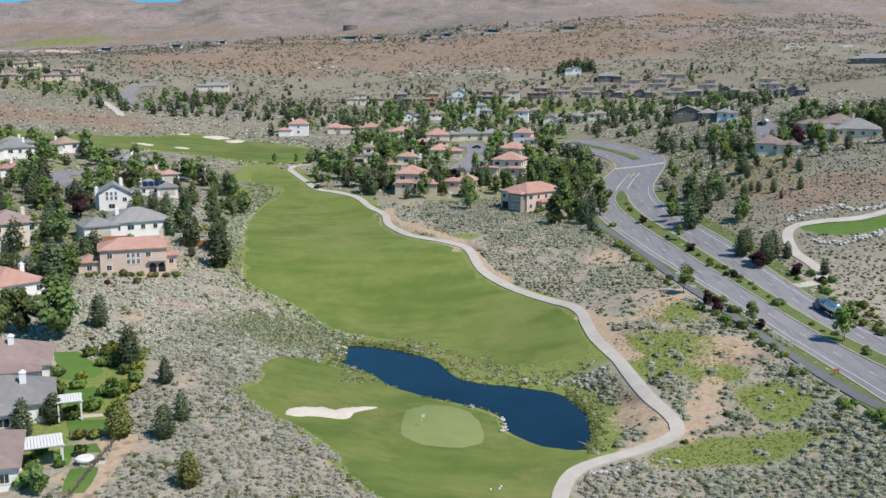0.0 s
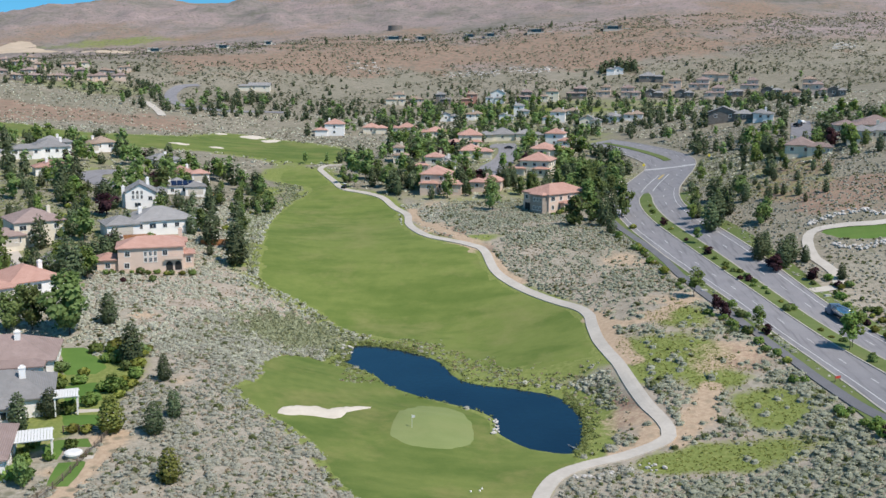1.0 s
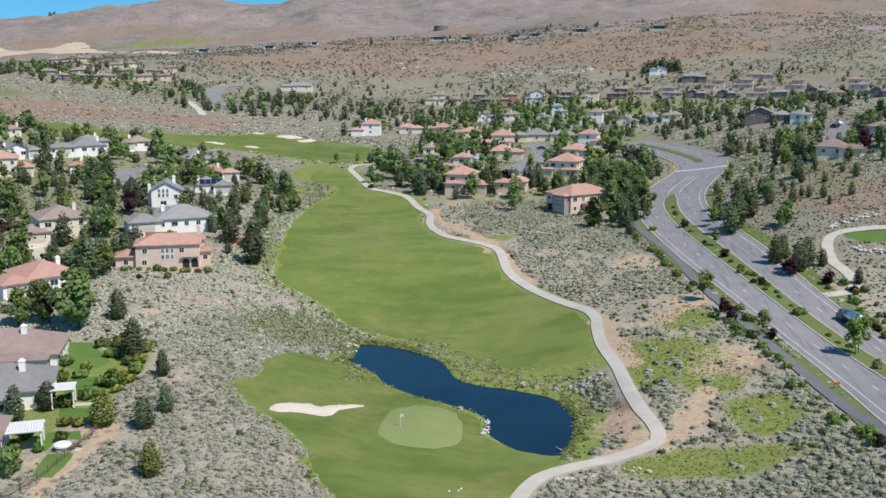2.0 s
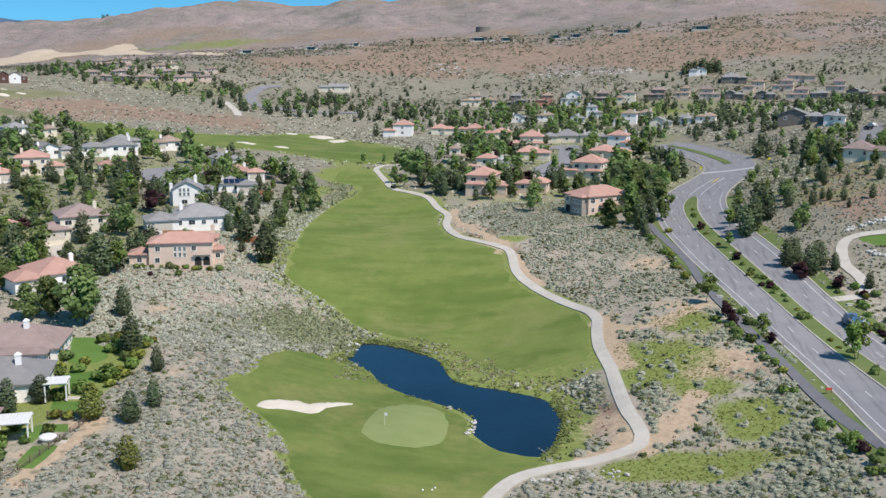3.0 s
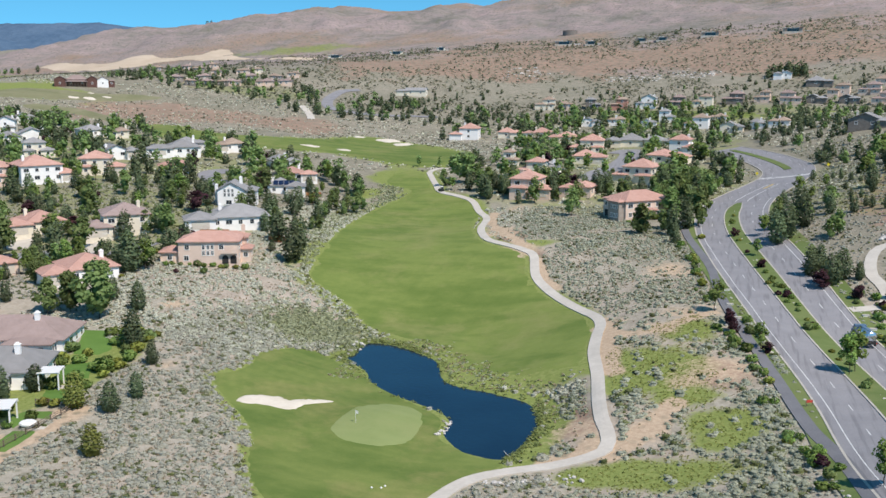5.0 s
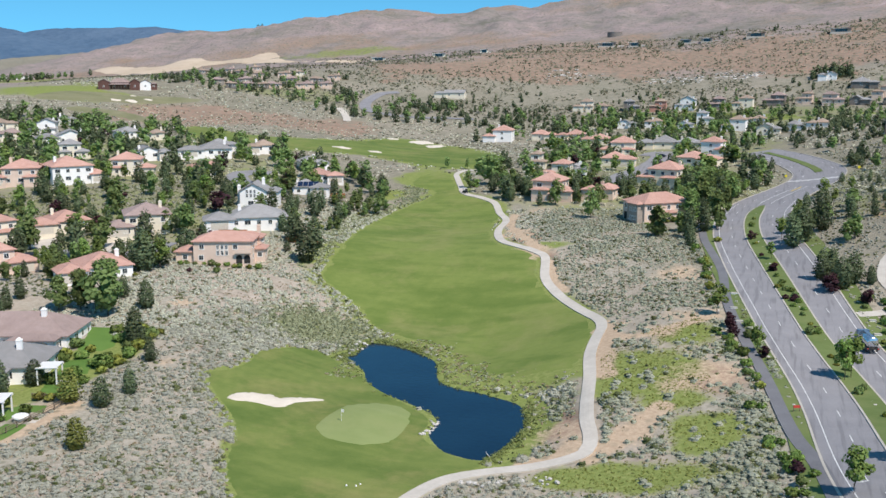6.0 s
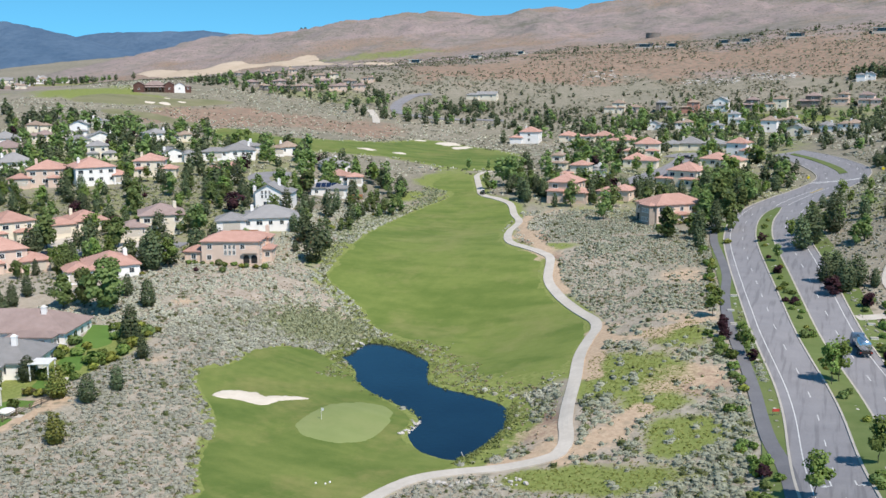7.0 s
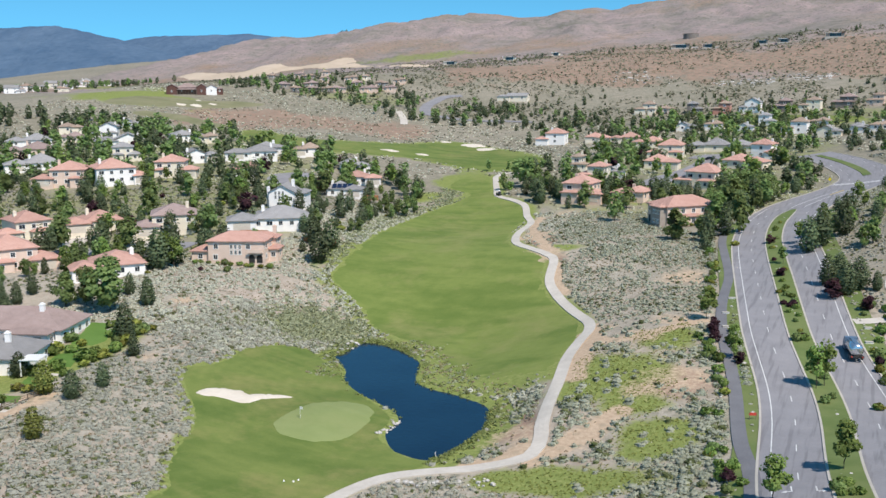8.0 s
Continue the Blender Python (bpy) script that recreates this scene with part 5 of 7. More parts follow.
TREE_KINDS = {
    "c": ("conifer_tree", "conifer", "dark green conifer tree", "conifer tree"),
    "y": ("young_pine", "yellow_pine", "yellow-green young pine tree in the scrub", "pine tree"),
    "d": ("deciduous_tree", "leaf", "full green broadleaved tree", "tree"),
    "p": ("plum_tree", "plum", "dark purple-leaved plum tree", "plum tree"),
    "s": ("street_tree", "street_leaf", "light green young street tree on bark trunk", "street tree"),
}
TREES = {}
for kind, (nm, mat, lab, cat) in TREE_KINDS.items():
    for lod, count, size in ((0, 1500, 0.034), (1, 600, 0.047)):
        for var in range(3):
            seed = 31 * var + ord(kind) + 7 * lod
            if kind in "cy":
                pts, sz, tk = conifer_crown(count, seed), size * 0.85, make_trunk("trunk", seed, 0.8, 0.016, 0)
            elif kind == "s":
                pts, sz, tk = broad_crown(int(count * 0.6), seed, 0.30, 0.34, 8), size, make_trunk("trunk", seed, 0.8, 0.014, 4, 0.32)
            else:
                pts, sz, tk = broad_crown(count, seed, 0.40 if kind == "d" else 0.46, 0.12, 13), size * 1.1, make_trunk("trunk", seed, 0.75, 0.022, 5, 0.2)
            out = (pts - (0, 0, 0.45)) * (1, 1, 0.6)
            out = out / (np.linalg.norm(out, axis=1)[:, None] + 1e-6) + (0, 0, 0.35)
            v, f, nor = leaf_cards(pts, sz, 1.4, np.random.default_rng(seed), out)
            TREES[kind, lod, var] = (tk, mesh_np("crown", v, f, M[mat], normals=nor))


DISTANT = {"c": [], "d": [], "p": [], "s": [], "y": []}


def tree(x, y, h, kind, beside=""):
    nm, mat, lab, cat = TREE_KINDS[kind]
    if math.hypot(x - 36, y) > 400:
        DISTANT[kind].append((x, y, h))
        return
    far = math.hypot(x - 36, y) > 265
    tk, cr = TREES[kind, int(far), random.randrange(3)]
    w = random.uniform(0.85, 1.2) * (1.35 if kind == "p" else 1)
    m = pose(x, y, level(x, y) - 0.1, 0, 0, random.uniform(0, 360)) @ Matrix.Diagonal((h * w, h * w, h, 1))
    ob = thing(nm, m, lab + beside, cat, "trees")
    part("trunk", tk, ob)
    part("crown", cr, ob)
    return ob


TAKEN = []  # plan circles that trees and shrubs keep clear of


def free(x, y, gap):
    return all((x - a) ** 2 + (y - b) ** 2 > (r + gap) ** 2 for a, b, r in TAKEN)


ROAD_LINES = [(whole, 12.0), (cart, 2.2), (verge, 2.0)] + [(smooth_line(l, step=4), w) for l, w in ((PATH_RIGHT, 2), (ROAD_TOP, 7), (STREET_R, 6), (STREET_L, 5.5), (STREET_L2, 5.5), (DRIVE_R, 5), (DRIVE_A, 4), (DRIVE_B, 4))]
TURFS = [smooth_line(t, True, 4) for t in (FAIRWAY, APRON, HOLE_RIGHT, FAIRWAY_FAR, TURF_LEFT_A, TURF_LEFT_B)] + [POND_LINE]


def open_ground(x, y, trees=True):
    """Which plan points lie off roads, turf, water and houses."""
    ok = np.ones(len(x), bool)
    for line, w in ROAD_LINES:
        ok &= line_distance(line[::2], x, y) > w
    for t in TURFS:
        ok &= ~inside(t, x, y)
    if len(x):
        x0, x1, y0, y1 = x.min(), x.max(), y.min(), y.max()
        for a, b, r in TAKEN:
            if x0 - r < a < x1 + r and y0 - r < b < y1 + r:
                ok &= (x - a) ** 2 + (y - b) ** 2 > r * r
    return ok


def mounds(name, x, y, size, sides, rings, cards, mat, seed, label, category):
    """Soft rounded bushes: an uneven dome with leaf tufts standing off it, all of one kind in one mesh."""
    g = np.random.default_rng(seed)
    n, z = len(x), land(x, y)
    base = np.column_stack([x, y, z])
    a = np.arange(sides) * 2 * math.pi / sides
    prof = [(1.0, -0.12), (0.86, 0.36), (0.5, 0.62)][:rings] if rings == 3 else [(1.0, -0.12), (0.72, 0.46)]
    ring = np.concatenate([np.column_stack([r * np.cos(a + k), r * np.sin(a + k), np.full(sides, h)]) for k, (r, h) in enumerate(prof)] + [np.array([[0, 0, 0.7]])])
    m = len(ring)
    swell = ring * (1, 1, 1.1) + (0, 0, 0.55)
    swell /= np.linalg.norm(swell, axis=1)[:, None]
    jit = g.uniform(0.82, 1.14, (n, m, 1))
    wide = g.uniform(0.8, 1.25, (n, 1, 3)) * (1, 1, 0.95)
    dv = ring[None] * jit * wide * (size * 0.42)[:, None, None] + base[:, None]
    q = []
    for k in range(len(prof) - 1):
        for i in range(sides):
            j = (i + 1) % sides
            q += [(k * sides + i, k * sides + j, (k + 1) * sides + j), (k * sides + i, (k + 1) * sides + j, (k + 1) * sides + i)]
    q += [((len(prof) - 1) * sides + i, (len(prof) - 1) * sides + (i + 1) % sides, m - 1) for i in range(sides)]
    df = (np.array(q)[None] + (np.arange(n) * m)[:, None, None]).reshape(-1, 3)
    dn = np.broadcast_to(swell, (n, m, 3)) + g.normal(0, 0.1, (n, m, 3))
    dn /= np.linalg.norm(dn, axis=2)[..., None]
    d = g.normal(size=(n, cards, 3))
    d[..., 2] = np.abs(d[..., 2])
    d /= np.linalg.norm(d, axis=2)[..., None]
    pts = (d * g.uniform(0.6, 1.15, (n, cards, 1)) * (0.54, 0.54, 0.40) * size[:, None, None] + base[:, None]).reshape(-1, 3)
    v, f, nor = leaf_cards(pts, 0.36 / max(cards, 9) ** 0.5, 0.8, g, d.reshape(-1, 3) + (0, 0, 0.5), 0.8)
    v = ((v.reshape(-1, 4, 3) - pts[:, None]) * np.repeat(size, cards)[:, None, None] + pts[:, None]).reshape(-1, 3)
    f = np.concatenate([f[:, [0, 1, 2]], f[:, [0, 2, 3]]]) + n * m
    me = mesh_np(name, np.concatenate([dv.reshape(-1, 3), v]), np.concatenate([df, f]), M[mat], normals=np.concatenate([dn.reshape(-1, 3), nor]))
    return tagged(new(name, me), label, category, "", "stuff")


def tufts(name, x, y, size, cards, mat, seed, label, category, up=1.0):
    """Low clumps of leaf blades, all of one kind in one mesh."""
    g = np.random.default_rng(seed)
    z = land(x, y)
    n = len(x)
    dome = g.normal(size=(n, cards, 3))
    dome[..., 2] = np.abs(dome[..., 2])
    dome /= np.linalg.norm(dome, axis=2)[..., None]
    lump = g.uniform(0.6, 1.1, (n, cards, 1))
    pts = dome * lump * (0.55, 0.55, 0.42)
    pts = pts * size[:, None, None] + np.column_stack([x, y, z])[:, None]
    pts = pts.reshape(-1, 3)
    s = np.repeat(size, cards)[:, None]
    lean = dome.reshape(-1, 3) * 1.0 + (0, 0, up)
    v, f, nor = leaf_cards(pts, 0.175 * (18 / cards) ** 0.5, 1.0, g, lean, 0.88)
    v = (v.reshape(-1, 4, 3) - pts[:, None]) * s[:, None] + pts[:, None]
    me = mesh_np(name, v.reshape(-1, 3), f, M[mat], normals=nor)
    return tagged(new(name, me), label, category, "", "stuff")


def distant_woods():
    """Trees too far off to tell apart, one mesh for each kind."""
    for kind, rows in DISTANT.items():
        if not rows:
            continue
        nm, mat, lab, cat = TREE_KINDS[kind]
        vs, fs, ns, k = [], [], [], 0
        for i, (x, y, h) in enumerate(rows):
            g = np.random.default_rng(900 + i)
            pts = (conifer_crown if kind in "cy" else broad_crown)(115, 70 + i % 17)
            out = (pts - (0, 0, 0.45)) * (1, 1, 0.6)
            out = out / (np.linalg.norm(out, axis=1)[:, None] + 1e-6) + (0, 0, 0.35)
            v, f, nor = leaf_cards(pts, 0.082, 1.4, g, out)
            w = h * g.uniform(0.95, 1.3)
            vs.append(v * (w, w, h) + (x, y, level(x, y) - 0.1))
            fs.append(f + k)
            ns.append(nor)
            k += len(v)
        me = mesh_np("distant_trees", np.concatenate(vs), np.concatenate(fs), M[mat], normals=np.concatenate(ns))
        tagged(new("distant_trees", me), "distant scattered " + cat + "s on the slopes", "trees", "", "stuff")

# ---- houses ----
def roof_mesh(name, x0, y0, x1, y1, z, mat, kind="hip", pitch=0.42, over=0.55, thick=0.22):
    """A hipped or gabled roof with eaves of real thickness."""
    x0, y0, x1, y1 = x0 - over, y0 - over, x1 + over, y1 + over
    w, d = x1 - x0, y1 - y0
    rise = min(w, d) / 2 * pitch
    zb = z - over * pitch * 0.6
    s = Shape()
    if kind == "flat":
        return s.box(x0, y0, z, x1, y1, z + 0.35).mesh(name, mat)
    along = w >= d
    inset = (min(w, d) / 2) if kind == "hip" else 0.0
    if along:
        ridge = [(x0 + inset, (y0 + y1) / 2, zb + rise + thick), (x1 - inset, (y0 + y1) / 2, zb + rise + thick)]
    else:
        ridge = [((x0 + x1) / 2, y0 + inset, zb + rise + thick), ((x0 + x1) / 2, y1 - inset, zb + rise + thick)]
    if kind == "gable":
        (ax, ay, rz), (bx, by, _) = ridge
        for (p, q) in ((((x0, y0), (x1, y0)), ((x0, y1), (x1, y1))) if along else (((x0, y0), (x0, y1)), ((x1, y0), (x1, y1)))):
            low = [(*p, zb), (*q, zb), (bx, by, rz - thick), (ax, ay, rz - thick)]
            top = [(a, b, c + thick) for a, b, c in low]
            s.add(low + top, [(0, 1, 2, 3), (7, 6, 5, 4), (0, 4, 5, 1), (1, 5, 6, 2), (2, 6, 7, 3), (3, 7, 4, 0)])
        return s.mesh(name, mat)
    lo = [(x0, y0, zb), (x1, y0, zb), (x1, y1, zb), (x0, y1, zb)]
    hi = [(a, b, c + thick) for a, b, c in lo]
    v = lo + hi + ridge
    f = [(3, 2, 1, 0), (0, 1, 5, 4), (1, 2, 6, 5), (2, 3, 7, 6), (3, 0, 4, 7)]
    if along:
        f += [(4, 5, 9, 8), (6, 7, 8, 9), (5, 6, 9), (7, 4, 8)]
    else:
        f += [(5, 6, 9, 8), (7, 4, 8, 9), (4, 5, 8), (6, 7, 9)]
    return s.add(v, f).mesh(name, mat)


def gable_fill(s, x0, y0, x1, y1, z, pitch):
    """Triangular wall ends below a gabled roof."""
    w, d = x1 - x0, y1 - y0
    rise = min(w, d) / 2 * pitch
    if w >= d:
        for x in (x0, x1 - 0.2):
            s.add([(x, y0, z), (x + 0.2, y0, z), (x + 0.2, y1, z), (x, y1, z), (x, (y0 + y1) / 2, z + rise), (x + 0.2, (y0 + y1) / 2, z + rise)], [(0, 4, 3), (1, 2, 5), (0, 1, 5, 4), (2, 3, 4, 5)])
    else:
        for y in (y0, y1 - 0.2):
            s.add([(x0, y, z), (x1, y, z), (x1, y + 0.2, z), (x0, y + 0.2, z), ((x0 + x1) / 2, y, z + rise), ((x0 + x1) / 2, y + 0.2, z + rise)], [(0, 1, 4), (2, 3, 5), (1, 2, 5, 4), (3, 0, 4, 5)])


def window_meshes(w, h):
    fr, t = Shape(), 0.17
    fr.box(-w / 2, -0.05, 0, -w / 2 + t, 0.06, h).box(w / 2 - t, -0.05, 0, w / 2, 0.06, h).box(-w / 2 + t, -0.05, h - t, w / 2 - t, 0.06, h).box(-w / 2 - 0.06, -0.09, -0.06, w / 2 + 0.06, 0.06, t * 0.6).box(-0.03, -0.03, t, 0.03, 0.04, h - t)
    pane = Shape().box(-w / 2 + t, -0.012, t * 0.6, w / 2 - t, 0.02, h - t)
    return fr.mesh("window", M["trim"]), pane.mesh("pane", M["glass"])


WIN = {"a": window_meshes(1.45, 1.5), "b": window_meshes(2.1, 1.55), "c": window_meshes(0.95, 1.35)}
DOOR = Shape().box(-0.5, -0.06, 0, 0.5, 0.03, 2.1).box(-0.6, -0.03, 0, -0.5, 0.03, 2.2).box(0.5, -0.03, 0, 0.6, 0.03, 2.2).mesh("door", M["dark"])


def garage_mesh():
    s = Shape()
    for k in range(4):
        s.box(-2.4, -0.05, 0.02 + k * 0.54, 2.4, 0.02, 0.53 + k * 0.54)
    return s.box(-2.6, -0.08, 0, -2.4, 0.02, 2.3).box(2.4, -0.08, 0, 2.6, 0.02, 2.3).box(-2.6, -0.08, 2.2, 2.6, 0.02, 2.35).mesh("garage_door", M["garage"])


GARAGE = garage_mesh()


def put_window(ob, kind, x, y, z, turn, pane=True):
    fr, pn = WIN[kind]
    w = part("window", fr, ob)
    w.matrix_basis = pose(x, y, z, 0, 0, turn)
    if pane:
        part("pane", pn, w)


def chimney(ob, x, y, z0, z1, wall):
    s = Shape().box(x - 0.5, y - 0.4, z0, x + 0.5, y + 0.4, z1).box(x - 0.58, y - 0.48, z1 - 0.3, x + 0.58, y + 0.48, z1 - 0.12).box(x - 0.25, y - 0.2, z1, x + 0.25, y + 0.2, z1 + 0.25)
    part("chimney", s.mesh("chimney", M[wall]), ob)


def block(ob, x0, y0, x1, y1, h, wall, roof, kind="hip", pitch=0.42, windows="fbLR", storeys=1, far=False, base=-2.5, skip=()):
    """One volume of a house: walls with a footing, its roof, and windows on the named sides."""
    s = Shape().box(x0, y0, base, x1, y1, h)
    if kind == "gable":
        gable_fill(s, x0, y0, x1, y1, h, pitch)
    part("wall", s.mesh("wall", M[wall]), ob)
    part("roof", roof_mesh("roof", x0, y0, x1, y1, h + 0.02, M[roof], kind, pitch), ob)
    gap = 6.0 if far else 3.1
    for k in range(storeys):
        z = 0.95 + 2.85 * k
        for side in windows:
            long = (x1 - x0) if side in "fb" else (y1 - y0)
            n = max(1, int((long - 1.2) / gap))
            for i in range(n):
                u = -long / 2 + long * (i + 0.5) / n
                if (side, k, i) in skip:
                    continue
                wk = "b" if (i + k) % 3 == 1 and not far else "a"
                if side == "f":
                    put_window(ob, wk, (x0 + x1) / 2 + u, y0, z, 0)
                elif side == "b":
                    put_window(ob, wk, (x0 + x1) / 2 + u, y1, z, 180)
                elif side == "L":
                    put_window(ob, wk, x0, (y0 + y1) / 2 + u, z, -90)
                else:
                    put_window(ob, wk, x1, (y0 + y1) / 2 + u, z, 90)


ROOF_WORDS = {"r": "terracotta tile", "g": "grey shingle", "m": "mauve-brown tile", "t": "tan tile"}
WALL_WORDS = {"w": "white", "s": "salmon", "c": "cream", "k": "dark stone", "t": "taupe", "b": "brick-red"}


def house(x, y, rot, w, d, st, ro, wa, group, seed):
    g = random.Random(seed)
    dist = math.hypot(x - 36, y)
    far = dist > 480
    z = level(x, y) + 0.2
    words = f"{'two' if st == 2 else 'single'}-storey {WALL_WORDS[wa]} house with {ROOF_WORDS[ro]} roof"
    ob = thing("house", pose(x, y, z, 0, 0, rot), words, "house", group)
    roof, wall = "tile_" + ro, "wall_" + wa
    TAKEN.append((x, y, max(w, d) * 0.47))
    ahead = d * 0.5 + 4  # an open front garden
    TAKEN.append((x + (36 - x) / dist * ahead, y - y / dist * ahead, w * 0.33))
    side = g.choice((-1, 1))
    mw = w * g.uniform(0.62, 0.74)
    mx = -side * (w - mw) / 2
    kind = "gable" if (ro == "g" and g.random() < 0.6) else "hip"
    vis = "f" + ("R" if x < 36 else "L")
    block(ob, mx - mw / 2, -d / 2, mx + mw / 2, d / 2, 2.95 * st + 0.2, wall, roof, kind, g.uniform(0.40, 0.5), vis, st, far)
    ww = w - mw + g.uniform(1.0, 2.5)
    wx = side * (w / 2 - ww / 2)
    wd = d * g.uniform(0.5, 0.75)
    wy = -d / 2 - g.uniform(0.8, 2.4)
    block(ob, wx - ww / 2, wy, wx + ww / 2, wy + wd, 2.85, wall, roof, "hip", 0.40, "" if (ww > 5.8 and g.random() < 0.5) else "f", 1, far)
    if ww > 5.8 and not far:
        part("garage_door", GARAGE, ob).matrix_basis = pose(wx, wy - 0.02, 0, 0, 0, 0)
    elif not far:
        part("door", DOOR, ob).matrix_basis = pose(mx, -d / 2 - 0.02, 0.1)
    if st == 2 and g.random() < 0.7:
        bw = g.uniform(4.5, 6.5)
        bx = mx - side * (mw / 2 - bw / 2)
        block(ob, bx - bw / 2, -d / 2 - 1.6, bx + bw / 2, -d / 2 + 2, 2.9, wall, roof, "hip", 0.36, "f", 1, far)
    cx = mx + g.choice((-1, 1)) * mw * 0.32
    chimney(ob, cx, g.uniform(-0.1, 0.35) * d, 2, 2.95 * st + d * 0.22 + 0.3, wall if wa != "k" else "wall_c")
    return ob


k = 0
for rows, grp in ((HOUSES_WEST, "houses west of the fairway"), (HOUSES_WEST_UP, "houses west of the fairway"), (HOUSES_WEST_FAR, "houses west of the fairway"), (HOUSES_EAST, "red-roofed houses east of the fairway"), (HOUSES_EAST_UP, "houses east of the fairway"), (HOUSES_ROW, "row of houses below the hill"), (HOUSES_ROW_EAST, "row of houses below the hill"), (HOUSES_SLOPE, "houses on the hillside"), (HOUSES_VILLAGE, "houses of the hillside village"), (HOUSES_VALLEY, "houses across the valley"), (HOUSES_KNOLL, "houses on the knoll")):
    for row in rows:
        k += 1
        house(*row, grp, k)


def villa(x, y, rot, w):
    """A low modern hillside house: stone ends, a glazed front and thin flat roofs over a terrace."""
    ob = thing("hillside_villa", pose(x, y, level(x, y) + 0.4, 0, 0, rot), "low modern flat-roofed hillside house with glazed front", "house", "houses on the hillside")
    TAKEN.append((x, y, w * 0.6))
    part("terrace", Shape().box(-w * 0.55, -6, -3, w * 0.55, 5, 0.0).mesh("terrace", M["concrete"]), ob)
    part("wall", Shape().box(-w / 2, -4, 0, -w * 0.3, 5, 3.0).box(w * 0.32, -4.5, 0, w / 2, 5, 3.3).box(-w * 0.3, 0.5, 0, w * 0.32, 5, 3.0).mesh("wall", M["wall_c" if x < -200 else "wall_t"]), ob)
    for k in range(5):
        part("window_pane", Shape().box(-w * 0.29 + k * w * 0.12, -1.6, 0.2, -w * 0.18 + k * w * 0.12, -1.5, 2.9).mesh("window_pane", M["glass"]), ob)
    part("roof", Shape().box(-w * 0.55, -5.2, 3.05, w * 0.34, 5.6, 3.35).mesh("roof", M["trim"]), ob, "thin white flat roof")
    part("roof", Shape().box(w * 0.24, -5.8, 3.45, w * 0.55, 5.6, 3.75).mesh("roof", M["tile_m"]), ob)
    part("garden_wall", Shape().box(w * 0.6, -3, -1.5, w * 1.0, -2.6, 0.9).mesh("garden_wall", M["rock"]), ob)


for vx, vy, vr, vw in VILLAS:
    villa(vx, vy, vr, vw * 0.78)
tank_x, tank_y = -109, 1119
tank = thing("water_tank", pose(tank_x, tank_y, level(tank_x, tank_y) - 0.5), "round brown steel water tank on the hillside", "water tank")
part("shell", Shape().tube([(0, 0, -1), (0, 0, 5)], [8, 8], 24).mesh("shell", M["wall_k"]), tank)
part("roof", Shape().tube([(0, 0, 5), (0, 0, 5.8)], [8.2, 0.3], 24).mesh("roof", M["tile_t"]), tank)


def salmon_house():
    x, y = -85.5, 247.2
    ob = thing("house", pose(x, y, level(x, y - 5) + 0.1, 0, 0, 19), "large two-storey salmon stucco house with terracotta tile roofs", "house", "houses west of the fairway")
    TAKEN.append((x, y, 10))
    W, T = "wall_s", "tile_r"
    block(ob, -7.5, -6, 8.5, 4, 6.1, W, T, "hip", 0.40, "R", 2)
    for i, u in enumerate((-5.2, -0.8, 0.4, 1.6, 4.0)):
        put_window(ob, "c" if 0 < i < 4 else "a", u, -6, 3.9, 0)
        if 0 < i < 4:
            put_window(ob, "c", u, -6, 2.3, 0)
    put_window(ob, "a", -5.4, -6, 0.9, 0)
    block(ob, -12.6, -5, -7.5, 2, 3.1, W, T, "hip", 0.4, "f", 1)
    block(ob, 8.5, -1, 11.2, 4.5, 3.2, W, T, "hip", 0.38, "fR", 1)
    block(ob, -1, 4, 9.5, 10, 5.6, W, T, "hip", 0.4, "R", 2)
    # arches are flat dark panels on the wall, the shade inside given as colour
    arch = Shape()
    for u in (5.0, 7.2):
        n = 9
        arch.add([(u + 0.85 * math.cos(math.pi * i / (n - 1)), -6.06, 1.5 + 0.85 * math.sin(math.pi * i / (n - 1))) for i in range(n)] + [(u - 0.85, -6.06, 0), (u + 0.85, -6.06, 0)], [tuple(range(n)) + (n, n + 1)])
    part("arched_opening", arch.mesh("arched_opening", M["dark"]), ob)
    part("balcony", Shape().box(4.0, -7.0, 2.9, 8.3, -6, 3.05).box(4.0, -7.0, 3.05, 8.3, -6.9, 3.9).mesh("balcony", M["wall_s"]), ob)
    chimney(ob, 8.2, 8, 4, 8.6, W)


def white_house():
    x, y = -109.0, 311.5
    ob = thing("house", pose(x, y, level(x, y - 5) + 0.1, 0, 0, 20), "two-storey white gabled house with grey shingle roof and tall chimney", "house", "houses west of the fairway")
    TAKEN.extend([(x, y, 9), (x + 5, y - 13, 6), (x + 9, y - 22, 5)])
    block(ob, -6, -6, 3.0, 5, 5.4, "wall_w", "tile_g", "gable", 0.55, "R", 2)
    block(ob, 3.0, -4.5, 6.5, 5, 5.0, "wall_w", "tile_g", "hip", 0.45, "f", 2)
    for u in (-3.6, -2.3, -1.0):
        put_window(ob, "c", u, -6, 3.2, 0)
        put_window(ob, "c", u, -6, 4.6, 0)
    put_window(ob, "b", -2.3, -6, 0.6, 0), put_window(ob, "a", 1.6, -6, 2.6, 0)
    chimney(ob, -6.6, -3.5, -1.5, 7.2, "wall_w"), chimney(ob, 1, 2, 4, 9.2, "wall_w")


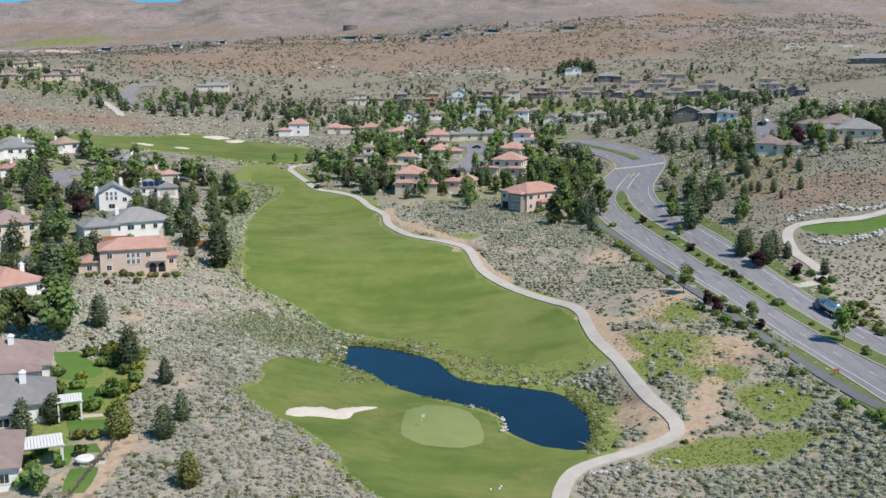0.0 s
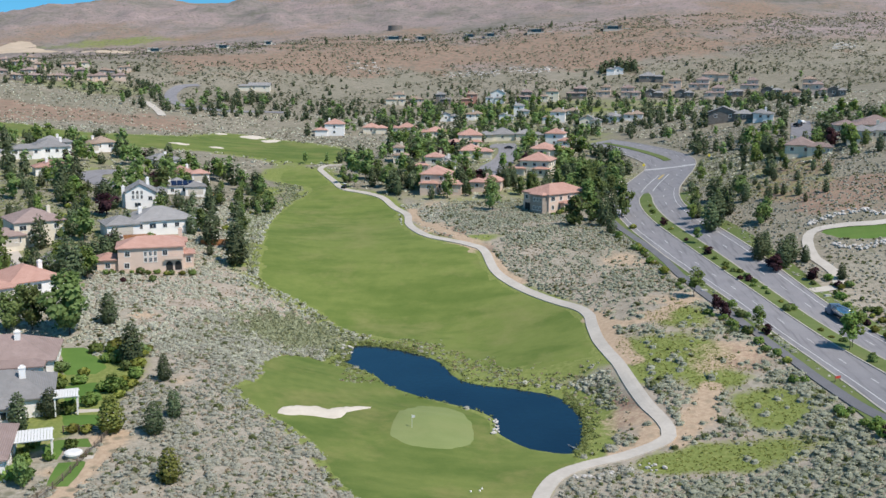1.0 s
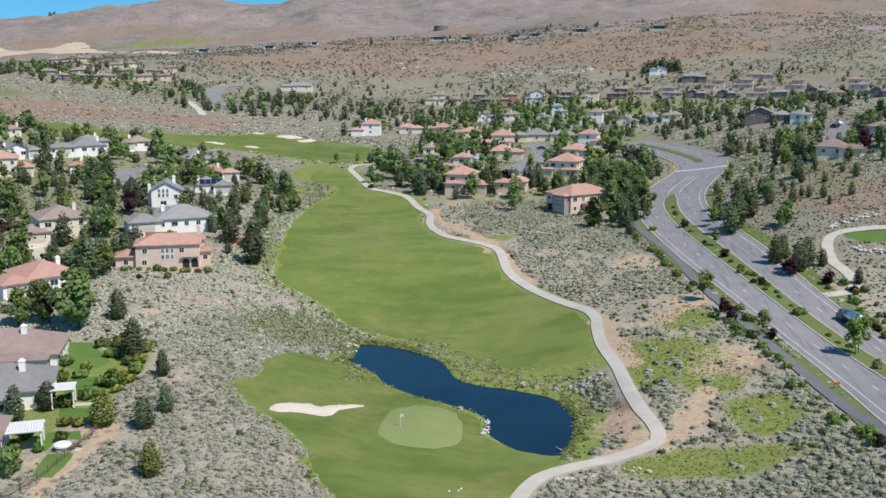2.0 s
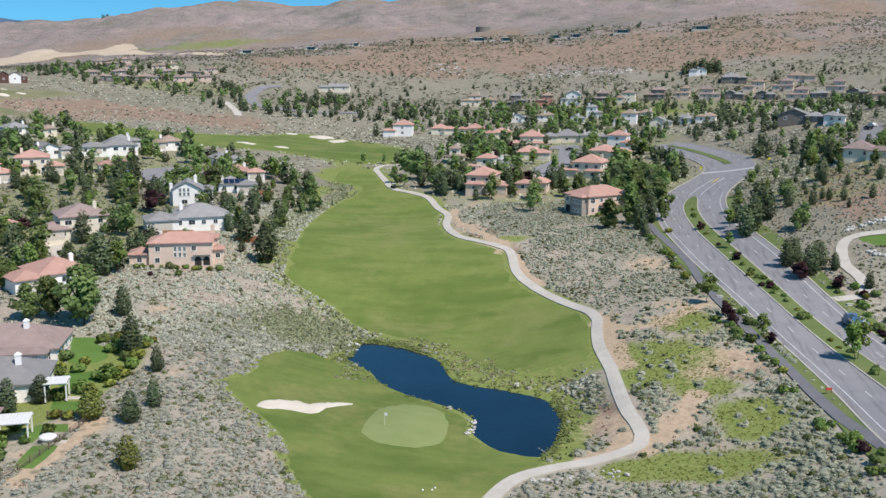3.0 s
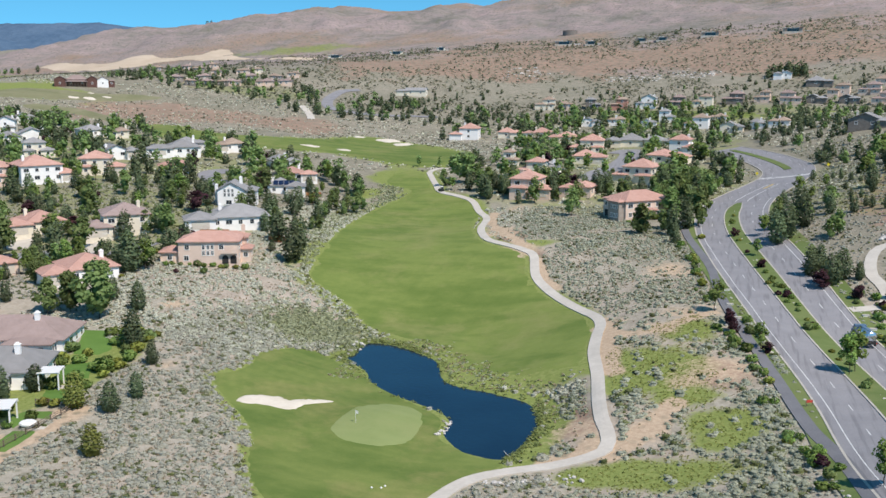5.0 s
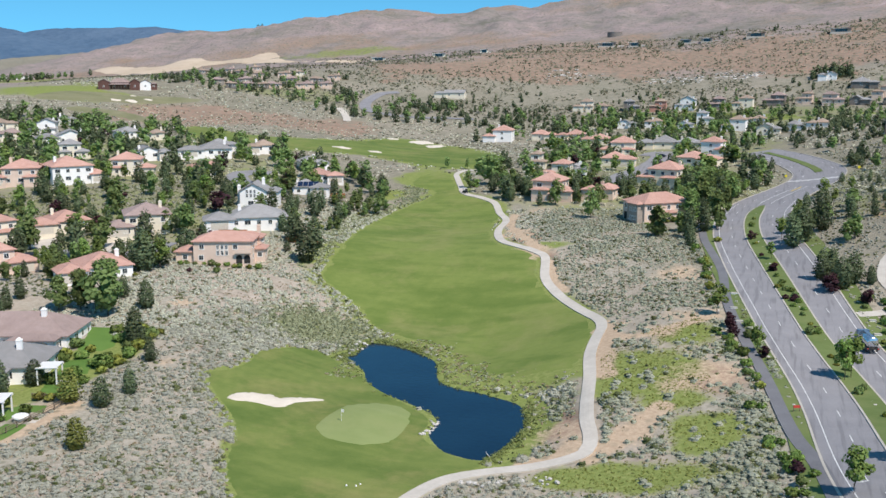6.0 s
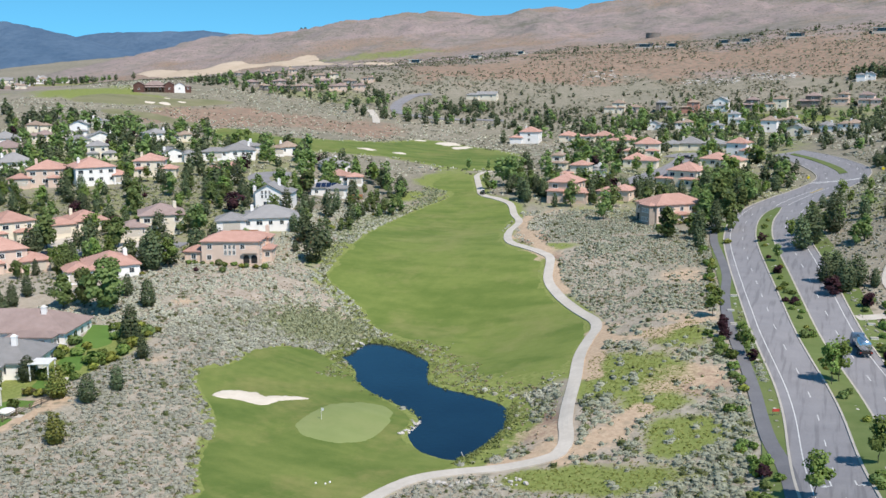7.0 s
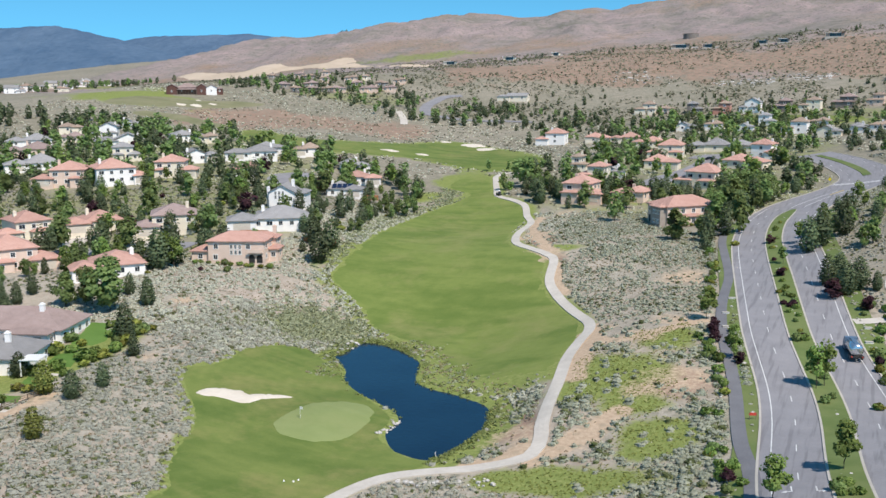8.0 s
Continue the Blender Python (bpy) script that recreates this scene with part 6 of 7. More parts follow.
def corner_house():
    x, y = 24.4, 331.7
    ob = thing("house", pose(x, y, level(20, 319) + 0.3, 0, 0, 42), "two-storey tan stucco house with stone corner and terracotta hip roof", "house", "red-roofed houses east of the fairway")
    TAKEN.extend([(x, y, 10), (x + 6, y - 9, 6), (x + 10, y - 15, 5)])
    block(ob, -9, -6, 9.5, 6, 6.0, "wall_s", "tile_r", "hip", 0.42, "f", 2)
    block(ob, -11.2, -5.2, -8.9, 0.5, 5.9, "wall_t", "tile_r", "hip", 0.42, "", 2)
    for v in (-4.2, -2.8, -1.4):
        for z in (0.8, 3.6):
            put_window(ob, "c", -11.2, v, z, -90)
    for v in (2.0, 4.5):
        put_window(ob, "a", -9, v, 3.7, -90)
    # dark panel on the solid wall stands in for the shaded porch
    part("porch_opening", Shape().box(-9.05, 1.2, 0, -8.9, 5.2, 2.5).mesh("porch_opening", M["dark"]), ob)
    block(ob, -4, -8, 2, -6, 3.0, "wall_s", "tile_r", "hip", 0.4, "f", 1)


salmon_house(), white_house(), corner_house()


def garden_house(x, y, rot, w, d, ro, label, wings):
    ob = thing("house", pose(x, y, level(x + 8, y - 4) + 0.15, 0, 0, rot), label, "house", "houses with back gardens")
    TAKEN.append((x, y, 11))
    block(ob, -w / 2, -d / 2, w / 2, d / 2, 3.2, "wall_w", ro, "hip", 0.46, "fR", 1)
    for a in wings:
        block(ob, *a, 3.0, "wall_w", ro, "hip", 0.42, "fR", 1)
    return ob


h1 = garden_house(-89.8, 170.5, 18, 25, 14, "tile_m", "white single-storey house with broad mauve-brown tile roof", [(2, -10, 11, -6.5)])
chimney(h1, 6, -1.5, 3, 7.6, "wall_w")
h2 = garden_house(-80.5, 151.5, 22, 22, 13, "tile_g", "white single-storey house with grey shingle roof", [(-4, -10, 6, -6)])
chimney(h2, 6.5, -2, 3, 7.4, "wall_w")
h3 = garden_house(-74.5, 126.5, 20, 20, 14, "tile_m", "white single-storey house with pinkish tile roof and patio", [])
chimney(h3, 3, 2, 3, 7.2, "wall_w")


def clubhouse():
    x, y = -354.7, 584.1
    ob = thing("clubhouse", pose(x, y, level(x, y) + 0.3, 0, 0, 33), "long dark timber clubhouse with brown roofs and white gable", "clubhouse")
    ob.scale = (0.78, 0.78, 0.8)
    TAKEN.append((x, y, 22))
    for a, b, y0, hh, wall, kd, pt in ((-24, -15, -8, 5.0, "wall_r", "gable", 0.5), (-15, 2, -4, 4.6, "wall_r", "hip", 0.6), (2, 10, -7, 5.0, "wall_r", "gable", 0.6), (10, 19, -6, 4.4, "wall_w", "gable", 0.5), (19, 24, -3, 3.4, "wall_r", "hip", 0.45)):
        block(ob, a, y0, b, 7, hh, wall, "tile_m", kd, pt, "f", 1, True)
    part("porch_roof", roof_mesh("porch_roof", -15, -8, 2, -4, 3.0, M["tile_m"], "hip", 0.3), ob)
    for k in range(8):
        part("column", Shape().box(-14.8 + k * 2.3, -7.9, -2, -14.2 + k * 2.3, -7.3, 3.0).mesh("column", M["wood"]), ob)


clubhouse()


def pergola(x, y, rot, w, d, h, label):
    ob = thing("pergola", pose(x, y, level(x, y) + 0.15, 0, 0, rot), label, "pergola")
    for a in (-w / 2, w / 2):
        for b in (-d / 2, d / 2):
            part("post", Shape().box(a - 0.12, b - 0.12, 0, a + 0.12, b + 0.12, h).mesh("post", M["trim"]), ob)
    for b in (-d / 2, d / 2):
        part("beam", Shape().box(-w / 2 - 0.35, b - 0.08, h, w / 2 + 0.35, b + 0.08, h + 0.22).mesh("beam", M["trim"]), ob)
    n = int(w / 0.42)
    slat = Shape().box(-0.19, -d / 2 - 0.4, 0, 0.19, d / 2 + 0.4, 0.10).mesh("slat", M["trim"])
    for i in range(n + 1):
        part("slat", slat, ob).location = (-w / 2 + w * i / n, 0, h + 0.22)
    return ob


pergola(-65.7, 150.3, 22, 3.4, 3.6, 3.0, "white slatted pergola on a garden lawn")
pergola(-63.3, 132.6, 24, 5.6, 4.4, 2.9, "white slatted patio cover beside a house")


def garden_table(x, y):
    ob = thing("garden_table", pose(x, y, level(x, y) + 0.16), "round white covered table on a garden patio", "table")
    part("tabletop", Shape().tube([(0, 0, 0.55), (0, 0, 0.8), (0, 0, 0.95)], [1.35, 1.3, 1.0], 18).mesh("tabletop", M["trim"]), ob)
    part("base", Shape().tube([(0, 0, 0), (0, 0, 0.55)], [0.9, 1.1], 14).mesh("base", M["trim"]), ob)


garden_table(-57.0, 132.4)


def rail_fence(points, label):
    line = smooth_line(points, step=2.4)
    ob = thing("fence", Matrix(), label, "fence")
    for a in line:
        z = level(*a)
        part("post", Shape().box(a[0] - 0.07, a[1] - 0.07, z - 0.3, a[0] + 0.07, a[1] + 0.07, z + 1.2).mesh("post", M["wood"]), ob)
    for a, b in zip(line[:-1], line[1:]):
        for h in (0.4, 0.75, 1.08):
            s = Shape().tube([(a[0], a[1], level(*a) + h), (b[0], b[1], level(*b) + h)], [0.06, 0.06], 4)
            part("rail", s.mesh("rail", M["wood"]), ob)


rail_fence([(-57.0, 112)] + FENCE, "dark timber rail fence along back gardens")
rail_fence(FENCE_B, "dark timber rail fence between gardens")


def board_fence(x, y, rot, n, label):
    ob = thing("board_fence", pose(x, y, level(x, y), 0, 0, rot), label, "fence")
    me = Shape().box(-0.19, -0.03, -0.4, 0.19, 0.03, 1.75).mesh("board", M["redwood"])
    for i in range(n):
        part("board", me, ob).location = (0.4 * (i - n / 2), 0, 0.02 * ((i * 7) % 3))


for fx, fy, fr, fn in ((-73.8, 272.2, 12, 26), (-96.0, 270.2, 20, 22), (-106.6, 219.9, 60, 14), (-97.7, 352.3, 20, 14)):
    board_fence(fx, fy, fr, fn, "orange-brown redwood board fence")

# ---- golf and roadside things ----
def flag():
    x, y = -9.1, 154.4
    ob = thing("golf_flag", pose(x, y, level(x, y) + 0.17), "white flag on a thin pole in the putting green", "flag")
    part("pole", Shape().tube([(0, 0, -0.1), (0, 0, 2.2)], [0.03, 0.025], 6).mesh("pole", M["trim"]), ob)
    part("cloth", Shape().box(0.02, -0.01, 1.65, 0.5, 0.01, 2.15).mesh("cloth", M["trim"]), ob)


flag()


def tank_truck(x, y, rot):
    ob = thing("tank_truck", pose(x, y, level(x, y) + 0.16, 0, 0, rot), "tank truck with polished rounded tank and blue cab on the road", "truck")
    part("tank", Shape().tube([(0, -3.6, 1.9), (0, -3.4, 1.9), (0, 1.6, 1.9), (0, 1.8, 1.9)], [0.75, 1.15, 1.15, 0.8], 20).mesh("tank", M["chrome"], True), ob)
    part("cab", Shape().box(-1.15, 2.1, 0.7, 1.15, 3.6, 2.5).box(-1.1, 2.15, 2.5, 1.1, 3.2, 2.95).box(-1.0, 3.6, 0.7, 1.0, 4.7, 1.7).mesh("cab", M["truck_blue"]), ob)
    part("windscreen", Shape().box(-1.0, 3.58, 1.75, 1.0, 3.63, 2.4).mesh("windscreen", M["glass"]), ob)
    part("chassis", Shape().box(-0.5, -3.8, 0.55, 0.5, 4.5, 0.85).box(-1.2, -3.95, 0.6, 1.2, -3.7, 0.95).mesh("chassis", M["dark"]), ob)
    part("walkway", Shape().box(-0.35, -3.2, 3.0, 0.35, 1.4, 3.08).mesh("walkway", M["truck_blue"]), ob)
    wheel = Shape().tube([(-0.14, 0, 0), (0.14, 0, 0)], [0.5, 0.5], 16).mesh("wheel", M["rubber"])
    hub = Shape().tube([(-0.16, 0, 0), (0.16, 0, 0)], [0.26, 0.26], 12).mesh("hub", M["chrome"])
    for wx in (-1.0, 1.0):
        for wy in (-2.9, -1.8, 3.9):
            o = part("wheel", wheel, ob)
            o.location = (wx, wy, 0.5)
            part("hub", hub, o)
    for wx in (-0.95, 0.95):
        part("tail_light", Shape().box(wx - 0.12, -3.99, 0.7, wx + 0.12, -3.94, 0.9).mesh("tail_light", M["red"]), ob)


tank_truck(78.1, 207.7, 12)


def car(x, y, rot, mat, label):
    ob = thing("car", pose(x, y, level(x, y) + 0.3, 0, 0, rot), label, "car")
    s = Shape()
    prof = [(-2.2, 0.35), (-2.2, 0.85), (-1.4, 0.95), (-0.9, 1.45), (0.7, 1.45), (1.3, 0.95), (2.2, 0.8), (2.2, 0.35)]
    n = len(prof)
    v = [(sx * (0.9 if z < 1.2 else 0.72), y, z) for sx in (-1, 1) for y, z in prof]
    s.add(v, [tuple(range(n))[::-1], tuple(range(n, 2 * n))] + [(i, (i + 1) % n, n + (i + 1) % n, n + i) for i in range(n)])
    part("body", s.mesh("body", M[mat]), ob)
    wheel = Shape().tube([(-0.1, 0, 0), (0.1, 0, 0)], [0.34, 0.34], 12).mesh("wheel", M["rubber"])
    for wx in (-0.8, 0.8):
        for wy in (-1.35, 1.35):
            part("wheel", wheel, ob).location = (wx, wy, 0.34)


car(-141.9, 234.9, 70, "car_dark", "dark parked car on a residential street")
car(10.3, 479.2, 80, "car_dark", "dark parked car on a residential street")
car(138.6, 447.5, 20, "car_white", "white parked car on a driveway")
car(135.8, 443.0, 20, "car_dark", "dark parked car on a driveway")


def real_estate_board(x, y):
    ob = thing("sign_board", pose(x, y, level(x, y) + 0.1, 0, 0, 20), "small red board sign on two posts in the verge", "sign")
    part("board", Shape().box(-0.6, -0.03, 0.7, 0.6, 0.03, 1.15).mesh("board", M["red"]), ob)
    for a in (-0.5, 0.5):
        part("post", Shape().box(a - 0.04, -0.04, -0.3, a + 0.04, 0.04, 1.2).mesh("post", M["wood"]), ob)


real_estate_board(64.6, 168.3)


def road_sign(x, y, rot):
    ob = thing("road_sign", pose(x, y, level(x, y) + 0.1, 0, 0, rot), "yellow diamond warning sign on a steel post", "road sign")
    part("post", Shape().tube([(0, 0, -0.3), (0, 0, 2.6)], [0.05, 0.05], 6).mesh("post", M["kerb"]), ob)
    part("plate", Shape().add([(0, -0.07, 1.9), (0.65, -0.07, 2.55), (0, -0.07, 3.2), (-0.65, -0.07, 2.55), (0, -0.1, 1.9), (0.65, -0.1, 2.55), (0, -0.1, 3.2), (-0.65, -0.1, 2.55)], [(3, 2, 1, 0), (4, 5, 6, 7), (0, 1, 5, 4), (1, 2, 6, 5), (2, 3, 7, 6), (3, 0, 4, 7)][::1]).mesh("plate", M["sign_yellow"]), ob)


road_sign(64.8, 408.8, 10), road_sign(90.4, 405.5, 10)


def boulder_mesh(seed):
    bm = bmesh.new()
    bmesh.ops.create_icosphere(bm, subdivisions=1, radius=0.5)
    g = random.Random(seed)
    for v in bm.verts:
        v.co *= g.uniform(0.75, 1.15)
        v.co.z *= 0.7
    me = bpy.data.meshes.new("boulder")
    bm.to_mesh(me)
    bm.free()
    me.materials.append(M["rock"])
    return me


BOULDERS = [boulder_mesh(s) for s in range(6)]


def boulder(x, y, s, label, group, parent=None):
    m = pose(x, y, level(x, y) + s * 0.2, random.uniform(-15, 15), random.uniform(-15, 15), random.uniform(0, 360)) @ Matrix.Scale(s, 4)
    if parent:
        ob = part("stone", random.choice(BOULDERS), parent)
    else:
        ob = tagged(new("boulder", random.choice(BOULDERS)), label, "boulder", group)
    ob.matrix_basis = m


for line, lab in ((ROCKWALL_A, "rough pale boulder wall along the slope"), (ROCKWALL_B, "rough pale boulder wall below the tee lawn")):
    wall = thing("stone_wall", Matrix(), lab, "stone wall")
    for p in smooth_line(line, step=1.0):
        for r in range(3):
            boulder(p[0] + random.uniform(-0.8, 0.8), p[1] + random.uniform(-1.2, 1.2), random.uniform(0.8, 1.5), "", "", wall)
for i in range(26):
    a = i / 26
    boulder(4.7 + 0.9 * math.sin(2.2 * a) - 0.9 * a + random.uniform(-0.5, 0.4), 157.0 + 8 * a + random.uniform(-0.5, 0.5), random.uniform(0.35, 0.8), "pale boulder on the pond bank", "pond boulders")
for i in range(12):
    boulder(-27.5 + random.uniform(-1.5, 1.5), 207 + random.uniform(-4, 6), random.uniform(0.5, 1.2), "pale boulder at the pond inlet", "pond boulders")
for i in range(36):
    t = random.random()
    boulder(16 + 14 * t + random.uniform(-1.5, 1.5), 139.5 + 6 * t + random.uniform(-2.5, 0), random.uniform(0.4, 1.0), "pale boulder beside the cart path", "path boulders")
for i in range(40):
    p = median[random.randrange(8, len(median) - 6)]
    boulder(p[0] + random.uniform(-1.3, 1.3), p[1], random.uniform(0.4, 0.9), "pale decorative boulder in the central reservation", "roadside boulders")
for i in range(30):
    p = verge[random.randrange(4, len(verge) - 4)]
    boulder(p[0] + random.choice((-2.6, 2.4)) + random.uniform(-0.6, 0.6), p[1], random.uniform(0.4, 0.9), "pale decorative boulder beside the footpath", "roadside boulders")

log = thing("driftwood", pose(18.4, 150.6, 0.1, 0, 4, 115), "bleached fallen branch lying in the pond", "branch")
part("stem", Shape().tube([(0, 0, 0.2), (2.4, 0.2, 0.2), (5, 0, 0)], [0.1, 0.08, 0.04], 6).mesh("stem", M["rock"]), log)

# solar panels on a grey roof west of the fairway
roof_x, roof_y = HOUSES_WEST_UP[2][:2]
sx, sy = roof_x + 1.1, roof_y - 4.4
panel_set = thing("solar_panels", pose(sx, sy, level(roof_x, roof_y) + 4.3, 0, 0, 22) @ pose(0, 0, 0, 24), "dark blue solar panels on a grey shingle roof", "solar panels")
for i in range(4):
    part("panel", Shape().box(-4.2 + i * 2.0, -1.6, 0, -2.4 + i * 2.0, 1.6, 0.08).mesh("panel", M["solar"]), panel_set)

# ---- trees ----
for x, y, h, kd in TREES_NEAR:
    tree(x, y, h * 0.92, kd)
    TAKEN.append((x, y, h * 0.16))
for x, y, h, kd in TREES_WEST + TREES_MIDDLE:
    if math.hypot(x - 31, y - 318) < 9 or math.hypot(x - 25, y - 320) < 5:
        continue
    tree(x, y, h * (0.42 if kd == "p" else 0.8), kd)
    TAKEN.append((x, y, h * 0.2))
for x, y, h, kd in TREES_ROAD:
    tree(x, y, h * {"c": 0.72, "p": 0.72}.get(kd, 1), kd)
    TAKEN.append((x, y, 1.0))


def grove(n, x0, y0, x1, y1, kinds, lo, hi, gap, seed, limit=None):
    """Trees scattered over a stretch of the plan, clear of houses and roads."""
    g = np.random.default_rng(seed)
    xs, ys = g.uniform(x0, x1, n * 14), g.uniform(y0, y1, n * 14)
    ok = open_ground(xs, ys)
    if limit is not None:
        ok &= inside(np.array(limit, float), xs, ys)
    xs, ys = xs[ok], ys[ok]
    done = 0
    for x, y in zip(xs, ys):
        if done >= n:
            break
        if not free(x, y, gap):
            continue
        done += 1
        h = float(g.uniform(lo, hi))
        kd = kinds[int(g.integers(len(kinds)))]
        tree(x, y, h * (0.75 if kd == "p" else 1), kd)
        TAKEN.append((x, y, gap * 0.8))


# garden trees beside and behind the houses
g = random.Random(88)
for rows, lo, hi, many in ((HOUSES_WEST, 3.5, 7.5, 5), (HOUSES_WEST_UP, 4.5, 9, 6), (HOUSES_WEST_FAR, 4, 8, 4), (HOUSES_EAST, 4.5, 8.5, 7), (HOUSES_EAST_UP, 4, 7.5, 6), (HOUSES_ROW, 2.5, 4.5, 3), (HOUSES_ROW_EAST, 2.5, 5, 3), (HOUSES_VILLAGE, 3, 6, 5), (HOUSES_KNOLL, 4, 7, 5)):
    for hx, hy, _, hw, hd, *_ in rows:
        back = math.atan2(hy, hx - 36)
        for q in range(many):
            a, r = back + g.uniform(-1.9, 1.9), g.uniform(0.5, 0.8) * hw + g.uniform(1.5, 5)
            tx, ty = hx + r * math.cos(a), hy + r * math.sin(a)
            if free(tx, ty, 0.7) and open_ground(np.array([tx]), np.array([ty]))[0]:
                tree(tx, ty, g.uniform(lo, hi), g.choice("cccdddsp" if hy < 480 else "cccd"))
                TAKEN.append((tx, ty, 1.0))

WEST = [(-72, 250), (-68, 300), (-75, 350), (-88, 385), (-120, 410), (-160, 430), (-240, 470), (-340, 480), (-360, 380), (-260, 290), (-175, 215), (-120, 200), (-90, 205), (-88, 228)]
grove(520, -345, 205, -68, 470, "cccccdcddddss", 3.5, 8.5, 0.9, 1, WEST)
grove(16, -150, 175, -84, 215, "ccdd", 4, 6.5, 1.5, 2)
EAST = [(-60, 372), (-30, 352), (10, 345), (40, 300), (46, 330), (52, 380), (62, 420), (60, 480), (40, 560), (60, 640), (20, 690), (-50, 690), (-80, 620), (-62, 560), (-45, 480), (-58, 420)]
grove(420, -85, 298, 75, 690, "cccdds", 3.5, 8, 0.9, 3, EAST)
grove(44, 26, 295, 48, 400, "cddd", 6, 10, 1.0, 4)
grove(15, 66, 235, 84, 420, "cdds", 4, 7, 1.3, 5)
grove(110, 76, 400, 165, 600, "cccd", 3.5, 6.5, 1.4, 6)
grove(70, 40, 420, 110, 690, "cccd", 3.5, 7, 1.3, 21)
grove(70, 92, 335, 190, 450, "ccdds", 4, 9, 1.2, 22)
grove(34, -90, 600, 230, 660, "ccd", 3.5, 6, 1.4, 23)
grove(34, 110, 360, 190, 450, "ccd", 4, 8, 2.0, 7)
grove(24, 84, 290, 112, 400, "c", 2.5, 5, 2.0, 8)
grove(110, -170, 590, 60, 740, "c", 2.5, 4.8, 2.2, 9)
grove(40, -60, 700, 220, 760, "ccd", 3, 5.5, 2.0, 10)
grove(95, -370, 625, -220, 715, "ccdd", 4, 7, 1.8, 11)
grove(40, -230, 600, -160, 700, "ccd", 4, 8, 1.8, 12)
grove(40, -420, 440, -290, 480, "ccd", 6, 10, 2.0, 13)
grove(26, 60, 560, 180, 660, "ccd", 4, 7, 2.0, 14)
grove(16, 85, 790, 112, 806, "c", 7, 11, 1.5, 15)
grove(22, -935, 1820, -805, 1850, "c", 6, 11, 2.0, 18)
grove(110, -920, 830, -740, 1070, "ccd", 5, 10, 2.0, 19)
grove(26, -290, 960, 140, 1050, "c", 3, 6, 2.0, 20)
grove(40, -180, 740, 200, 800, "c", 3, 5, 2.0, 16)
grove(50, -190, 600, -80, 690, "cccd", 4, 8, 1.6, 24)
grove(12, -80, 430, -40, 452, "cd", 4, 8, 1.5, 17)

distant_woods()

# ---- garden and roadside shrubs ----
SHRUB = {}
for nm, mat, seed in (("sh_green", "street_leaf", 1), ("sh_dark", "leaf", 2), ("sh_gold", "gold", 3), ("sh_plum", "plum", 4)):
    g = np.random.default_rng(seed)
    d = g.normal(size=(170, 3))
    d /= np.linalg.norm(d, axis=1)[:, None]
    pts = d * g.uniform(0.65, 1.0, (170, 1)) * (0.5, 0.5, 0.4) + (0, 0, 0.38)
    v, f, nor = leaf_cards(pts, 0.13, rg=g)
    SHRUB[nm] = mesh_np("shrub", v, f, M[mat], normals=nor)
SHRUB_WORDS = {"sh_green": "rounded light green ornamental shrub", "sh_dark": "rounded dark green ornamental shrub", "sh_gold": "rounded golden-green ornamental shrub", "sh_plum": "rounded purple ornamental shrub"}


def shrub(x, y, s, kind, where):
    ob = tagged(new("shrub", SHRUB[kind]), SHRUB_WORDS[kind] + where, "shrub", "ornamental shrubs")
    ob.matrix_basis = pose(x, y, level(x, y) + 0.15, 0, 0, random.uniform(0, 360)) @ Matrix.Diagonal((s * random.uniform(0.9, 1.4), s, s * random.uniform(0.75, 1), 1))


kinds = ["sh_green", "sh_dark", "sh_gold", "sh_green", "sh_green", "sh_dark", "sh_gold", "sh_plum"]
for x, y in SHRUBS_MEDIAN:
    shrub(x, y, random.uniform(1.2, 2.2), random.choice(kinds), " in the central reservation")
for x, y in SHRUBS_VERGE:
    shrub(x, y, random.uniform(1.3, 2.4), random.choice(kinds), " beside the road")
for i in range(46):
    p = verge[random.randrange(2, len(verge) - 2)]
    shrub(p[0] - 2.9 - random.random() * 2.2, p[1] + random.uniform(-1, 1), random.uniform(1.0, 2.2), random.choice(kinds[:4]), " beside the footpath")
for i in range(30):
    p = median[random.randrange(6, len(median) - 8)]
    shrub(p[0] + random.uniform(-1, 1), p[1], random.uniform(0.9, 1.7), random.choice(kinds), " in the central reservation")
for i in range(36):
    shrub(random.uniform(82, 90), random.uniform(165, 235), random.uniform(1.0, 2.2), random.choice(kinds), " on the roadside bank")
for i in range(110):
    x, y = random.uniform(-78, -58.5), random.uniform(118, 182)
    if free(x, y, 0.2) and not any(inside(np.array(list(zip(q[::2], q[1::2]))), np.array([x]), np.array([y]))[0] for q in LAWNS):
        shrub(x, y, random.uniform(1.2, 3.2), random.choice(kinds[:4]), " in a back garden")
for i in range(70):
    x, y = random.uniform(-170, -75), random.uniform(215, 330)
    if free(x, y, 0.3):
        shrub(x, y, random.uniform(1.0, 2.2), random.choice(kinds), " beside a house")

# bushes along the foot of the salmon house and the corner house
for hx, hy, hr, side, span in ((-85.5, 247.2, 19, -8.0, (-11, 10)), (24.4, 331.7, 42, -8.6, (-10, 9))):
    m = pose(hx, hy, 0, 0, 0, hr)
    for k in range(11):
        p = m @ Vector((span[0] + (span[1] - span[0]) * k / 10 + random.uniform(-0.6, 0.6), side + random.uniform(-1.2, 0.6), 0))
        shrub(p.x, p.y, random.uniform(1.1, 2.4), random.choice(kinds[:4]), " against a house wall")

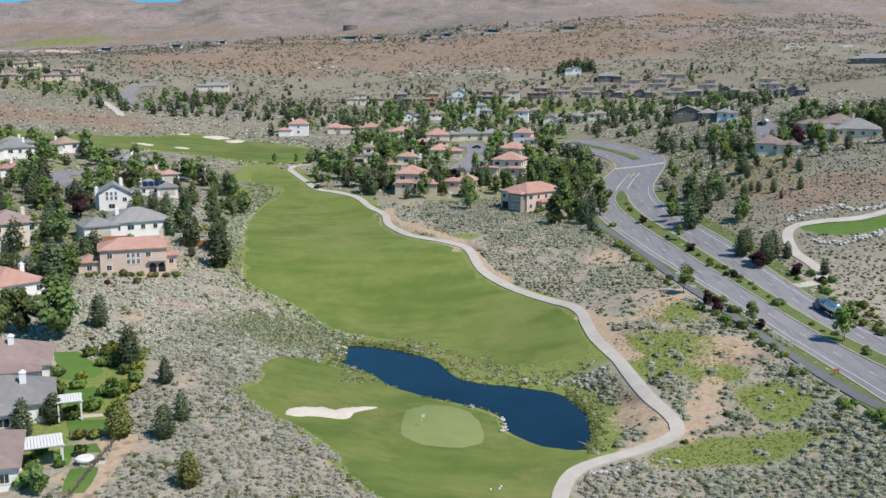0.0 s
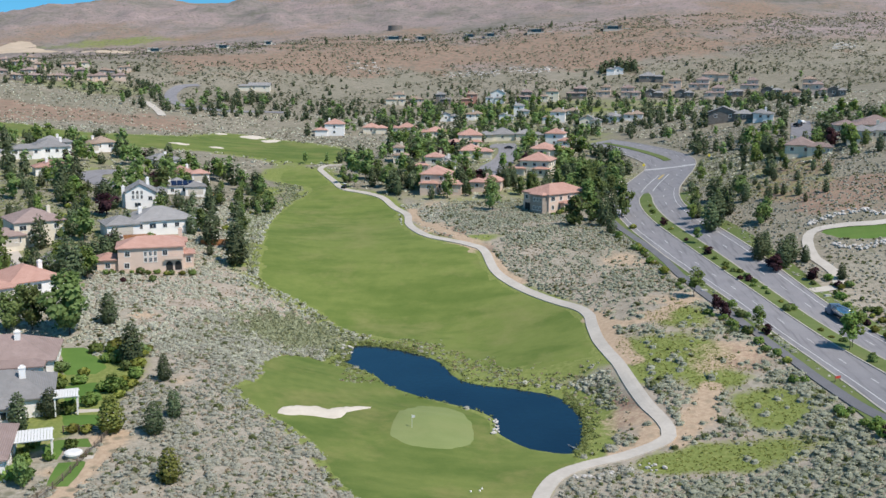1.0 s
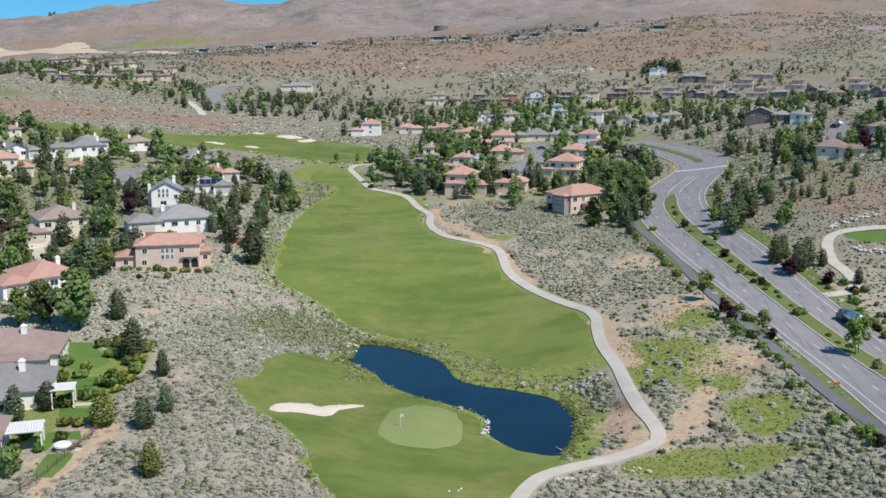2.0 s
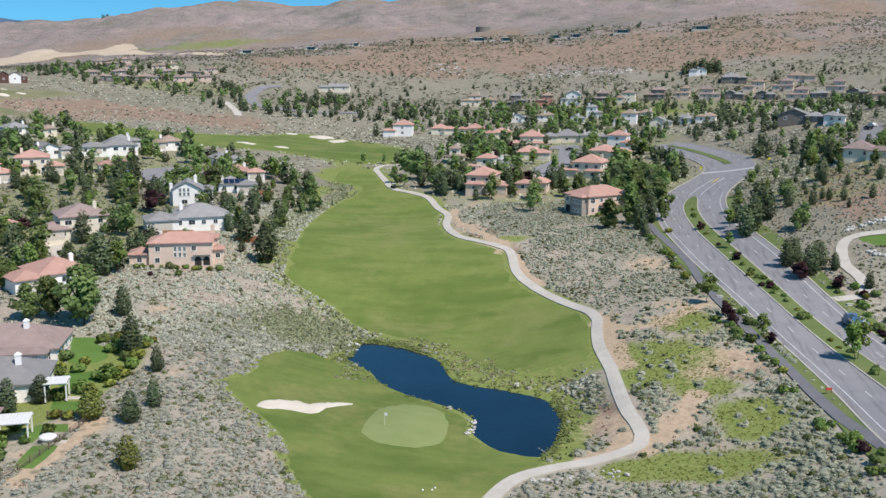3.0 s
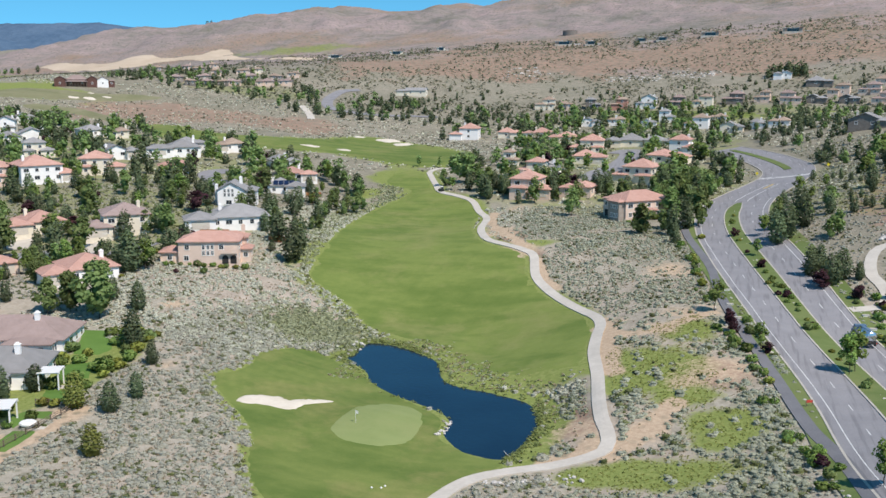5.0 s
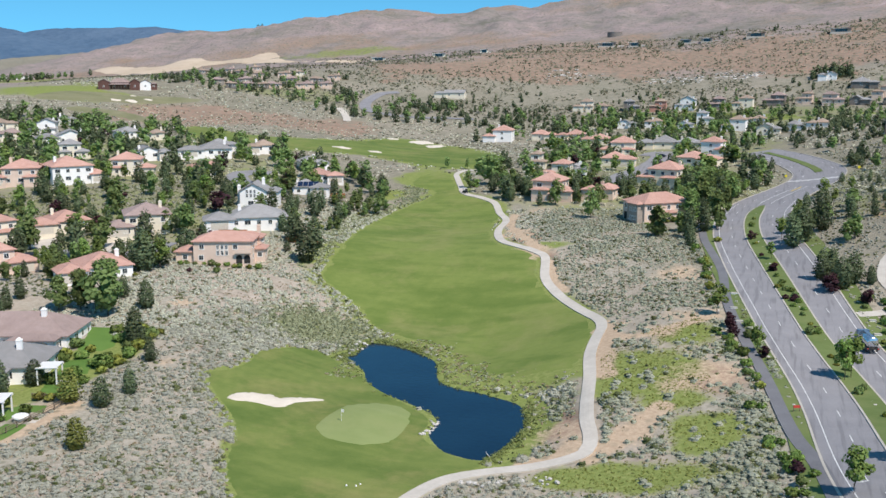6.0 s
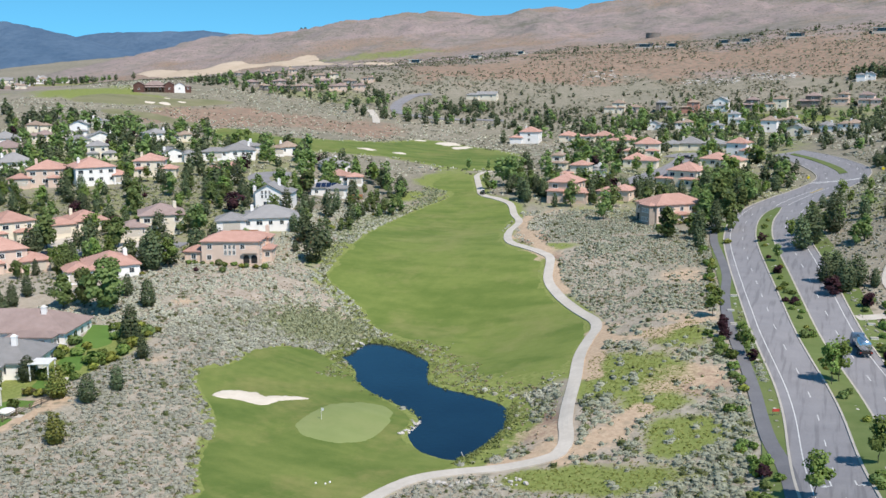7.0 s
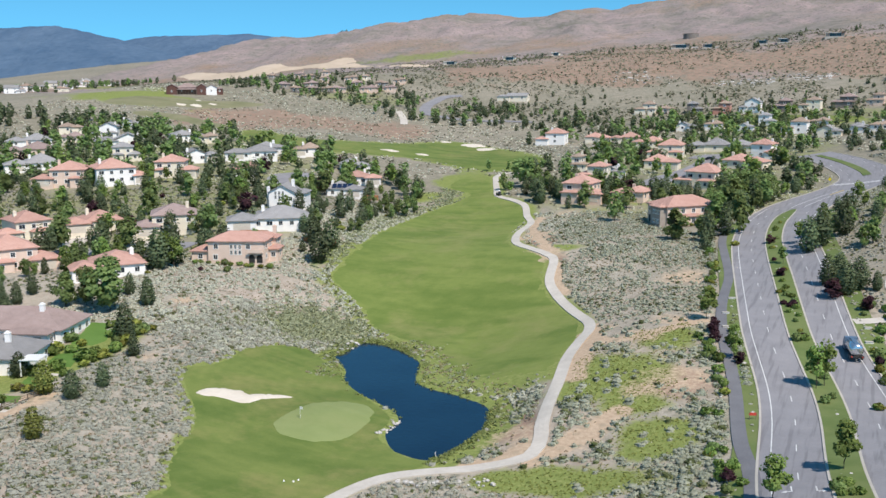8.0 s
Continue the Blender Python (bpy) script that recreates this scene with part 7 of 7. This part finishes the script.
# ---- wild scrub ----
def scrub_points(n, x0, y0, x1, y1, seed, cut=-0.1, scale=0.11):
    g = np.random.default_rng(seed)
    x, y = g.uniform(x0, x1, n), g.uniform(y0, y1, n)
    ok = open_ground(x, y) & (waves(x, y, scale, seed) + 0.6 * waves(x, y, scale * 3, seed + 1) > cut)
    for zones, thin in ((BARE, 0.8), (GRASSY, 0.95), (RED_SOIL, 0.2)):
        for zx, zy, rx, ry in zones:
            q = ((x - zx) / rx) ** 2 + ((y - zy) / ry) ** 2
            ok &= ~(g.uniform(size=n) < thin * np.clip(1.9 - 1.5 * q, 0, 1))
    for lawn in LAWNS:
        ok &= ~inside(np.array(list(zip(lawn[::2], lawn[1::2]))), x, y)
    ok &= ~((x < -58) & (y < 178) & (x > -110))
    for tr in TRACKS:
        ok &= line_distance(smooth_line(list(zip(tr[::2], tr[1::2])), step=3), x, y) > 1.5
    bankside = (x > -45) & (x < 34) & (y > 140) & (y < 226)
    d = line_distance(POND_LINE[::2], x, y, True)
    ok &= ~(bankside & ((d < 4) | ((y > 183) & (x > -24) & (d < 16)) | ((y < 152) & (x < 19) & (x > -8)) | ((y > 183) & (y < 200) & (x > 0)))) | (g.uniform(size=n) < 0.03)
    return x[ok], y[ok], g


for i, (n, box, cut, sides, rings, cards) in enumerate(((19000, (-62, 95, 62, 215), -0.65, 6, 2, 18), (32000, (-100, 178, 62, 345), -0.65, 5, 2, 9))):
    x, y, g = scrub_points(n, *box, 40 + i, cut)
    s = (0.6 + 1.25 * g.beta(1.4, 2.4, len(x))) * (1 + 0.3 * waves(x, y, 0.2, 3)) * np.where((x > 33) & (y < 220), 1.4, np.where(y > 215, 0.98, 1.1))
    pick = g.uniform(size=len(x)) < 0.86
    east = x > 26 - 0.35 * np.clip(y - 200, 0, 120) + 5 * waves(x, y, 0.08, 14)
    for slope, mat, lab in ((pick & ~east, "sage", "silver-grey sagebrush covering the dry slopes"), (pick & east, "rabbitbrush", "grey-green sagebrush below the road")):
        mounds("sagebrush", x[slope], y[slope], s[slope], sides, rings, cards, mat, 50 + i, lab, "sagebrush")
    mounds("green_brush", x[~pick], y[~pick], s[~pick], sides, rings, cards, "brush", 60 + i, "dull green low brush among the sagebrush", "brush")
    xs, ys, g = scrub_points(n // 2, *box, 70 + i, -0.6)
    tufts("dry_grass", xs, ys, g.uniform(0.25, 0.6, len(xs)), 6, "straw", 80 + i, "dry straw-coloured bunch grass between the sagebrush", "dry grass", 0.1)
x, y, g = scrub_points(20000, -340, 195, -100, 345, 47, -0.7, 0.08)
s = g.uniform(0.6, 1.5, len(x))
pick = g.uniform(size=len(x)) < 0.4
mounds("sagebrush", x[pick], y[pick], s[pick], 5, 2, 2, "sage", 56, "silver-grey sagebrush between the houses", "sagebrush")
mounds("green_brush", x[~pick], y[~pick], s[~pick], 5, 2, 2, "brush", 57, "green brush between the houses", "brush")
x, y, g = scrub_points(34000, 62, 120, 200, 470, 44, -0.8)
s = g.uniform(0.5, 1.4, len(x))
pick = g.uniform(size=len(x)) < 0.72
mounds("sagebrush", x[pick], y[pick], s[pick], 5, 2, 2, "sage", 52, "silver-grey sagebrush on the knoll", "sagebrush")
mounds("green_brush", x[~pick], y[~pick], s[~pick], 5, 2, 2, "brush", 58, "dull green brush on the knoll", "brush")
x, y, g = scrub_points(24000, -420, 340, 200, 640, 45, -0.4, 0.06)
s = g.uniform(0.6, 1.6, len(x))
pick = g.uniform(size=len(x)) < 0.6
tufts("sagebrush", x[pick], y[pick], s[pick], 5, "sage", 53, "distant grey-green sagebrush", "sagebrush")
tufts("green_brush", x[~pick], y[~pick], s[~pick], 5, "far_brush", 54, "distant green brush", "brush")
x, y, g = scrub_points(34000, -500, 640, 420, 1060, 46, -0.25, 0.04)
s = g.uniform(0.9, 2.3, len(x))
tufts("green_brush", x, y, s, 2, "far_brush", 55, "dark brush dotted over the far hillside", "brush")

# reeds round the pond
g = np.random.default_rng(77)
idx = g.integers(0, len(POND_LINE), 2600)
x = POND_LINE[idx, 0] + g.normal(0, 1.1, 2600)
y = POND_LINE[idx, 1] + g.normal(0, 1.1, 2600)
bank = ((x > 17.5) | ((y > 194) & (x < -10)) | ((y > 180) & (g.uniform(size=2600) < 0.12)) | (g.uniform(size=2600) < 0.03)) & ~((y < 156) & (x < 17))
wet = inside(POND_LINE, x, y) & (line_distance(POND_LINE, x, y, True) > 0.9)
ok = bank & ~wet
tufts("reeds", x[ok], y[ok], g.uniform(0.4, 1.0, ok.sum()), 10, "reed", 78, "green reeds and grass on the pond bank", "reeds", 1.2)

# white rock outcrops on the hillside
g = np.random.default_rng(91)
for ox, oy, rx, ry, n in ((-17, 820, 26, 16, 60), (22, 830, 14, 12, 40), (44, 822, 12, 10, 34), (-103, 835, 24, 22, 46), (283, 833, 14, 14, 60), (325, 829, 12, 8, 30)):
    vs, fs, k = [], [], 0
    for q in range(n):
        b = BOULDERS[q % 6]
        v = np.array([p.co[:] for p in b.vertices]) * g.uniform(0.9, 3.4) * (1.3, 1.0, 0.6)
        px, py = ox + g.normal(0, rx * 0.5), oy + g.normal(0, ry * 0.5)
        vs.append(v + (px, py, level(px, py)))
        fs += [tuple(i + k for i in p.vertices) for p in b.polygons]
        k += len(v)
    tagged(new("rock_outcrop", mesh_np("rock_outcrop", np.concatenate(vs), fs, M["rock"])), "scattered white rock outcrop on the dry hillside", "rocks", "", "stuff")

g = np.random.default_rng(177)
n = 1100
x, y = -42 + g.normal(0, 6.5, n), 214 + g.normal(0, 7.5, n)
ok = open_ground(x, y)
tufts("willow_brush", x[ok], y[ok], g.uniform(0.7, 1.9, ok.sum()), 18, "willow", 178, "tall grey-green willow brush above the pond", "brush", 0.5)

# weeds on the bank between the pond and the fairway
g = np.random.default_rng(301)
n = 5200
x, y = g.uniform(-26, 30, n), g.uniform(168, 216, n)
d = line_distance(POND_LINE[::2], x, y, True)
ok = ~inside(POND_LINE, x, y) & (d > 0.6) & (d < 9 + 5 * waves(x, y, 0.2, 8)) & ((y > 183) | (x > 18)) & (waves(x, y, 0.35, 9) > -0.35) & (line_distance(cart, x, y) > 2.2)
for nm, mat, lo, hi, sel, lab in (("bank_weeds", "reed", 0.3, 0.8, 0, "green weeds on the pond bank"), ("dry_weeds", "straw", 0.3, 0.7, 1, "dry brown weeds on the pond bank"), ("bank_brush", "willow", 0.3, 0.9, 2, "dull green brush on the pond bank")):
    q = ok & (np.arange(n) % 3 == sel)
    tufts(nm, x[q], y[q], g.uniform(lo, hi, q.sum()), 6, mat, 302 + sel, lab, "weeds", 1.5)

# fresh grass on the flats below the road
g = np.random.default_rng(401)
n = 9000
x, y = g.uniform(24, 58, n), g.uniform(134, 224, n)
near = np.full(n, 9.0)
for zx, zy, rx, ry in GRASSY[1:7]:
    near = np.minimum(near, ((x - zx) / rx) ** 2 + ((y - zy) / ry) ** 2)
ok = (near < 0.9 + 0.5 * waves(x, y, 0.4, 12)) & open_ground(x, y)
tufts("meadow_grass", x[ok], y[ok], g.uniform(0.16, 0.42, ok.sum()), 5, "meadow", 402, "fresh green meadow grass on the flats", "grass", 1.6)

# willow and grass strip along the western edge of the fairway
n = 1300
t = g.uniform(0, 1, n)
x = np.interp(t, [0, 0.2, 0.4, 0.6, 0.8, 1], [-62, -69, -75, -75, -72, -78]) + g.normal(0, 3.4, n)
y = 252 + 135 * t + g.normal(0, 2, n)
ok = open_ground(x, y)
tufts("willow_brush", x[ok], y[ok], g.uniform(0.5, 1.5, ok.sum()), 9, "willow", 79, "green willow brush along the fairway edge", "brush", 0.3)


# ---- small things beside and on the road ----
def utility_box(x, y, rot):
    ob = thing("utility_box", pose(x, y, level(x, y) + 0.1, 0, 0, rot), "low pale utility box in the grass verge", "utility box", "utility boxes")
    part("body", Shape().box(-0.7, -0.4, -0.2, 0.7, 0.4, 0.3).mesh("body", M["trim"]), ob)
    part("lid", Shape().box(-0.75, -0.45, 0.3, 0.75, 0.45, 0.38).mesh("lid", M["kerb"]), ob)


for ux, uy in ((52.7, 224.7), (54.2, 214.4), (52.2, 238.1), (80.5, 223.9), (80.8, 215.9)):
    utility_box(ux, uy, 14)


def turn_arrow(x, y, rot, bend):
    """A flat painted arrow with a bent head."""
    tip = [(bend * 0.6, -0.1), (bend * 1.3, 0.35), (bend * 0.6, 0.8)]
    bar = [(-0.09, -1.6), (0.09, -1.6), (0.09, 0.2), (-0.09, 0.2)]
    arm = [(-0.09, 0.2), (bend * 0.6, 0.25), (bend * 0.6, 0.45), (-0.09, 0.45)]
    verts, faces = [], []
    for shp in (bar, tip, arm):
        k = len(verts)
        m = pose(x, y, 0, 0, 0, rot)
        for a, c in shp:
            p = m @ Vector((a, c, 0))
            verts.append((p.x, p.y, level(p.x, p.y) + 0.158))
        faces.append(tuple(range(k, k + len(shp))))
    structure("turn_arrow", mesh_np("turn_arrow", verts, faces, M["paint"]), "white painted turn arrow on the asphalt", "road marking")


turn_arrow(72.6, 138.2, 188, 1.0), turn_arrow(75.6, 137.8, 188, -1.0)


def tee_marker(x, y):
    ob = thing("marker_stone", pose(x, y, level(x, y) + 0.07), "small white marker stone in the mown grass", "marker", "markers")
    part("dome", Shape().tube([(0, 0, -0.05), (0, 0, 0.1), (0, 0, 0.2), (0, 0, 0.24)], [0.16, 0.16, 0.11, 0.03], 10).mesh("dome", M["trim"], True), ob)


for mx, my in ((1.3, 132.6), (2.6, 133.2), (2.9, 134.1)):
    tee_marker(mx, my)


def golf_cart(x, y, rot):
    """An empty golf cart: tub, seat, windscreen, four posts and a roof."""
    ob = thing("golf_cart", pose(x, y, level(x, y) + 0.2, 0, 0, rot), "dark green golf cart with pale roof on the cart path", "golf cart")
    part("body", Shape().box(-0.6, -1.2, 0.28, 0.6, 1.1, 0.5).box(-0.6, -1.2, 0.5, 0.6, -0.3, 0.85).box(-0.55, 0.75, 0.5, 0.55, 1.15, 0.85).mesh("body", M["car_dark"]), ob)
    part("seat", Shape().box(-0.55, -0.35, 0.7, 0.55, 0.15, 0.86).box(-0.55, -0.45, 0.86, 0.55, -0.32, 1.25).mesh("seat", M["kerb"]), ob)
    part("roof", Shape().box(-0.62, -0.75, 1.82, 0.62, 0.85, 1.9).box(-0.5, -0.6, 1.9, 0.5, 0.7, 1.94).mesh("roof", M["trim"]), ob)
    part("windscreen", Shape().box(-0.52, 0.78, 0.9, 0.52, 0.8, 1.78).mesh("windscreen", M["glass"]), ob)
    for px in (-0.55, 0.55):
        for py in (-0.65, 0.76):
            part("post", Shape().box(px - 0.025, py - 0.025, 0.6, px + 0.025, py + 0.025, 1.83).mesh("post", M["dark"]), ob)
    wheel = Shape().tube([(-0.09, 0, 0), (0.09, 0, 0)], [0.24, 0.24], 12).mesh("wheel", M["rubber"])
    for wx in (-0.52, 0.52):
        for wy in (-0.85, 0.85):
            part("wheel", wheel, ob).location = (wx, wy, 0.24)


golf_cart(-53.9, 375.1, -131)
